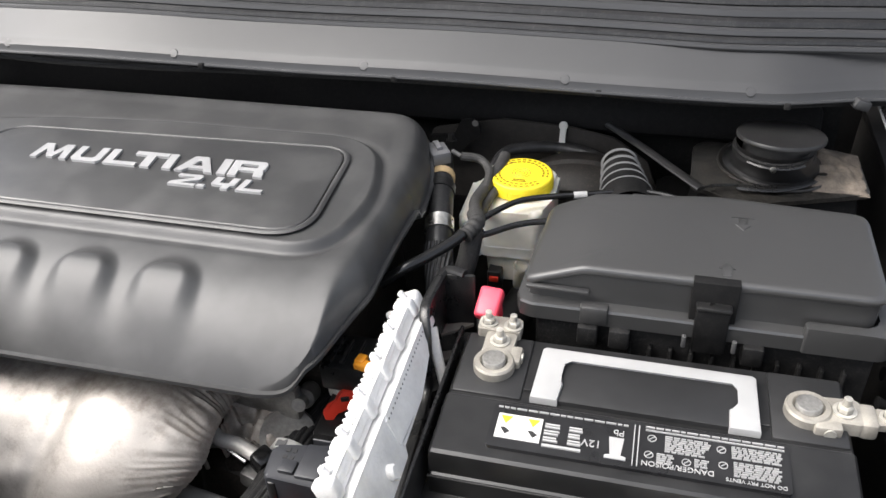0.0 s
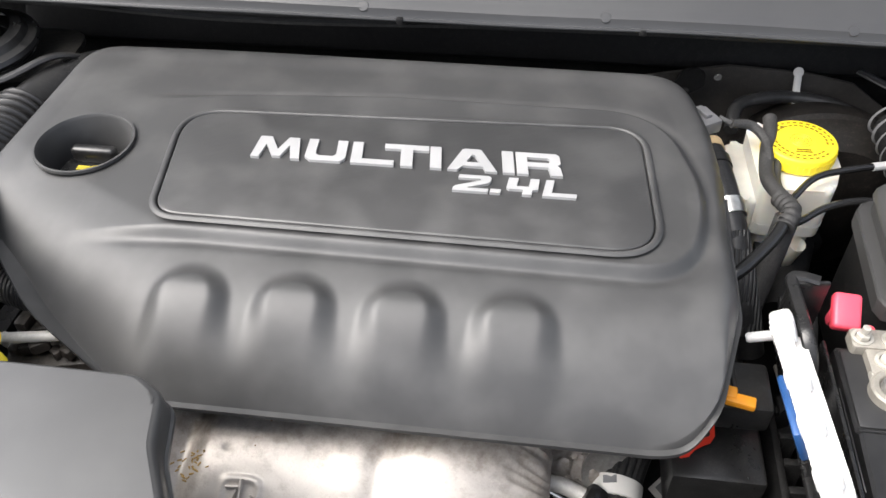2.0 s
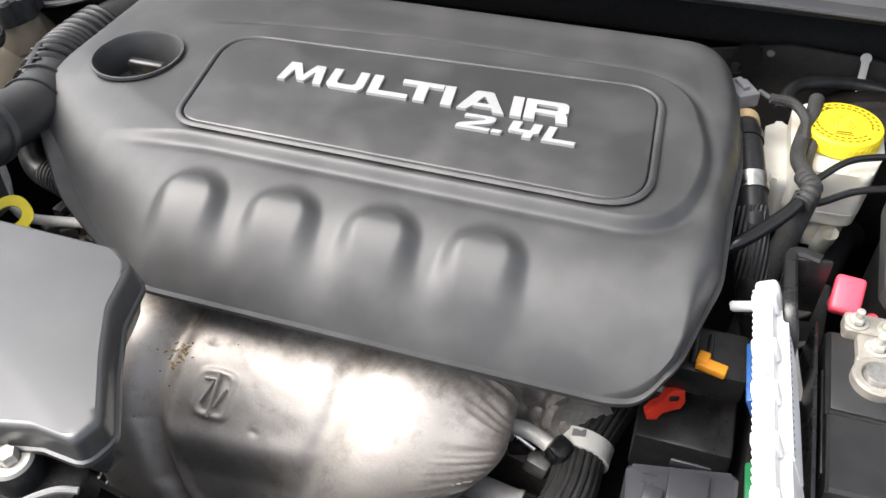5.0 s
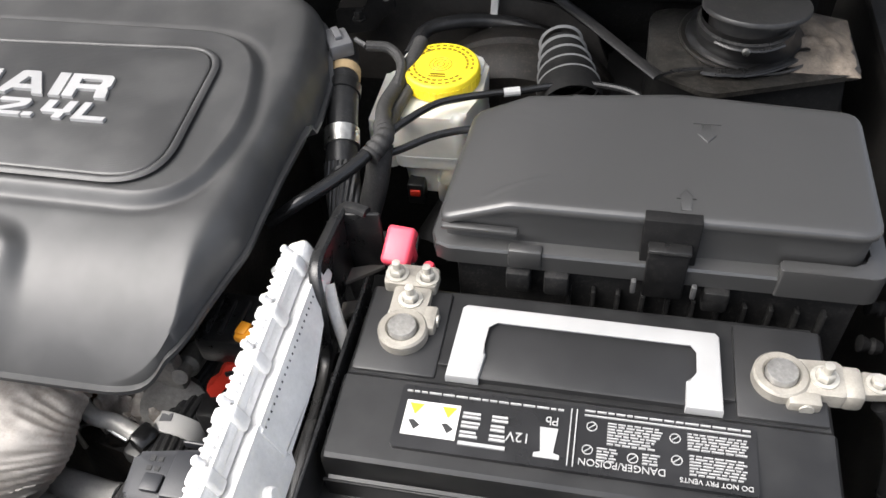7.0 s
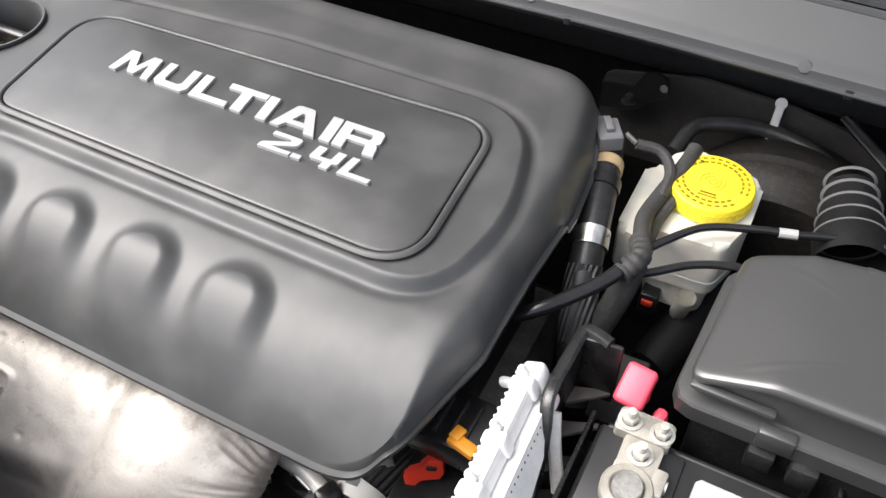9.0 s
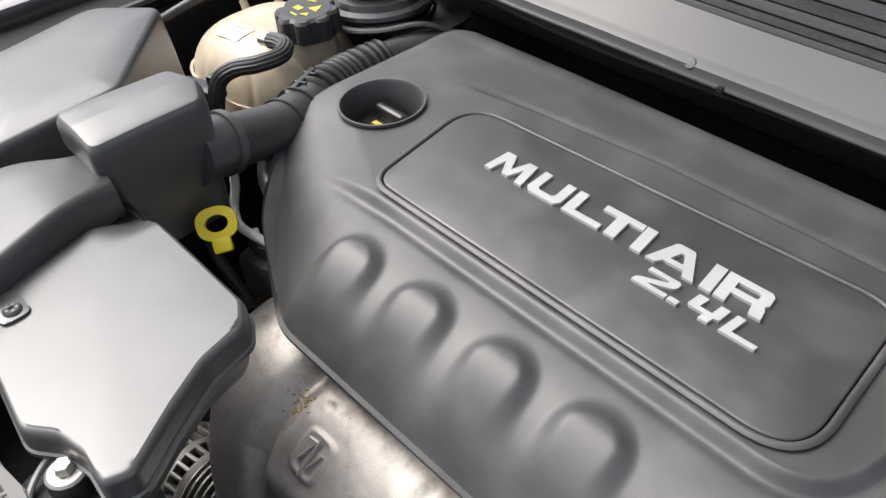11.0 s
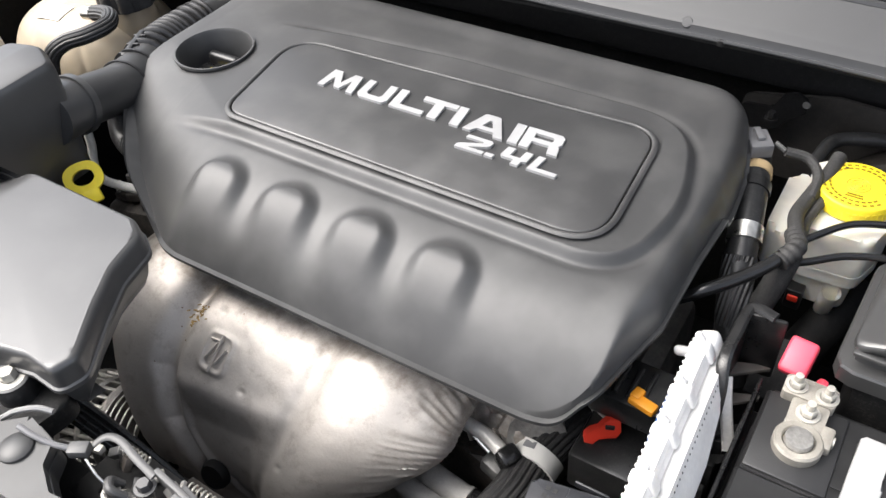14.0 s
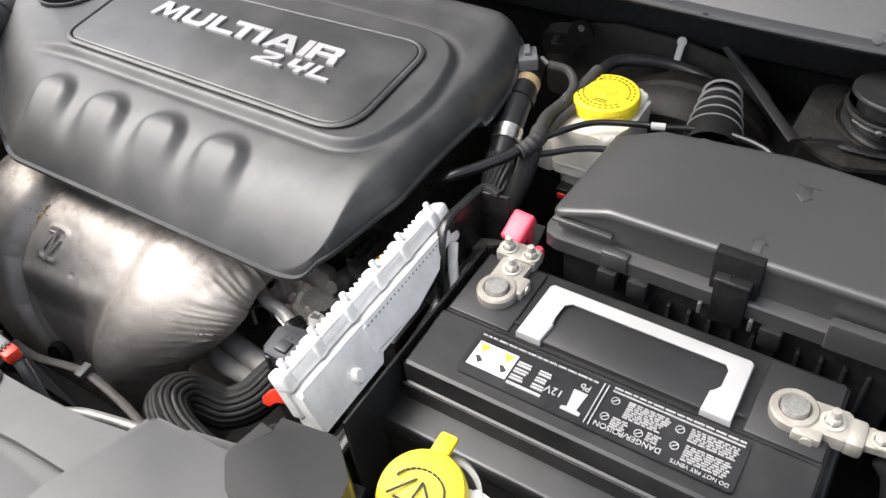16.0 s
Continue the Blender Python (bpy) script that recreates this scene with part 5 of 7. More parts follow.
harness = thing("wiring_harness", (0.19, 0.04, 0.80), "taped black wiring harness with branches", "wiring")
part("main_run", tube([(0.205, 0.128, 0.872), (0.203, 0.110, 0.870), (0.196, 0.075, 0.866), (0.193, 0.045, 0.868), (0.199, 0.018, 0.872), (0.203, 0.001, 0.873)],
                      0.0062, 12, 8), M_TAPE, harness)
part("side_run", tube([(0.202, 0.004, 0.873), (0.190, -0.022, 0.870), (0.172, -0.046, 0.867), (0.155, -0.064, 0.864), (0.135, -0.070, 0.850)], 0.0052, 12, 8), M_CABLE, harness)
part("plug_branch", tube([(0.166, 0.100, 0.884), (0.184, 0.104, 0.880), (0.196, 0.092, 0.874), (0.197, 0.07, 0.868)], 0.0042, 10, 8), M_TAPE, harness)
part("second_run", tube([(0.214, 0.118, 0.868), (0.211, 0.100, 0.866), (0.204, 0.070, 0.862), (0.201, 0.045, 0.862), (0.203, 0.020, 0.866), (0.202, 0.0, 0.866)], 0.0045, 10, 8), M_TAPE, harness)
part("lower_branch", tube([(0.201, 0.0, 0.868), (0.196, -0.010, 0.838), (0.186, -0.030, 0.80), (0.178, -0.05, 0.75)], 0.0095, 12, 8), M_TAPE, harness)
part("tape_wrap", corrugated([(0.198, 0.020, 0.870), (0.203, 0.002, 0.873), (0.196, -0.014, 0.869)], 0.0080, 0.006, 0.0010, 14), M_TAPE, harness)
for z0, pts in ((0, [(0.199, 0.008, 0.866), (0.212, 0.028, 0.868), (0.234, 0.054, 0.868), (0.270, 0.069, 0.868), (0.290, 0.074, 0.868), (0.315, 0.083, 0.868), (0.345, 0.089, 0.868), (0.378, 0.084, 0.866), (0.395, 0.070, 0.860)]),
                (1, [(0.199, -0.006, 0.862), (0.214, 0.004, 0.862), (0.236, 0.022, 0.862), (0.262, 0.034, 0.861), (0.285, 0.036, 0.860)])):
    part("thin_cable", tube(pts, 0.0030, 10, 10), M_CABLE, harness)
part("marker_sleeve", tube([(0.281, 0.0718, 0.868), (0.293, 0.0752, 0.868)], 0.0036, 10, 3), M_WHITE, harness, "white marker sleeve on a cable")

boot = thing("ribbed_rubber_boot", (0.31, 0.12, 0.84), "black ribbed rubber hose with rib glints as pale rings", "hose")
part("bellows", lathe([(0.0255, -0.020), (0.0255, 0.0), (0.0245, 0.004), (0.0235, 0.011), (0.0225, 0.018), (0.0212, 0.026), (0.0198, 0.034), (0.0182, 0.042), (0.0165, 0.052), (0.0, 0.060)], (0.3290, 0.100, 0.852), 32, (-0.2, 0.95, 0.12)), M_INNER, boot)
for k in range(5):
    h = 0.004 + 0.0135 * k
    bend = Vector((-0.2, 0.95, 0.12)).normalized()
    # Pale zinc rings put the glints on the black ribs into the colour.
    part("ring", lathe([(0.0236 - 0.0018 * k, h - 0.0009), (0.0258 - 0.0018 * k, h), (0.0236 - 0.0018 * k, h + 0.0009)], Vector((0.3290, 0.100, 0.852)), 32, bend), M_ZINC, boot)

pipe_run = thing("brake_line", (0.25, 0.2, 0.86), "dark line held by a white clip on the bulkhead", "pipe")
part("line", tube([(0.1833, 0.1641, 0.8317), (0.1921, 0.1949, 0.8386), (0.2171, 0.2101, 0.8395), (0.2466, 0.2183, 0.8372), (0.2762, 0.2143, 0.8361), (0.2983, 0.2045, 0.8329), (0.3158, 0.1929, 0.8265)], 0.0065, 12, 8), M_RUBBER, pipe_run)
part("duct_arm", tube([(0.300, 0.215, 0.872), (0.3147, 0.198, 0.872), (0.340, 0.168, 0.872), (0.370, 0.130, 0.872), (0.396, 0.098, 0.872)], 0.0050, 12, 8, flat=0.45), M_BLACK, pipe_run)
part("clip", turned_box((0.2508, 0.2230, 0.8450), (0.0070, 0.004, 0.032), 0.0012, rx=-35), M_PAPER, pipe_run, "white plastic pipe clip")
part("clip_head", lathe([(0, 0.003), (0.005, 0.002), (0.005, 0), (0, 0)], (0.2505, 0.2320, 0.8575), 14, (0, -1, 0.5)), M_PAPER, pipe_run)

shelf = thing("bulkhead_panel", (0.25, 0.23, 0.80), "black ledge and dark hole bracket on the bulkhead", "panel", kind="structure")
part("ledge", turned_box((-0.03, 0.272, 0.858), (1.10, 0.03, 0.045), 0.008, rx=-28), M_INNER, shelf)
def upright_plate(outline, y, thick):
    """A plate standing across the car: outline in x and z."""
    bm = prism(outline, 0.0, thick, 0.001)
    bmesh.ops.transform(bm, verts=bm.verts, matrix=Matrix(((1, 0, 0, 0), (0, 0, 1, y), (0, 1, 0, 0), (0, 0, 0, 1))))
    return bm


part("dusty_panel", upright_plate(rounded([(0.0971, 0.7536), (0.0971, 0.8418), (0.137, 0.8502), (0.1842, 0.8596), (0.2599, 0.8554), (0.3071, 0.846), (0.3449, 0.8187), (0.3701, 0.7536)], 0.012), 0.2331, 0.004), M_BULK, shelf, "dusty grey bulkhead panel")
part("hole_bracket", upright_plate(rounded([(0.1006, 0.8433), (0.1016, 0.8169), (0.1376, 0.8233), (0.146, 0.837), (0.1603, 0.8476), (0.1592, 0.8613), (0.1492, 0.8666), (0.1376, 0.8634), (0.1291, 0.8454)], 0.004), 0.2139, 0.004), M_INNER, shelf)
part("bracket_hole", lathe([(0, 0.0006), (0.0035, 0.0006), (0.0035, 0)], (0.163, 0.1775, 0.881), 20, (0, -1, 0)), M_PLATE, shelf)
part("stud", nut((0.136, 0.1775, 0.858), 0.004, 0.008), M_INNER, shelf)


# ---- strut towers ----
def strut_tower(c, label, lean):
    x, y, z = c
    ob = thing("strut_tower", (x, y, z - 0.09), label, "strut tower", group="strut towers")
    for name, prof, material in (("mount", [(0.0515, -0.0500), (0.0500, -0.0475), (0.0465, -0.0462), (0.0430, -0.0435), (0.0400, -0.0380), (0.0385, -0.0320), (0.0350, -0.0260), (0.0340, -0.0060)], M_BATT),
                                 ("dusty_ring", [(0.0570, -0.0520), (0.0560, -0.0480), (0.0540, -0.0465), (0.0515, -0.0475), (0.0490, -0.0500)], M_DUSTY)):
        bm = lathe(prof, (x, y, z), 48)
        for vert in bm.verts:
            drop = max(0.0, z - 0.012 - vert.co.z)
            vert.co.x += lean[0] * drop
            vert.co.y += lean[1] * drop
        part(name, bm, material, ob)
    part("notched_ring", lathe([(0.0340, -0.017), (0.0362, -0.016), (0.0362, -0.011), (0.0340, -0.010)], (x, y, z), 48), M_BLACK, ob)
    plate = rounded([(x - 0.070, y - 0.016), (x - 0.022, y - 0.044), (x + 0.092, y - 0.006), (x + 0.090, y + 0.076), (x - 0.068, y + 0.076)], [0.012, 0.03, 0.006, 0.03, 0.02])
    part("plate", prism(plate, z - 0.0545, z - 0.050, 0.0015), M_DUSTY, ob, "dusty black top plate")
    part("skirt", prism([(a, b) for a, b in plate], z - 0.12, z - 0.0540, 0, taper=0.010), M_INNER, ob)
    part("cap", lathe([(0, 0.0), (0.036, 0.0), (0.0392, -0.0008), (0.0400, -0.0022), (0.0400, -0.0042), (0.0370, -0.0055), (0.033, -0.0060), (0.033, -0.02)], (x + 0.006 * (x > 0), y + 0.008 * (x > 0), z), 48, (0, 0.14 * (x > 0), 1)), M_RUBBER, ob, "flat black rubber cap")
    part("shelf", prism(rounded([(x - 0.10, y - 0.06), (x + 0.10, y - 0.06), (x + 0.10, y + 0.12), (x - 0.10, y + 0.12)], 0.02), z - 0.16, z - 0.115, 0.01), M_INNER, ob)
    return ob


right_tower = strut_tower((0.457, 0.138, 0.911), "dusty black strut tower with a flat rubber cap", (0.30, 1.05))
part("tie_bar", tube([(0.430, 0.1185, 0.8655), (0.445, 0.1175, 0.8655), (0.462, 0.1195, 0.8655), (0.484, 0.1300, 0.8655), (0.5034, 0.146, 0.8655)], 0.0052, 8, 8, flat=0.5), M_BLACK, right_tower)
part("tie_bar_edge", tube([(0.428, 0.1155, 0.866), (0.445, 0.1135, 0.866), (0.464, 0.1150, 0.866), (0.486, 0.1255, 0.866), (0.505, 0.1425, 0.866)], 0.0013, 6, 8), M_BLACK, right_tower)
part("strap_end", tube([(0.386, 0.1160, 0.872), (0.3990, 0.1045, 0.870), (0.4080, 0.1130, 0.868), (0.4297, 0.1215, 0.866)], 0.0016, 6, 3, smooth=False), M_BLACK, right_tower)
part("drain_hole", lathe([(0, 0.0008), (0.0062, 0.0008), (0.0062, 0)], (0.5104, 0.1421, 0.8612), 18), M_INK, right_tower)
part("clip_tab", turned_box((0.507, 0.153, 0.866), (0.016, 0.010, 0.006), 0.002, rz=25), M_DUSTY, right_tower)
part("cap_clip", tube([(0.434, 0.1115, 0.897), (0.446, 0.1040, 0.897), (0.458, 0.1020, 0.897), (0.470, 0.1040, 0.897), (0.482, 0.1115, 0.897)], 0.0026, 8, 6, flat=0.6), M_BLACK, right_tower)
part("clip_bolt", lathe([(0, 0.003), (0.0025, 0.0025), (0.003, 0)], (0.455, 0.1000, 0.897), 10, (0, -1, 0)), M_STEEL, right_tower)
def dust_bank(u, v):
    """Road dust banked up between the mount and the end of the plate."""
    x, y = 0.492 + 0.056 * u, 0.128 + 0.080 * v + 0.02 * (1 - u) * v
    edge = min(u, 1 - u, v, 1 - v) * 4
    return (x, y, 0.8605 + min(1.0, edge) * (0.004 + 0.010 * (1 - u) + 0.006 * noise.noise((x * 90, y * 90, 2.0))))


part("dust_bank", sheet(dust_bank, 30, 30, 0.001), M_BEIGE, right_tower, "beige road dust on the plate")
left_tower = strut_tower((-0.558, 0.130, 0.930), "black strut tower with a flat rubber cap beside the coolant tank", (0.0, 0.4))
part("collar", lathe([(0.046, -0.034), (0.066, -0.034), (0.068, -0.030), (0.066, -0.026), (0.058, -0.024), (0.054, -0.018), (0.044, -0.016)], (-0.558, 0.134, 0.930), 48), M_BLACK, left_tower)
part("tie_bar", tube([(-0.62, 0.075, 0.895), (-0.58, 0.062, 0.895), (-0.53, 0.063, 0.895), (-0.49, 0.08, 0.9), (-0.455, 0.115, 0.905), (-0.43, 0.15, 0.880)], 0.005, 8, 6, flat=0.6), M_RUBBER, left_tower)

# ---- right inner wing with hood strut ----
wing = thing("inner_wing", (0.62, 0.1, 0.5), "black inner wing panel with a flange", "inner wing", kind="structure")
part("panel", sheet(lambda u, v: (0.572 + 0.01 * v + 0.01 * u, -0.55 + 0.95 * u, 0.38 + 0.46 * v), 10, 8, 0.003), M_WING, wing)
part("flange", box(0.580, 0.80, -0.60, 0.40, 0.832, 0.842, 0.003), M_WING, wing)
part("outer_skin", prism([(0.566, -0.262), (0.80, -0.262), (0.80, -0.02), (0.650, -0.02), (0.632, -0.070), (0.613, -0.110), (0.600, -0.144), (0.586, -0.186), (0.577, -0.217)], 0.845, 0.862, 0.003), M_HOOD, wing, "white painted fender edge")
part("rail", turned_box((0.690, 0.15, 0.850), (0.02, 0.5, 0.02), 0.004, rz=-4), M_PAINT, wing)
prop = thing("hood_gas_strut", (0.64, 0.12, 0.85), "hood gas strut with a chrome rod and ball end", "gas strut")
part("rod", tube([(0.605, 0.115, 0.862), (0.584, 0.42, 1.20)], 0.0042, 12, 3, smooth=False), M_CHROME, prop)
part("end_socket", tube([(0.604, 0.093, 0.836), (0.6055, 0.122, 0.870)], 0.0070, 14, 3, smooth=False), M_BLACK, prop)
part("ball_stud", lathe([(0, 0), (0.008, 0), (0.009, 0.004), (0.005, 0.006), (0.0045, 0.018), (0, 0.02)], (0.586, 0.102, 0.848), 18, (1, 0, 0)), M_OLDALU, prop)
hinge = thing("hinge_plate", (0.63, 0.02, 0.842), "pale metal plate with a bolt and a hole on the wing", "bracket")
part("plate", prism(rounded([(0.566, -0.017), (0.572, -0.002), (0.611, 0.011), (0.645, 0.012), (0.645, -0.050), (0.599, -0.048), (0.594, -0.071), (0.574, -0.058), (0.571, -0.038)], 0.005), 0.846, 0.850, 0.001), M_ZINC, hinge)
part("bolt", nut((0.594, -0.016, 0.850), 0.0072, 0.010, washer=1.75), M_NUT, hinge)
part("hole", lathe([(0, 0.0006), (0.0055, 0.0006), (0.0055, 0)], (0.588, -0.0555, 0.8502), 20), M_INK, hinge)
part("web", prism([(0.586, 0.082), (0.584, 0.002), (0.592, 0.002), (0.612, 0.074)], 0.844, 0.8475, 0.001), M_WINGGREY, hinge)
part("edge_wire", tube([(0.5825, 0.075, 0.849), (0.5815, 0.04, 0.849), (0.5830, 0.004, 0.851)], 0.0010, 6, 4), M_ZINC, hinge)
hw = thing("hinge_bracket", (0.58, 0.15, 0.85), "grey hinge bracket with a folded silver clip", "bracket")
part("face", sheet(lambda u, v: (0.587 - 0.040 * v + (0.040 + 0.017 * v) * u, 0.110 + 0.080 * v, 0.854 + 0.073 * v - 0.018 * u * (1 - v) + 0.004 * math.sin(9 * v) * u), 12, 16, 0.002), M_WINGGREY, hw)
part("face_edge", tube([(0.587 - 0.040 * v, 0.109 + 0.080 * v, 0.855 + 0.073 * v) for v in (0, 0.25, 0.5, 0.75, 1)], 0.0012, 6, 4), M_ZINC, hw)
part("clip", sheet(lambda u, v: (0.560 + 0.028 * u, 0.146 - 0.006 * math.sin(math.pi * min(1, 1.2 * u)) + 0.004 * v, 0.926 - 0.019 * v + 0.010 * max(0.0, u - 0.75) * (1 - v) + 0.003 * math.sin(8 * u)), 24, 6, 0.001), M_ZINC, hw, "folded silver clip")
for k in range(3):
    part("clip_rib", tube([(0.5635 + 0.0075 * k, 0.1405, 0.926), (0.5640 + 0.0075 * k, 0.1440, 0.908)], 0.0011, 6, 3), M_STEEL, hw)
part("hole", lathe([(0, 0.0006), (0.005, 0.0006), (0.005, 0)], (0.585, 0.176, 0.918), 16, (0, -0.7, 0.7)), M_INK, hw)
fs = thing("fender_seal", (0.57, -0.2, 0.86), "tan weathered seal strip along the fender edge", "seal")
part("strip", tube([(0.545, -0.262, 0.860), (0.557, -0.217, 0.860), (0.566, -0.186, 0.860), (0.580, -0.144, 0.860), (0.592, -0.116, 0.860), (0.612, -0.070, 0.860)], 0.0048, 8, 6, flat=0.5), M_TAUPE, fs)
part("dark_channel", tube([(0.556, -0.262, 0.858), (0.568, -0.217, 0.858), (0.577, -0.186, 0.858), (0.591, -0.144, 0.858), (0.604, -0.110, 0.858), (0.624, -0.070, 0.858)], 0.0060, 8, 6, flat=0.4), M_CABLE, fs)
cond = thing("wing_harness", (0.58, -0.1, 0.72), "ribbed black conduit with a taped end on the inner wing", "wiring")
part("taped_end", tube([(0.563, -0.058, 0.803), (0.562, -0.078, 0.800), (0.5605, -0.100, 0.795)], 0.0088, 14, 6), M_BROWNTAPE, cond)
part("conduit", corrugated([(0.5606, -0.098, 0.796), (0.561, -0.13, 0.79), (0.562, -0.18, 0.78), (0.563, -0.26, 0.76)], 0.0092, 0.0055, 0.0018, 16), M_MATT, cond)
for p in ((0.556, -0.055, 0.806), (0.550, -0.080, 0.797)):
    part("push_clip", lathe([(0, 0), (0.004, 0), (0.006, 0.006), (0.004, 0.008), (0.006, 0.014), (0, 0.016)], p, 12, (-1, 0, 0.2)), M_INNER, cond)


# ---- air intake: duct, resonator, filter box, hose ----
duct = thing("air_intake_duct", (-0.30, -0.34, 0.88), "grey moulded plastic air intake duct held by screws", "air duct")


def throat_edge(y):
    """Where the raised throat ends towards the flat of the duct."""
    return -0.3185 - 0.052 * (y + 0.392) / 0.122


def duct_flat():
    plan = rounded([(-0.335, -0.388), (-0.212, -0.400), (-0.194, -0.386), (-0.172, -0.381), (-0.146, -0.3825), (-0.1405, -0.366), (-0.163, -0.332), (-0.181, -0.300),
                    (-0.1885, -0.268), (-0.207, -0.2565), (-0.300, -0.2555), (-0.385, -0.256), (-0.385, -0.33)],
                   [0.003, 0.018, 0.014, 0.01, 0.008, 0.010, 0.03, 0.03, 0.012, 0.015, 0.02, 0.01, 0.01], 6)
    ring = resample(plan, 220)
    cx, cy = -0.26, -0.325
    bm = bmesh.new()
    rows = []
    steps = [(k / 40, 0.0, 0.9432 - 0.0012 * (k / 40) ** 2) for k in range(39)]
    steps += [(1.0, -0.0042, 0.9418), (1.0, -0.0028, 0.9414), (1.0, -0.0013, 0.9402), (1.0, -0.0003, 0.9382), (1.0, 0.0, 0.9355), (1.0, 0.0006, 0.926), (1.0, 0.0006, 0.9245), (1.0, 0.0022, 0.9235),
              (1.0, 0.0022, 0.9205), (1.0, -0.001, 0.9195), (1.0, -0.006, 0.903), (1.0, -0.012, 0.892), (1.0, -0.026, 0.888)]
    for s, off, z in steps:
        row = []
        for x, y in (ring if not off else offset_ring(ring, off)):
            px, py = cx + (x - cx) * s, cy + (y - cy) * s
            beside = px - throat_edge(py)
            deep = float(smoothstep(-0.372, -0.29, py))
            dip = (0.001 + 0.006 * deep) * math.exp(-(max(beside, 0.0) / (0.005 + 0.005 * deep)) ** 2)
            back = 0.020 * float(smoothstep(-0.300, -0.258, py)) * float(smoothstep(-0.315, -0.365, px))
            row.append(bm.verts.new((px, py, z - (dip + back if z > 0.93 else 0))))
        rows.append(row)
    n = len(ring)
    for a, b in zip(rows, rows[1:]):
        for k in range(n):
            bm.faces.new((a[k], a[(k + 1) % n], b[(k + 1) % n], b[k]))
    bmesh.ops.remove_doubles(bm, verts=bm.verts, dist=1e-6)
    return bm


part("lower_shell", duct_flat(), M_DUCT, duct, sharp=50)


def throat_block(y0, y1, grow, top):
    """The raised throat, boxy with a softly rolled shoulder: its front end narrows towards the resonator."""
    rows = []
    for i in range(25):
        y = y0 + (y1 - y0) * i / 24
        k = float(smoothstep(-0.33, -0.262, y))
        x0, x1 = -0.444 - grow + 0.012 * k, throat_edge(y) + grow
        z1 = top - 0.010 * k * k
        sh = 0.007
        row = [(x0 - 0.004, 0.880), (x0 - 0.001, 0.930), (x0, z1 - sh), (x0 + 0.3 * sh, z1 - 0.3 * sh), (x0 + sh, z1)]
        row += [(x0 + (x1 - x0) * t, z1) for t in (0.3, 0.5, 0.7)]
        row += [(x1 - sh, z1), (x1 - 0.55 * sh, z1 - 0.10 * sh), (x1 - 0.25 * sh, z1 - 0.33 * sh), (x1, z1 - sh), (x1 + 0.001, 0.945), (x1 + 0.002, 0.925)]
        rows.append([(x, y, z) for x, z in row])
    bm = bmesh.new()
    made = [[bm.verts.new(p) for p in row] for row in rows]
    for a, b in zip(made, made[1:]):
        for k in range(len(a) - 1):
            bm.faces.new((a[k], a[k + 1], b[k + 1], b[k]))
    bm.faces.new(made[0][::-1])
    bm.faces.new(made[-1])
    bmesh.ops.recalc_face_normals(bm, faces=bm.faces)
    return bm


part("throat", throat_block(-0.390, -0.262, 0.0, 0.963), M_DUCT, duct, sharp=50)
part("strap", throat_block(-0.3905, -0.358, 0.0020, 0.9650), M_DUCT, duct, sharp=50)
part("strap_lip", throat_block(-0.3945, -0.3905, 0.0036, 0.9668), M_DUCT, duct, sharp=50)
part("throat_end", prism(rounded([(-0.450, -0.275), (-0.408, -0.275), (-0.405, -0.250), (-0.446, -0.250)], 0.008), 0.87, 0.925, 0.006), M_DUCT, duct)


def scoop(u, v):
    """A boxy hood over the radiator top: flat roof, a crisp shoulder and a leaning side wall."""
    y = -0.398 - 0.20 * v
    x0, x1 = -0.500 - 0.02 * v, -0.324 + 0.144 * v
    z1 = 0.962 - 0.030 * v * v
    sh = 0.006
    prof = [(x0 - 0.01, 0.88), (x0, z1 - sh), (x0 + sh, z1), (x0 + 0.3 * (x1 - x0), z1 + 0.001), (x0 + 0.6 * (x1 - x0), z1 + 0.001), (x1 - 2 * sh, z1), (x1 - sh, z1 - 0.0005),
            (x1 - 0.4 * sh, z1 - 0.0022), (x1, z1 - sh), (x1 + 0.006, z1 - 0.020), (x1 + 0.020, 0.912), (x1 + 0.024, 0.905)]
    f = u * (len(prof) - 1)
    i = min(int(f + 1e-6), len(prof) - 2)
    t = f - i
    return (prof[i][0] * (1 - t) + prof[i + 1][0] * t, y, prof[i][1] * (1 - t) + prof[i + 1][1] * t)


scoop_ob = thing("air_scoop", (-0.38, -0.48, 0.88), "grey plastic air scoop ahead of the intake duct", "air scoop")
part("shell", sheet(scoop, 44, 16, 0.003), M_DUCT, scoop_ob, sharp=40)
part("lip", tube([scoop(i / 44, 0.0) for i in range(45)], 0.0022, 8, 2), M_DUCT, scoop_ob)
for x, y, z, inner in ((-0.3040, -0.3660, 0.9432, -1), (-0.4535, -0.3700, 0.9585, 1)):
    end = [(x + inner * 0.020, y - 0.0105), (x - inner * 0.009, y - 0.0105), (x - inner * 0.009, y + 0.0090), (x + inner * 0.020, y + 0.0105)]
    ear = part("ear", prism(rounded(end if inner > 0 else end[::-1], 0.006), z - 0.003, z + 0.0016, 0.0008), M_DUCT, duct)
    zs = z + 0.0022
    part("screw", lathe([(0.0062, -0.002), (0.0062, 0.0004), (0.0046, 0.0016), (0.0018, 0.0016), (0.0016, 0.0006), (0, 0.0006)], (x, y, zs), 20), M_INK, ear, "black cross-head screw")
    for k in range(5):
        a = 2 * math.pi * k / 5
        part("screw_lobe", box(x + 0.0033 * math.cos(a) - 0.0008, x + 0.0033 * math.cos(a) + 0.0008, y + 0.0033 * math.sin(a) - 0.0008, y + 0.0033 * math.sin(a) + 0.0008, zs + 0.0008, zs + 0.0019, 0), M_GREYCON, ear)

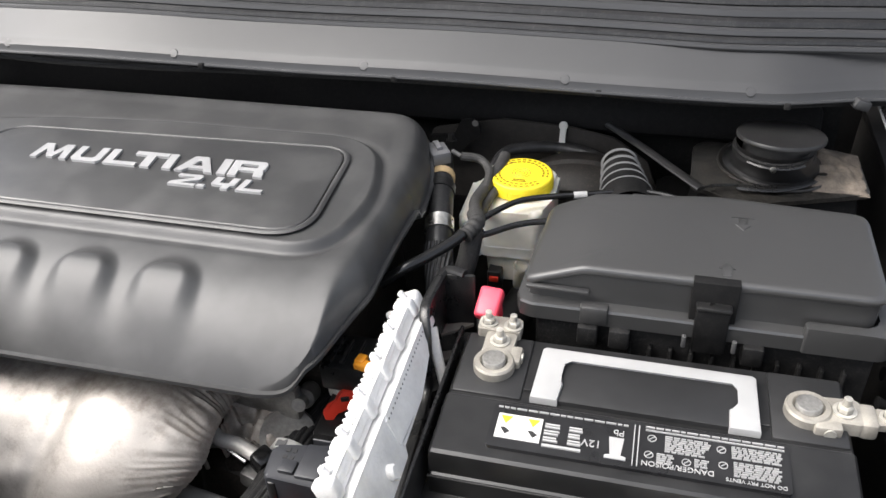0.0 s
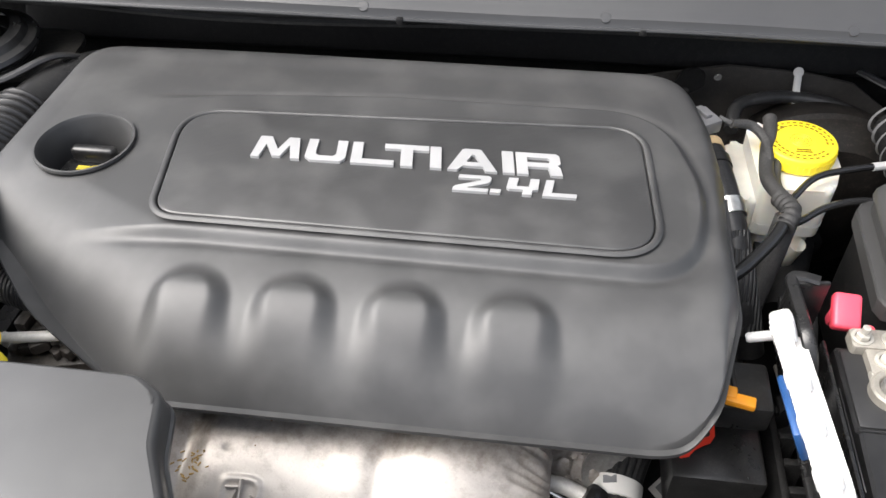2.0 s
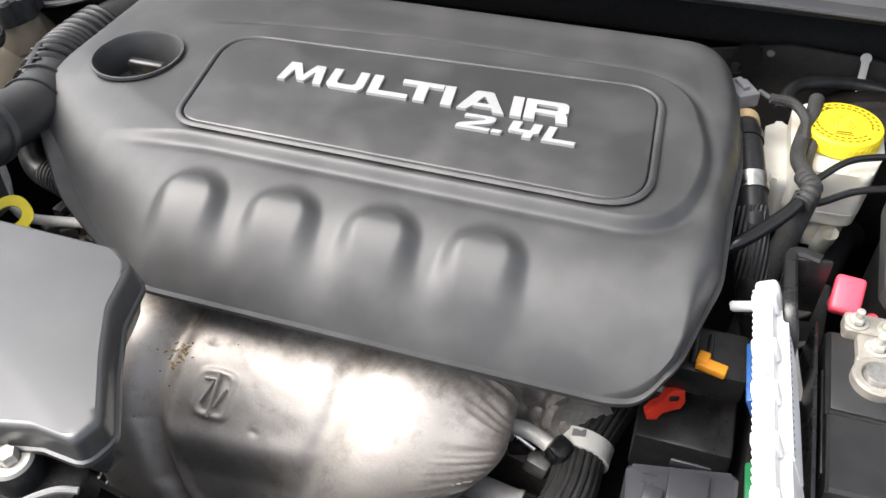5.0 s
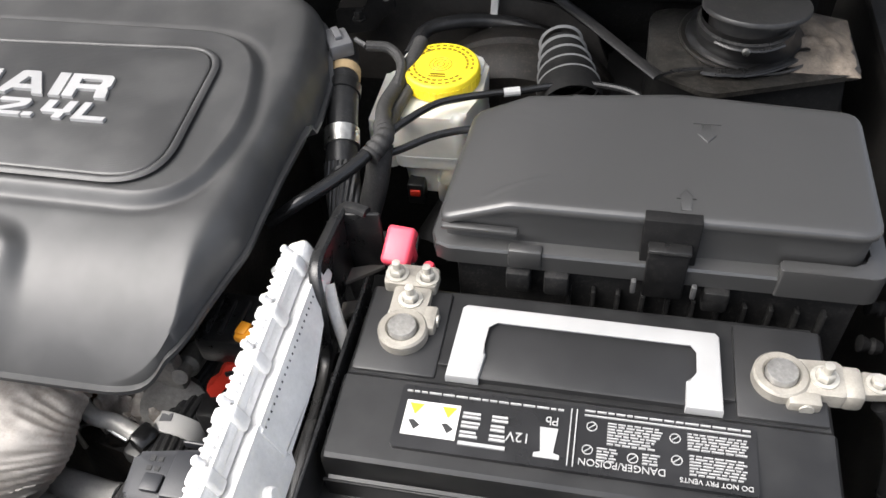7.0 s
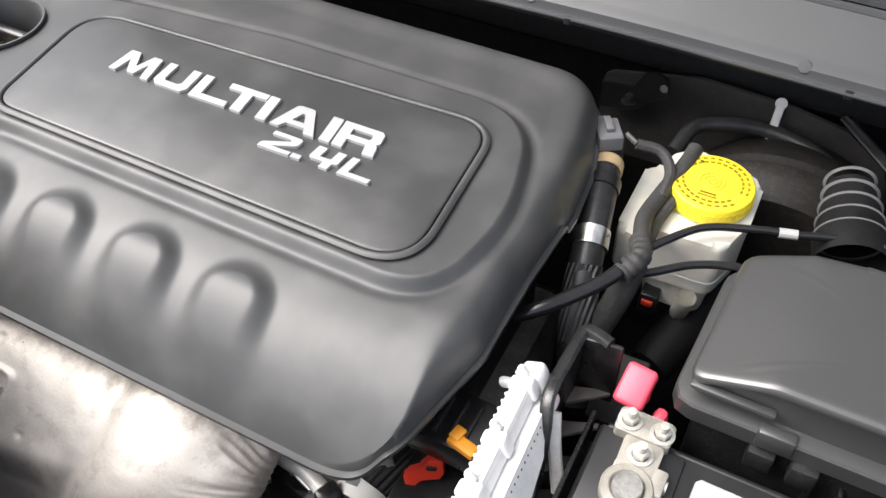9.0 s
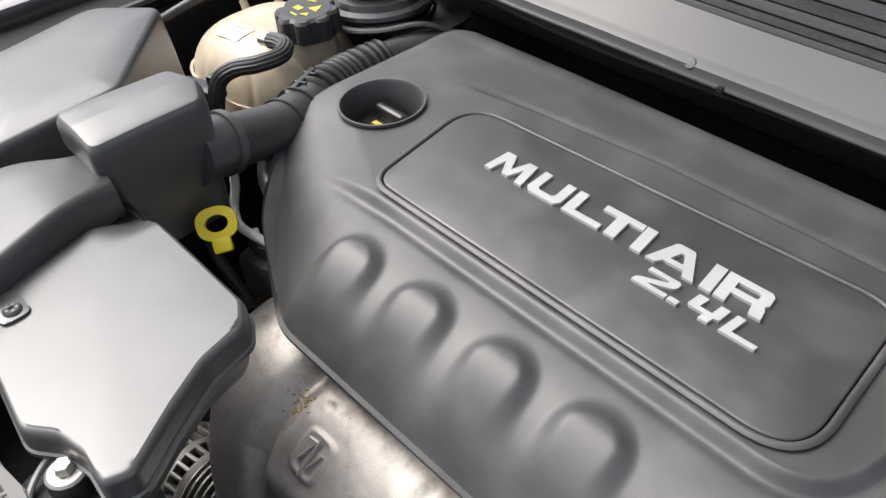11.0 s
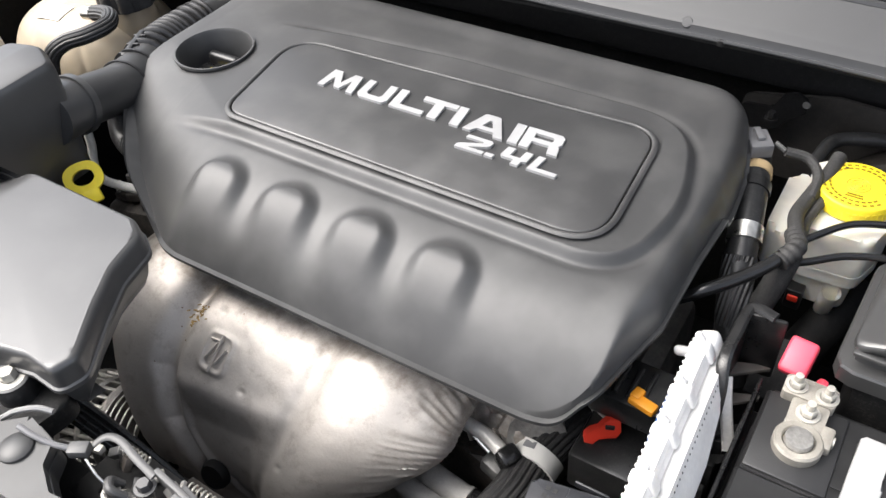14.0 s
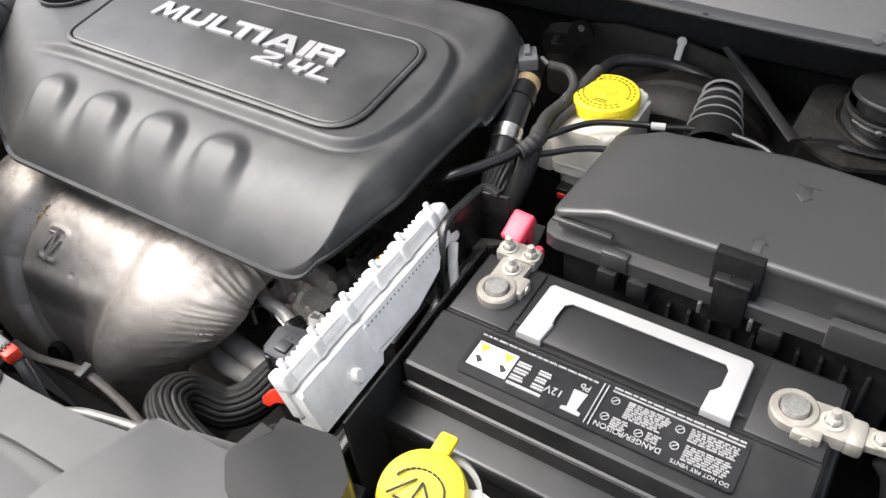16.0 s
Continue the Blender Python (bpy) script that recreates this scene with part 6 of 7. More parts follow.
mount = thing("duct_mounting_bolt", (-0.187, -0.392, 0.90), "zinc bolt in a rubber mount on a formed steel loop", "bolt")
part("grommet", lathe([(0.0125, -0.02), (0.013, -0.004), (0.012, 0.002), (0.008, 0.002)], (-0.187, -0.391, 0.918), 28), M_RUBBER, mount)
part("collar", lathe([(0.0115, 0), (0.0120, 0.002), (0.0120, 0.006), (0.010, 0.007), (0.007, 0.007)], (-0.187, -0.391, 0.914), 28), M_PLATE, mount)
part("bolt", nut((-0.187, -0.391, 0.9195), 0.0056, 0.008, washer=1.8), M_NUT, mount)
part("loop", tube([(-0.208, -0.380, 0.922), (-0.207, -0.400, 0.912), (-0.196, -0.4135, 0.908), (-0.180, -0.4135, 0.908), (-0.170, -0.404, 0.912), (-0.158, -0.396, 0.914), (-0.148, -0.392, 0.912)], 0.0020, 8, 8), M_ZINC, mount)
part("seat", prism(rounded([(-0.215, -0.418), (-0.158, -0.418), (-0.150, -0.372), (-0.215, -0.372)], 0.015), 0.888, 0.905, 0.003), M_MATT, mount)

res = thing("intake_resonator", (-0.41, -0.21, 0.85), "black plastic intake resonator with a rounded top", "air duct")


def frustum(plan, levels):
    ring = resample(plan, 120)
    cx, cy = ring.mean(axis=0)
    bm = bmesh.new()
    rows = []
    for s, z, dx, dy in levels:
        rows.append([bm.verts.new((cx + (x - cx) * s + dx, cy + (y - cy) * s + dy, z)) for x, y in ring])
    n = len(ring)
    for a, b in zip(rows, rows[1:]):
        for k in range(n):
            bm.faces.new((a[k], a[(k + 1) % n], b[(k + 1) % n], b[k]))
    bmesh.ops.remove_doubles(bm, verts=bm.verts, dist=1e-6)
    return bm


RES_PLAN = rounded([(-0.4470, -0.2680), (-0.3835, -0.2680), (-0.3820, -0.1720), (-0.4060, -0.1610), (-0.4380, -0.1700)], [0.008, 0.008, 0.008, 0.010, 0.010], 8)
rb = frustum(RES_PLAN, ((0.0, 0.9835, 0, 0), (0.5, 0.9835, 0, 0), (0.86, 0.9833, 0, 0), (0.915, 0.9828, 0, 0), (0.955, 0.9808, 0, 0), (0.985, 0.9770, 0, 0), (1.0, 0.972, 0, 0), (1.0, 0.960, 0, 0), (0.985, 0.9555, 0, 0),
                        (0.960, 0.9535, 0.001, 0.002), (0.90, 0.915, -0.002, 0.004), (0.80, 0.86, -0.005, 0.008)))
for vert in rb.verts:
    if vert.co.z > 0.952:
        away = vert.co.x + 0.4145 - 0.02 * (vert.co.y + 0.215)
        vert.co.z -= 0.17 * max(0.0, away) + 0.03 * max(0.0, -vert.co.y - 0.225)
part("body", rb, M_DUCT, res, sharp=30)
part("socket", tube([(-0.400, -0.190, 0.924), (-0.409, -0.157, 0.916)], 0.026, 28, 4), M_DUCT, res)
part("socket_rim", tube([(-0.4085, -0.160, 0.9167), (-0.4100, -0.153, 0.9147)], 0.0285, 28, 2), M_DUCT, res)

hose_in = thing("intake_hose", (-0.45, -0.03, 0.87), "black corrugated air intake hose with raised ribs", "hose")
part("elbow", tube([(-0.408, -0.160, 0.917), (-0.414, -0.130, 0.907), (-0.425, -0.095, 0.894), (-0.440, -0.055, 0.887), (-0.450, -0.035, 0.884)], 0.0235, 28, 8), M_RAD, hose_in)
for k in range(3):
    a, b = Vector((-0.428 - 0.010 * k, -0.088 + 0.024 * k, 0.8925 - 0.003 * k)), Vector((-0.0010, 0.0024, -0.0003))
    part("elbow_rib", tube([tuple(a), tuple(a + b)], 0.0252, 28, 2), M_RUBBER, hose_in)
part("key", turned_box((-0.4535, -0.046, 0.9085), (0.006, 0.050, 0.006), 0.0015, rz=24), M_RUBBER, hose_in)
for k in range(3):
    part("key_tooth", turned_box((-0.4445 - 0.0068 * k, -0.064 + 0.016 * k, 0.9095), (0.014, 0.003, 0.004), 0.001, rz=24), M_RUBBER, hose_in)
BEL = smooth_path([(-0.447, -0.044, 0.885), (-0.459, -0.015, 0.882), (-0.464, 0.003, 0.880), (-0.467, 0.020, 0.878), (-0.469, 0.045, 0.876), (-0.468, 0.064, 0.875)], 12)
# Core coloured darker than the ribs: the shade in the gaps is painted.
part("bellows", tube(BEL, 0.0218, 28, 1, smooth=False), M_MATT, hose_in)
for k in range(11):
    f = (len(BEL) - 1) * (0.03 + 0.94 * k / 10)
    a, b = BEL[int(f)], BEL[min(int(f) + 1, len(BEL) - 1)]
    c = a + (b - a) * (f - int(f))
    part("rib", lathe([(0.0212, -0.0040), (0.0258, -0.0028), (0.0276, -0.0012), (0.0278, 0.0004), (0.0262, 0.0024), (0.0212, 0.0038)], tuple(c), 36, tuple(BEL[min(int(f) + 2, len(BEL) - 1)] - BEL[max(int(f) - 2, 0)])), M_BLACK, hose_in)
part("pipe", tube([(-0.468, 0.060, 0.875), (-0.463, 0.085, 0.876), (-0.449, 0.116, 0.876), (-0.418, 0.148, 0.868), (-0.385, 0.166, 0.83)], 0.0225, 24, 8), M_BLACK, hose_in)
part("branch", tube([(-0.431, -0.101, 0.880), (-0.428, -0.106, 0.868), (-0.419, -0.1162, 0.852), (-0.402, -0.122, 0.846), (-0.384, -0.126, 0.845)], 0.0125, 18, 8), M_RUBBER, hose_in)
part("branch_sleeve", tube([(-0.408, -0.120, 0.848), (-0.384, -0.1255, 0.845), (-0.3535, -0.134, 0.842), (-0.32, -0.142, 0.838)], 0.0133, 18, 8), M_BRAID, hose_in)
part("branch_band", tube([(-0.4296, -0.104, 0.874), (-0.4283, -0.1055, 0.870)], 0.0142, 20, 2), M_CABLE, hose_in)

filt = thing("air_filter_box", (-0.57, -0.22, 0.80), "large grey plastic air filter housing with sloping sides", "air filter box")
FP = rounded([(-0.640, -0.290), (-0.548, -0.322), (-0.484, -0.320), (-0.497, -0.196), (-0.512, -0.184), (-0.618, -0.092), (-0.675, -0.140)], [0.03, 0.02, 0.012, 0.012, 0.012, 0.012, 0.03], 6)
part("lid", frustum(FP, ((0, 0.955, 0, 0), (0.5, 0.955, 0, 0), (0.93, 0.9535, 0, 0), (0.97, 0.9520, 0, 0), (0.99, 0.9490, 0, 0), (1.0, 0.9440, 0, 0), (1.025, 0.915, 0, 0), (1.07, 0.84, 0, 0), (1.09, 0.82, 0, 0))), M_DUCT, filt, sharp=40)
part("base", frustum(FP, ((1.14, 0.825, 0, 0), (1.14, 0.81, 0, 0), (1.0, 0.72, 0, 0))), M_MATT, filt)

# ---- coolant tank ----
tank = thing("coolant_expansion_tank", (-0.61, 0.03, 0.80), "yellowed milky coolant tank with a black knobbed cap", "coolant tank")


def tank_body(u, v):
    a = 2 * math.pi * u
    q = 2.7
    ca, sa = math.cos(a), math.sin(a)
    sx = abs(ca) ** (2 / q) * (1 if ca >= 0 else -1)
    sy = abs(sa) ** (2 / q) * (1 if sa >= 0 else -1)
    w = math.pi * v
    k = max(math.sin(w), 1e-4) ** 0.62
    z = 0.825 + 0.071 * math.cos(w) - 0.010 * k * (sx < 0) * abs(sx) * max(0, math.cos(w))
    bulge = 1 + 0.02 * math.cos(2 * a) - 0.022 * sum(math.exp(-((a - c) / 0.05) ** 2) for c in (0.55, 3.9, 4.55, 5.35)) * k
    return (-0.624 + 0.096 * k * sx * bulge, 0.024 + 0.086 * k * sy * bulge, z)


part("body", sheet(tank_body, 160, 40), M_TANK, tank, sharp=60)
part("seam", frustum(rounded([(-0.722, -0.058), (-0.530, -0.058), (-0.530, 0.106), (-0.722, 0.106)], 0.07, 10), ((0.985, 0.833, 0, 0), (1.02, 0.833, 0, 0), (1.02, 0.837, 0, 0), (0.985, 0.837, 0, 0))), M_TANK, tank)
part("neck", lathe([(0.03, -0.03), (0.028, 0.0), (0.024, 0.004)], (-0.556, 0.034, 0.895), 32), M_TANK, tank)
def tank_top(x, y):
    """Height of the tank's upper surface."""
    k = ((abs(x + 0.624) / 0.096) ** 2.7 + (abs(y - 0.024) / 0.086) ** 2.7) ** (1 / 2.7)
    return 0.825 + 0.071 * math.cos(math.asin(min(1.0, k ** (1 / 0.62))))


def on_tank(x0, y0, w, h, lift):
    def at(u, v):
        x, y = x0 + w * u + 0.003 * v, y0 + h * v + 0.003 * u
        return (x, y, tank_top(x, y) + lift)
    return sheet(at, 8, 8, 0.0004)


part("label", on_tank(-0.648, -0.030, 0.040, 0.024, 0.0008), M_PAPER, tank, "small white paper label")
for k in range(3):
    part("label_print", on_tank(-0.642, -0.025 + 0.006 * k, 0.026, 0.0012, 0.0014), M_GREYCON, tank)
capk = part("cap", lathe([(0, 0.015), (0.026, 0.015), (0.030, 0.012), (0.031, 0.0), (0.030, -0.012), (0, -0.012)], (-0.556, 0.036, 0.906), 48), M_CAPGREY, tank, "black knobbed pressure cap with yellow warning symbols")
for k in range(8):
    a = 2 * math.pi * k / 8
    part("knob", lathe([(0, 0.0148), (0.007, 0.0146), (0.0095, 0.0115), (0.0098, -0.010), (0, -0.010)], (-0.556 + 0.0255 * math.cos(a), 0.036 + 0.0255 * math.sin(a), 0.906), 16), M_CAPGREY, capk)
for x, y, pts in ((-0.548, 0.044, [(-0.007, -0.006), (0.007, -0.006), (0.0, 0.007)]), (-0.566, 0.046, [(-0.006, 0.002), (0.006, 0.006), (0.006, 0.008), (-0.006, 0.005)]),
                  (-0.564, 0.032, [(-0.005, -0.004), (0.005, -0.004), (0.005, 0.003), (-0.005, 0.003)]), (-0.546, 0.028, [(-0.005, -0.004), (0.005, -0.002), (0.001, 0.004)]),
                  (-0.556, 0.020, [(-0.005, -0.001), (0.005, -0.001), (0.005, 0.001), (-0.005, 0.001)])):
    part("warning_symbol", prism([(x + a, y + b) for a, b in pts], 0.9205, 0.9215, 0), M_OCHRE, capk)
for x, y in ((-0.690, 0.035), (-0.676, 0.072)):
    part("nib", lathe([(0.005, -0.01), (0.0045, 0.006), (0, 0.007)], (x, y, 0.885), 12, (-0.5, 0, 1)), M_TANK, tank)
over = thing("overflow_hose", (-0.55, -0.05, 0.88), "black lengthwise-ribbed hose from the coolant tank", "hose")
part("hose", tube([(-0.552, -0.015, 0.906), (-0.536, -0.014, 0.909), (-0.520, -0.018, 0.911), (-0.508, -0.032, 0.911), (-0.513, -0.056, 0.910), (-0.530, -0.074, 0.906), (-0.541, -0.088, 0.893), (-0.542, -0.098, 0.865)], 0.0088, 36, 10, ribs=0.10), M_RUBBER, over)
part("fitting", tube([(-0.566, -0.016, 0.904), (-0.552, -0.015, 0.906)], 0.0078, 16, 3), M_STEEL, over, "bright metal hose fitting")
clipc = thing("tank_connector", (-0.58, -0.10, 0.86), "black connector and cable beside the coolant tank", "connector")
part("block", turned_box((-0.585, -0.090, 0.868), (0.055, 0.022, 0.014), 0.003, rz=18), M_BLACK, clipc)
part("post", turned_box((-0.565, -0.082, 0.880), (0.012, 0.012, 0.02), 0.003, rz=18), M_BLACK, clipc)

mag = thing("wing_connector", (-0.69, 0.12, 0.86), "black plug with a magenta lock on a taped cable", "connector")
part("plug", turned_box((-0.685, 0.118, 0.885), (0.032, 0.045, 0.024), 0.004, rz=-28), M_BLACK, mag)
for k in range(4):
    part("ridge", turned_box((-0.690 + 0.004 * k, 0.106 + 0.008 * k, 0.898), (0.03, 0.003, 0.004), 0.001, rz=-28), M_BLACK, mag)
part("lock", turned_box((-0.702, 0.098, 0.884), (0.016, 0.014, 0.022), 0.003, rz=-28), M_MAGENTA, mag, "magenta connector lock")
part("tail", turned_box((-0.660, 0.128, 0.885), (0.010, 0.016, 0.016), 0.002, rz=-28), M_GREYCON, mag)
part("cable", tube([(-0.700, 0.095, 0.882), (-0.73, 0.06, 0.885), (-0.76, 0.02, 0.88), (-0.78, -0.05, 0.86)], 0.007, 12, 8), M_RUBBER, mag)
part("cable_out", tube([(-0.655, 0.130, 0.885), (-0.625, 0.150, 0.893), (-0.59, 0.150, 0.885)], 0.008, 12, 8), M_RUBBER, mag)
lw = thing("left_inner_wing", (-0.7, 0, 0.6), "black inner wing panel with a folded flange", "inner wing", kind="structure")
part("panel", sheet(lambda u, v: (-0.78 - 0.02 * v, -0.55 + 0.95 * u, 0.40 + 0.47 * v), 8, 6, 0.003), M_INNER, lw)
part("flange", box(-0.875, -0.795, -0.60, 0.40, 0.872, 0.880, 0.002), M_INNER, lw)
part("edge", tube([(-0.80, -0.5, 0.882), (-0.795, 0.0, 0.884), (-0.785, 0.38, 0.89)], 0.006, 8, 6), M_CABLE, lw)
lamp = thing("headlamp_rear", (-0.68, -0.32, 0.86), "black lamp housing with a green bulb cap", "headlamp")
part("housing", lathe([(0, 0), (0.05, 0.0), (0.055, 0.02), (0.06, 0.10), (0, 0.12)], (-0.765, -0.285, 0.895), 28, (-0.5, -0.9, 0.1)), M_BLACK, lamp)
part("bulb_cap", lathe([(0.014, -0.02), (0.0175, -0.015), (0.0175, 0.010), (0.014, 0.014), (0, 0.014)], (-0.752, -0.270, 0.902), 24, (0.5, 0.6, 0.35)), M_GREEN, lamp, "green bulb cap")
part("grip", turned_box((-0.745, -0.261, 0.910), (0.006, 0.026, 0.012), 0.003, rz=50, rx=25), M_GREEN, lamp)
part("loom", corrugated([(-0.64, -0.34, 0.85), (-0.62, -0.36, 0.86), (-0.60, -0.40, 0.85), (-0.60, -0.46, 0.82)], 0.010, 0.006, 0.002, 12), M_CABLE, lamp)

# ---- dipstick ----
dip = thing("oil_dipstick", (-0.38, -0.19, 0.84), "yellow ring handle of the oil dipstick on a bent tube", "dipstick")
ring_n = Vector((0.50, -0.32, 0.50)).normalized()
ring_x = ring_n.cross(Vector((0.35, -0.1, -1))).normalized()
ring_y = ring_n.cross(ring_x)
DM = Matrix(((ring_x.x, ring_y.x, ring_n.x, -0.3735), (ring_x.y, ring_y.y, ring_n.y, -0.1965), (ring_x.z, ring_y.z, ring_n.z, 0.872), (0, 0, 0, 1)))


def dp(n, bm, m, lab=""):
    bmesh.ops.transform(bm, verts=bm.verts, matrix=DM)
    return part(n, bm, m, dip, lab)


rg = bmesh.new()
hole_n = 28
out_r = [(0.0172 * (abs(math.cos(a)) ** 0.8) * (1 if math.cos(a) > 0 else -1), 0.0142 * (abs(math.sin(a)) ** 0.8) * (1 if math.sin(a) > 0 else -1)) for a in (2 * math.pi * k / hole_n for k in range(hole_n))]
in_r = [(0.0098 * math.cos(a), 0.0072 * math.sin(a)) for a in (2 * math.pi * k / hole_n for k in range(hole_n))]
lay = []
for ring_pts, z in ((out_r, -0.0035), (out_r, 0.0035), (in_r, 0.0035), (in_r, -0.0035)):
    lay.append([rg.verts.new((x, y, z)) for x, y in ring_pts])
for i in range(4):
    a, b = lay[i], lay[(i + 1) % 4]
    for k in range(hole_n):
        rg.faces.new((a[k], a[(k + 1) % hole_n], b[(k + 1) % hole_n], b[k]))
dp("ring", rg, M_YELLOW)
dp("tab", box(-0.008, 0.008, -0.025, -0.012, -0.004, 0.004, 0.002), M_YELLOW)
part("tube", tube([(-0.372, -0.207, 0.858), (-0.366, -0.205, 0.835), (-0.355, -0.195, 0.79)], 0.005, 10, 6), M_RUBBER, dip)
pipe_b = thing("heater_pipe", (-0.40, -0.15, 0.84), "bright bent metal pipe beside the dipstick", "pipe")
part("pipe", tube([(-0.4165, -0.151, 0.886), (-0.4155, -0.154, 0.866), (-0.413, -0.160, 0.853), (-0.405, -0.166, 0.846), (-0.385, -0.172, 0.846), (-0.355, -0.170, 0.848), (-0.32, -0.165, 0.85)], 0.0042, 12, 8), M_PIPE, pipe_b)
part("bracket", turned_box((-0.375, -0.165, 0.83), (0.03, 0.008, 0.012), 0.002, rz=-20), M_PIPE, pipe_b)

# ---- lower front: alternator, pipes, coolant hose ----
alt = thing("alternator", (-0.28, -0.29, 0.66), "cast alloy alternator with slotted end housing", "alternator")
AM = pose(-0.309, -0.298, 0.652, 12, 78, 20) @ Matrix.Scale(0.92, 4)


def ap(n, bm, m, lab=""):
    bmesh.ops.transform(bm, verts=bm.verts, matrix=AM)
    return part(n, bm, m, alt, lab)


ap("core", lathe([(0, -0.05), (0.044, -0.05), (0.044, 0.046), (0, 0.046)], (0, 0, 0), 40), M_INNER)
for h, w in ((-0.048, 0.005), (-0.016, 0.0045), (0.010, 0.0045)):
    ap("hoop", lathe([(0.044, h - w), (0.054, h - w), (0.0555, h), (0.054, h + w), (0.044, h + w)], (0, 0, 0), 48), M_OLDALU)
for k in range(30):
    a = 2 * math.pi * k / 30
    ap("slot_bar", turned_box((0.050 * math.cos(a), 0.050 * math.sin(a), -0.019), (0.009, 0.0042, 0.060), 0.001, rz=math.degrees(a)), M_OLDALU)
for k in range(6):
    h = 0.018 + 0.0072 * k
    r = 0.0555 - 0.0009 * k * k / 2
    ap("curved_rib", lathe([(r - 0.010, h - 0.0018), (r, h - 0.0012), (r, h + 0.0012), (r - 0.010, h + 0.0018)], (0, 0, 0), 44), M_OLDALU)
ap("rear_cover", lathe([(0.040, 0.046), (0.040, 0.058), (0.030, 0.062), (0, 0.062)], (0, 0, 0), 32), M_INNER)
loom2 = thing("alternator_loom", (-0.2, -0.33, 0.80), "bundle of black cables in front of the alternator", "wiring")
for k in range(4):
    part("cable", tube([(-0.232 + 0.004 * k, -0.385 + 0.004 * k, 0.885), (-0.215 + 0.004 * k, -0.372 + 0.004 * k, 0.85), (-0.185 + 0.003 * k, -0.362 + 0.004 * k, 0.80), (-0.14, -0.358 + 0.004 * k, 0.76), (-0.08, -0.35, 0.72)], 0.0036, 8, 6), M_CABLE, loom2)


pipes = thing("coolant_pipes", (0.0, -0.21, 0.69), "two dull aluminium coolant pipes with hose clips", "pipe")
for line, z in (([(-0.085, -0.190, 0.722), (-0.055, -0.206, 0.719), (-0.030, -0.217, 0.715), (0.008, -0.223, 0.715), (0.044, -0.2275, 0.714)], 0.714),
                ([(-0.090, -0.205, 0.708), (-0.060, -0.216, 0.704), (-0.035, -0.227, 0.701), (-0.008, -0.2355, 0.700), (0.014, -0.2365, 0.700), (0.036, -0.2350, 0.699)], 0.699)):
    part("pipe", tube(line, 0.0105, 18, 8), M_DULLPIPE, pipes)
    end = line[-1]
    part("pipe_bead", tube([(end[0] - 0.004, end[1] + 0.0003, end[2]), end], 0.0116, 18, 3), M_DULLPIPE, pipes)
    part("hose_stub", tube([end, (end[0] + 0.03, end[1] + 0.004, end[2] - 0.006)], 0.0112, 18, 3), M_CABLE, pipes)
part("web", turned_box((0.035, -0.218, 0.70), (0.014, 0.016, 0.008), 0.002), M_PIPE, pipes)
part("thin_pipe", tube([(0.008, -0.180, 0.758), (0.0211, -0.1885, 0.757), (0.0389, -0.1895, 0.755), (0.0571, -0.1946, 0.751)], 0.0062, 12, 6), M_PIPE, pipes)
part("sensor_plug", turned_box((0.0625, -0.1960, 0.750), (0.016, 0.018, 0.020), 0.004, rz=-25, ry=20), M_CABLE, pipes)
part("wire_loop", tube([(0.010, -0.200, 0.730), (0.006, -0.195, 0.745), (0.020, -0.190, 0.750), (0.045, -0.195, 0.742)], 0.002, 8, 8), M_STEEL, pipes)

big = thing("radiator_hose", (0.06, -0.27, 0.70), "thick black ribbed radiator hose with a white band", "hose")
part("hose", tube([(0.112, -0.095, 0.752), (0.093, -0.140, 0.745), (0.0796, -0.1815, 0.7365), (0.078, -0.215, 0.736), (0.073, -0.245, 0.736), (0.069, -0.272, 0.735), (0.055, -0.289, 0.737), (0.039, -0.296, 0.747),
                      (0.029, -0.306, 0.760), (0.033, -0.323, 0.767), (0.052, -0.335, 0.765), (0.080, -0.341, 0.760), (0.12, -0.346, 0.752), (0.18, -0.36, 0.74)], 0.0188, 60, 14, ribs=0.07), M_HOSE, big)
part("band", tube([(0.0806, -0.1735, 0.7380), (0.0796, -0.1815, 0.7365), (0.0790, -0.1895, 0.7355)], 0.0212, 32, 4), M_PAPER, big, "white printed band round the hose")
part("band_print", turned_box((0.0745, -0.181, 0.7572), (0.010, 0.006, 0.0008), 0, ry=-15), M_GREYCON, big)
tag = thing("paper_tag", (0.125, -0.134, 0.665), "white printed paper tag hanging among the cables", "label")
part("sheet", turned_box((0.1297, -0.1426, 0.7000), (0.014, 0.036, 0.0008), 0, rz=-52, rx=35), M_PAPER, tag)
part("print", turned_box((0.1299, -0.1431, 0.7008), (0.008, 0.026, 0.0006), 0, rz=-52, rx=35), M_GREYCON, tag)
gear = thing("gearbox_top", (0.12, -0.2, 0.60), "dark gearbox casing under the control module", "gearbox")
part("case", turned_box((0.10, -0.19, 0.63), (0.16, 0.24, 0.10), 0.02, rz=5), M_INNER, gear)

# ---- radiator support covers, hood latch, washer filler ----
ZR, ZF = 0.915, 0.9071
rad = thing("radiator_cover", (0.0, -0.45, 0.89), "grey plastic radiator cover panel with moulded lettering", "cover panel")
RP = rounded([(-0.330, -0.62), (0.38, -0.62), (0.38, -0.46), (0.212, -0.367), (0.166, -0.377), (0.159, -0.394), (0.112, -0.403), (0.067, -0.406), (0.034, -0.407), (0.005, -0.408), (-0.035, -0.422), (-0.070, -0.426),
              (-0.102, -0.430), (-0.120, -0.420), (-0.128, -0.406), (-0.155, -0.401), (-0.170, -0.414), (-0.200, -0.412), (-0.228, -0.416), (-0.330, -0.418)], 0.008, 4)
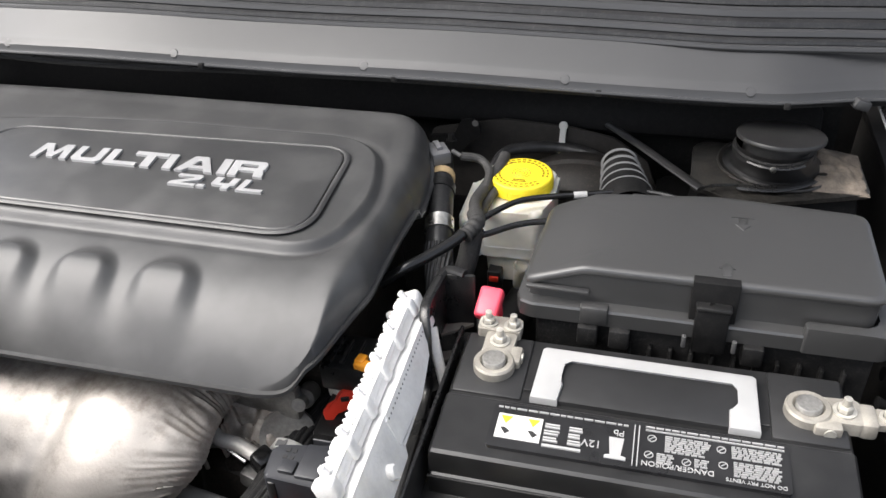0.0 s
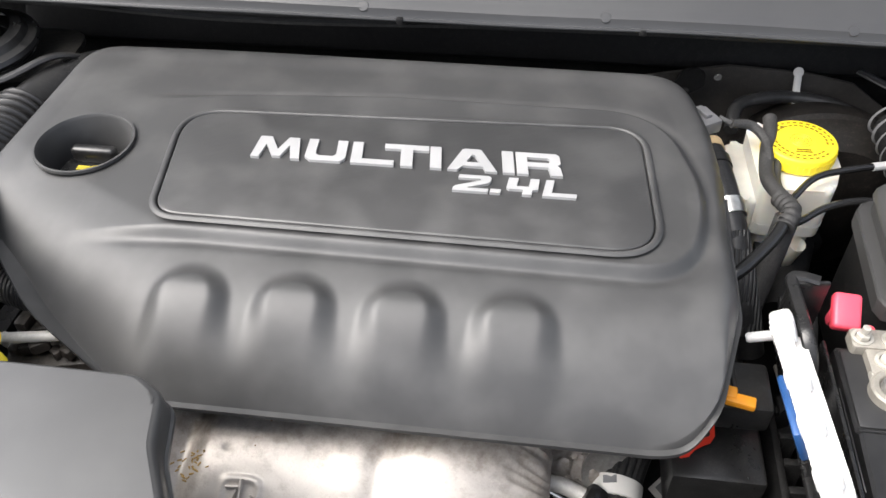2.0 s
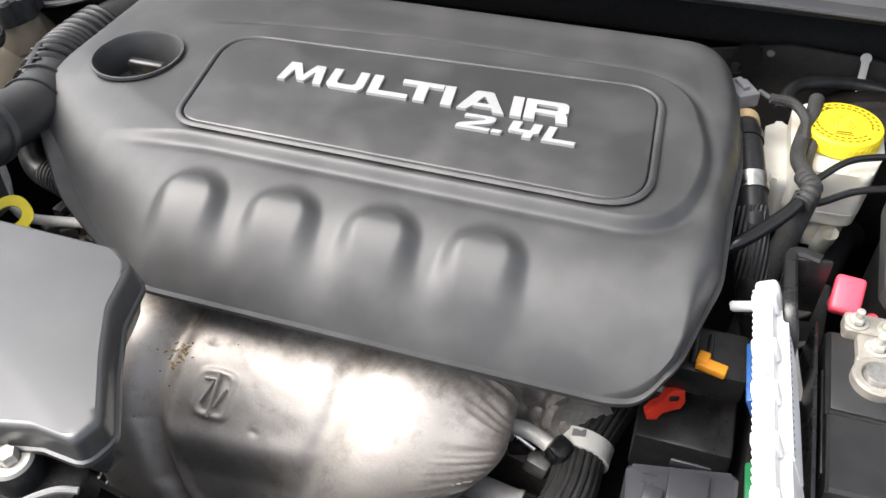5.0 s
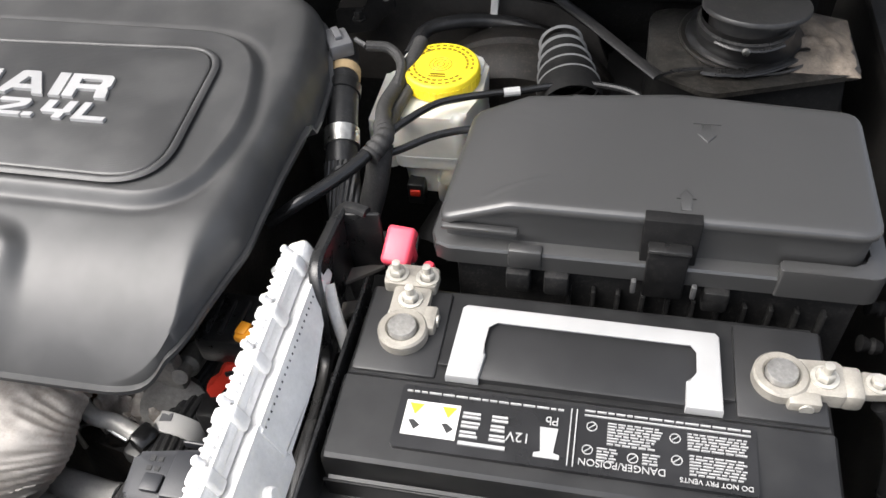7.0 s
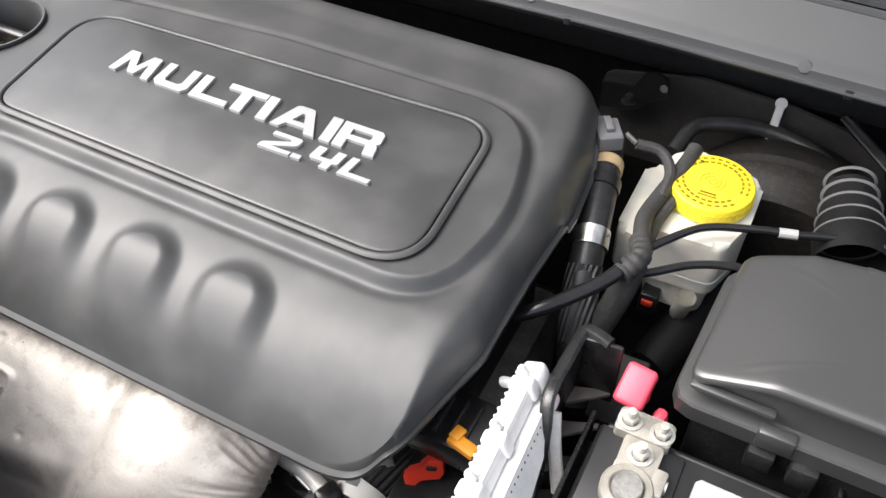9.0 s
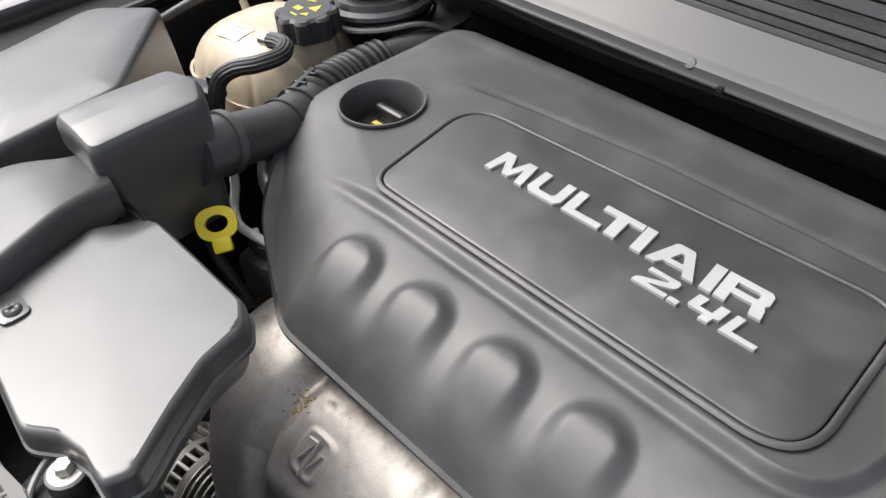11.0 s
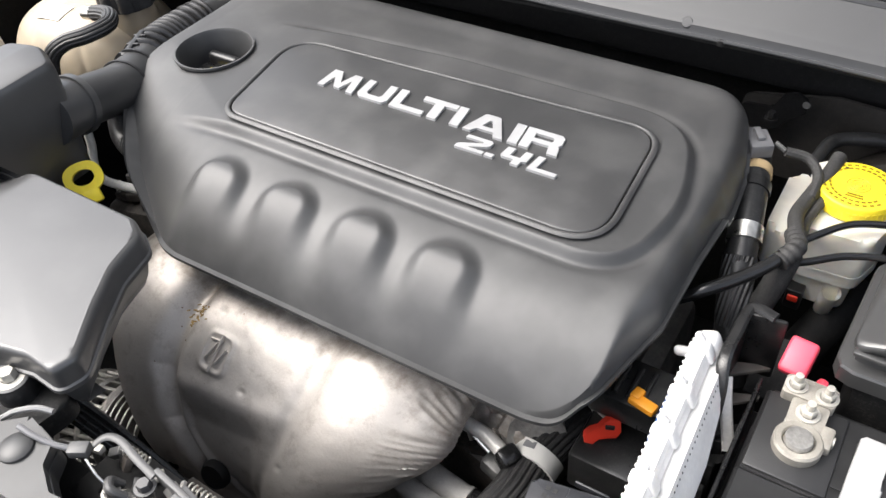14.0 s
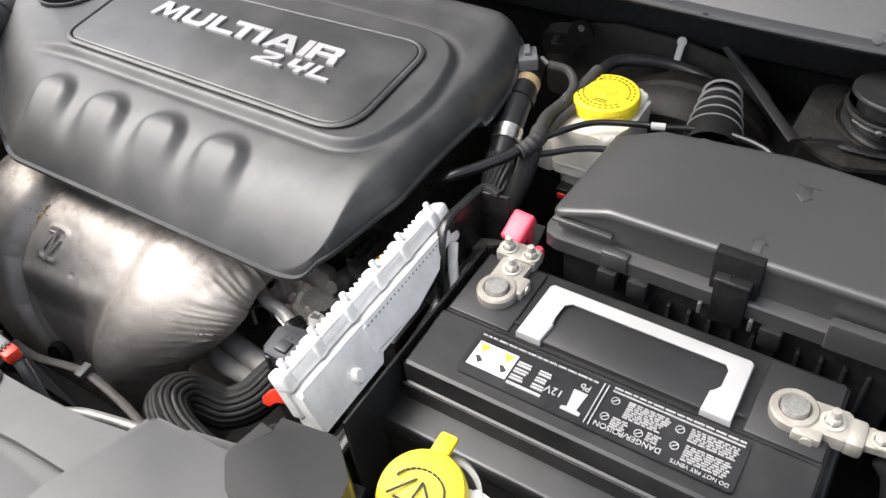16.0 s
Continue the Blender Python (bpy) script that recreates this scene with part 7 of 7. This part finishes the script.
part("panel", prism(RP, ZR - 0.022, ZR - 0.008, 0.004, 3), M_RAD, rad)
UP = rounded([(-0.265, -0.4470), (-0.10, -0.4455), (0.030, -0.4415), (0.090, -0.4360), (0.148, -0.4340), (0.160, -0.402), (0.1595, -0.395), (0.112, -0.404), (0.067, -0.407), (0.034, -0.408), (0.005, -0.409), (-0.035, -0.423),
              (-0.070, -0.427), (-0.102, -0.431), (-0.120, -0.421), (-0.128, -0.407), (-0.155, -0.402), (-0.170, -0.415), (-0.200, -0.413), (-0.228, -0.417), (-0.329, -0.419), (-0.329, -0.4460)], 0.003, 4)
part("upper_panel", prism(UP, ZR - 0.0078, ZR, 0.0040, 3), M_RAD, rad)
part("side_panel", prism(rounded([(-0.329, -0.619), (-0.205, -0.619), (-0.226, -0.545), (-0.243, -0.507), (-0.253, -0.464), (-0.266, -0.4475), (-0.329, -0.4475)], 0.006), ZR - 0.0078, ZR - 0.0006, 0.0040, 3), M_RAD, rad)
part("field_facet", prism([(-0.272, -0.4475), (-0.262, -0.4475), (-0.2500, -0.4640), (-0.2580, -0.4640)], ZR - 0.0078, ZR - 0.0003, 0.003, 2), M_DUCT, rad)
part("step_panel", prism(rounded([(0.153, -0.3835), (0.222, -0.379), (0.372, -0.462), (0.372, -0.61), (0.115, -0.61), (0.132, -0.45)], 0.006), ZR - 0.003, ZR + 0.005, 0.003, 3), M_RAD, rad)
part("right_box", prism(rounded([(0.213, -0.384), (0.219, -0.351), (0.262, -0.344), (0.284, -0.363), (0.292, -0.402), (0.230, -0.402)], 0.010), 0.86, 0.926, 0.010, 5), M_SATIN, rad, "black plastic box with a seam")
part("box_tab", turned_box((0.221, -0.390, 0.908), (0.020, 0.010, 0.022), 0.003, rz=-30), M_SATIN, rad)
for x, y in ((-0.1435, -0.4215), (0.033, -0.4175)):
    part("push_button", lathe([(0, 0.0035), (0.008, 0.003), (0.0105, 0.0012), (0.0110, -0.001)], (x, y, ZR + 0.0005), 28), M_RAD, rad, "round push fastener")
words("REMOVE THIS PANEL FOR ACCESS TO", 0.0072, (-0.2590, -0.4275, ZR + 0.0002), 0.0003, M_EMBOSS, rad, rz=1.5, squeeze=0.66)
words("OIL FILL PORT ON SOME VEHICLES", 0.0072, (-0.2570, -0.4370, ZR + 0.0002), 0.0003, M_EMBOSS, rad, rz=1.5, squeeze=0.68)
part("warning_label", prism(rounded([(-0.209, -0.547), (-0.154, -0.547), (-0.1495, -0.4725), (-0.203, -0.4725)], 0.003), ZF, ZF + 0.0008, 0), M_PAPER, rad, "white and yellow warning label")
part("label_strip", prism([(-0.2010, -0.4810), (-0.1515, -0.4810), (-0.1510, -0.4745), (-0.2005, -0.4745)], ZF + 0.0007, ZF + 0.0011, 0), M_YELLOW, rad)
part("label_ring", lathe([(0.0040, 0), (0.0042, 0.0004), (0.0058, 0.0004), (0.0060, 0)], (-0.190, -0.4945, ZF + 0.0008), 28), M_RED, rad)
for k in range(5):
    part("label_print", box(-0.185, -0.159, -0.4918 - 0.006 * k, -0.4902 - 0.006 * k, ZF + 0.0007, ZF + 0.0010, 0), M_GREYCON, rad)

latch_ob = thing("hood_latch", (-0.07, -0.40, 0.86), "plated steel hood latch with cable and spring", "hood latch")
part("back_plate", turned_box((-0.070, -0.398, 0.872), (0.11, 0.045, 0.004), 0.001, rz=-4), M_INNER, latch_ob)
part("arm", tube([(-0.112, -0.399, 0.905), (-0.108, -0.388, 0.908), (-0.098, -0.3845, 0.908), (-0.080, -0.388, 0.907), (-0.062, -0.391, 0.906)], 0.0026, 8, 8, flat=0.35), M_PLATE, latch_ob)
part("side_plate", turned_box((-0.045, -0.390, 0.898), (0.040, 0.004, 0.018), 0.001, rz=-8), M_PLATE, latch_ob)
part("hook", tube([(-0.088, -0.400, 0.888), (-0.090, -0.404, 0.897), (-0.083, -0.409, 0.900), (-0.076, -0.406, 0.893)], 0.0030, 10, 6), M_PLATE, latch_ob)
part("pivot", nut((-0.066, -0.397, 0.899), 0.0045, 0.006), M_PLATE, latch_ob)
part("pivot_small", nut((-0.088, -0.408, 0.890), 0.004, 0.005), M_OLDALU, latch_ob)
part("coil", corrugated([(-0.078, -0.405, 0.886), (-0.068, -0.403, 0.888), (-0.058, -0.401, 0.890)], 0.0052, 0.0025, 0.0018, 12), M_OLDALU, latch_ob)
part("cable_fitting", turned_box((-0.112, -0.402, 0.911), (0.013, 0.009, 0.007), 0.0015, rz=30), M_PLATE, latch_ob)
part("cable", tube([(-0.150, -0.412, 0.921), (-0.138, -0.411, 0.918), (-0.126, -0.408, 0.914), (-0.114, -0.403, 0.911)], 0.0020, 8, 8), M_GREYCON, latch_ob)
part("wire", tube([(-0.106, -0.404, 0.908), (-0.095, -0.407, 0.902), (-0.085, -0.407, 0.896)], 0.0010, 6, 4), M_STEEL, latch_ob)
part("lever", turned_box((-0.028, -0.394, 0.902), (0.034, 0.012, 0.005), 0.0015, rz=-12), M_PLATE, latch_ob)
for k in range(16):
    c = (-0.118 + 0.0062 * k, -0.392 + 0.011 * math.sin(2.3 * k), 0.884 + 0.010 * math.cos(1.7 * k))
    part("latch_piece", turned_box(c, (0.006 + 0.009 * random.random(), 0.003 + 0.005 * random.random(), 0.003 + 0.008 * random.random()), 0.0008, random.uniform(-40, 40), random.uniform(-40, 40), random.uniform(-60, 60)),
         random.choice((M_OLDALU, M_GRIME, M_INNER, M_PLATE, M_NUT)), latch_ob)
for x0, y0, z0 in ((-0.105, -0.383, 0.893), (-0.050, -0.381, 0.888)):
    part("spring", tube([(x0 + 0.022 * i / 40, y0 + 0.0034 * math.cos(0.95 * i), z0 + 0.0034 * math.sin(0.95 * i)) for i in range(41)], 0.0007, 6, 2), M_NUT, latch_ob)
switch = thing("latch_switch", (0.02, -0.395, 0.89), "grey plug with a red lock and a cable", "connector")
part("plug", turned_box((0.004, -0.3915, 0.908), (0.024, 0.010, 0.009), 0.002, rz=-5), M_GREYCON, switch)
part("plug_collar", turned_box((-0.004, -0.391, 0.908), (0.004, 0.012, 0.011), 0.001, rz=-5), M_GREYCON, switch)
part("lock", turned_box((0.0215, -0.393, 0.908), (0.0095, 0.0105, 0.009), 0.0018, rz=-5), M_RED, switch)
for dy in (-0.003, 0.0, 0.003):
    part("lock_slot", turned_box((0.0172, -0.393 + dy, 0.9123), (0.004, 0.0016, 0.003), 0, rz=-5), M_INK, switch)
part("cable", tube([(0.031, -0.394, 0.906), (0.040, -0.397, 0.898), (0.052, -0.402, 0.880), (0.062, -0.406, 0.86)], 0.0042, 10, 6), M_RUBBER, switch)
strip = thing("wire_strip", (-0.06, -0.33, 0.74), "flat brown wiring strip with a metal clip", "wiring")
part("strip", tube([(-0.12, -0.350, 0.790), (-0.081, -0.352, 0.795), (-0.035, -0.343, 0.795), (0.010, -0.346, 0.792), (0.055, -0.355, 0.79)], 0.0036, 10, 8, flat=0.3), M_STRIP, strip)
part("clip", turned_box((-0.030, -0.343, 0.796), (0.008, 0.014, 0.009), 0.001, rz=5), M_PLATE, strip)
rod = thing("latch_cable", (0.08, -0.37, 0.80), "grey sleeved cable along the radiator support", "cable")
part("sleeve", tube([(0.030, -0.392, 0.845), (0.056, -0.384, 0.85), (0.104, -0.374, 0.85), (0.14, -0.372, 0.845)], 0.0042, 12, 8), M_OLDALU, rod)
xm = thing("radiator_support", (0.0, -0.36, 0.70), "dark lower radiator support and fan shroud", "radiator support")
part("beam", box(-0.50, 0.30, -0.44, -0.395, 0.55, 0.86, 0.006), M_INNER, xm)
part("shroud", box(-0.45, 0.18, -0.395, -0.375, 0.40, 0.72, 0.006), M_MATT, xm)

wash = thing("washer_filler", (0.30, -0.32, 0.80), "yellow washer cap with a printed symbol on a white neck", "washer filler")
wx, wy, wz = 0.305, -0.323, 0.871
wcap = part("cap", lathe([(0, 0.004), (0.022, 0.004), (0.0265, 0.002), (0.028, -0.002), (0.028, -0.010), (0, -0.010)], (wx - 0.006, wy - 0.004, wz), 48, (0, -0.15, 1)), M_YELLOW, wash, "yellow hinged washer cap")
part("thumb_tab", turned_box((wx - 0.011, wy + 0.028, wz - 0.002), (0.013, 0.022, 0.006), 0.0025, rz=2), M_YELLOW, wcap)
part("neck", lathe([(0.026, -0.07), (0.026, -0.012), (0.029, -0.010), (0.029, -0.006)], (wx, wy, wz), 40, (0, -0.1, 1)), M_WHITE, wash, "white filler neck")
part("neck_shelf", prism(rounded([(wx + 0.012, wy + 0.018), (wx + 0.030, wy + 0.016), (wx + 0.058, wy - 0.004), (wx + 0.062, wy - 0.04), (wx + 0.012, wy - 0.04)], 0.008), wz - 0.022, wz - 0.006, 0.004), M_PAPER, wash)
for k in range(13):
    a = radians(15 + 150 * k / 12)
    part("symbol_dash", turned_box((wx - 0.006 + 0.0165 * math.cos(a), wy - 0.006 + 0.0135 * math.sin(a), wz + 0.0058), (0.0030, 0.0014, 0.0006), 0, rz=math.degrees(a) + 90), M_INK, wcap)
for dx, dy, ln, rot in ((-0.010, -0.002, 0.02, 55), (0.008, -0.002, 0.02, -45), (0, -0.010, 0.022, 0), (0, 0.000, 0.012, 90)):
    part("symbol_line", turned_box((wx - 0.006 + dx, wy - 0.006 + dy, wz + 0.0055), (ln, 0.0014, 0.0006), 0, rz=rot), M_INK, wcap)
bot = thing("washer_bottle", (0.33, -0.34, 0.5), "white washer bottle below its filler", "washer bottle")
part("bottle", box(0.26, 0.44, -0.40, -0.30, 0.52, 0.80, 0.02, 4), M_RES, bot)
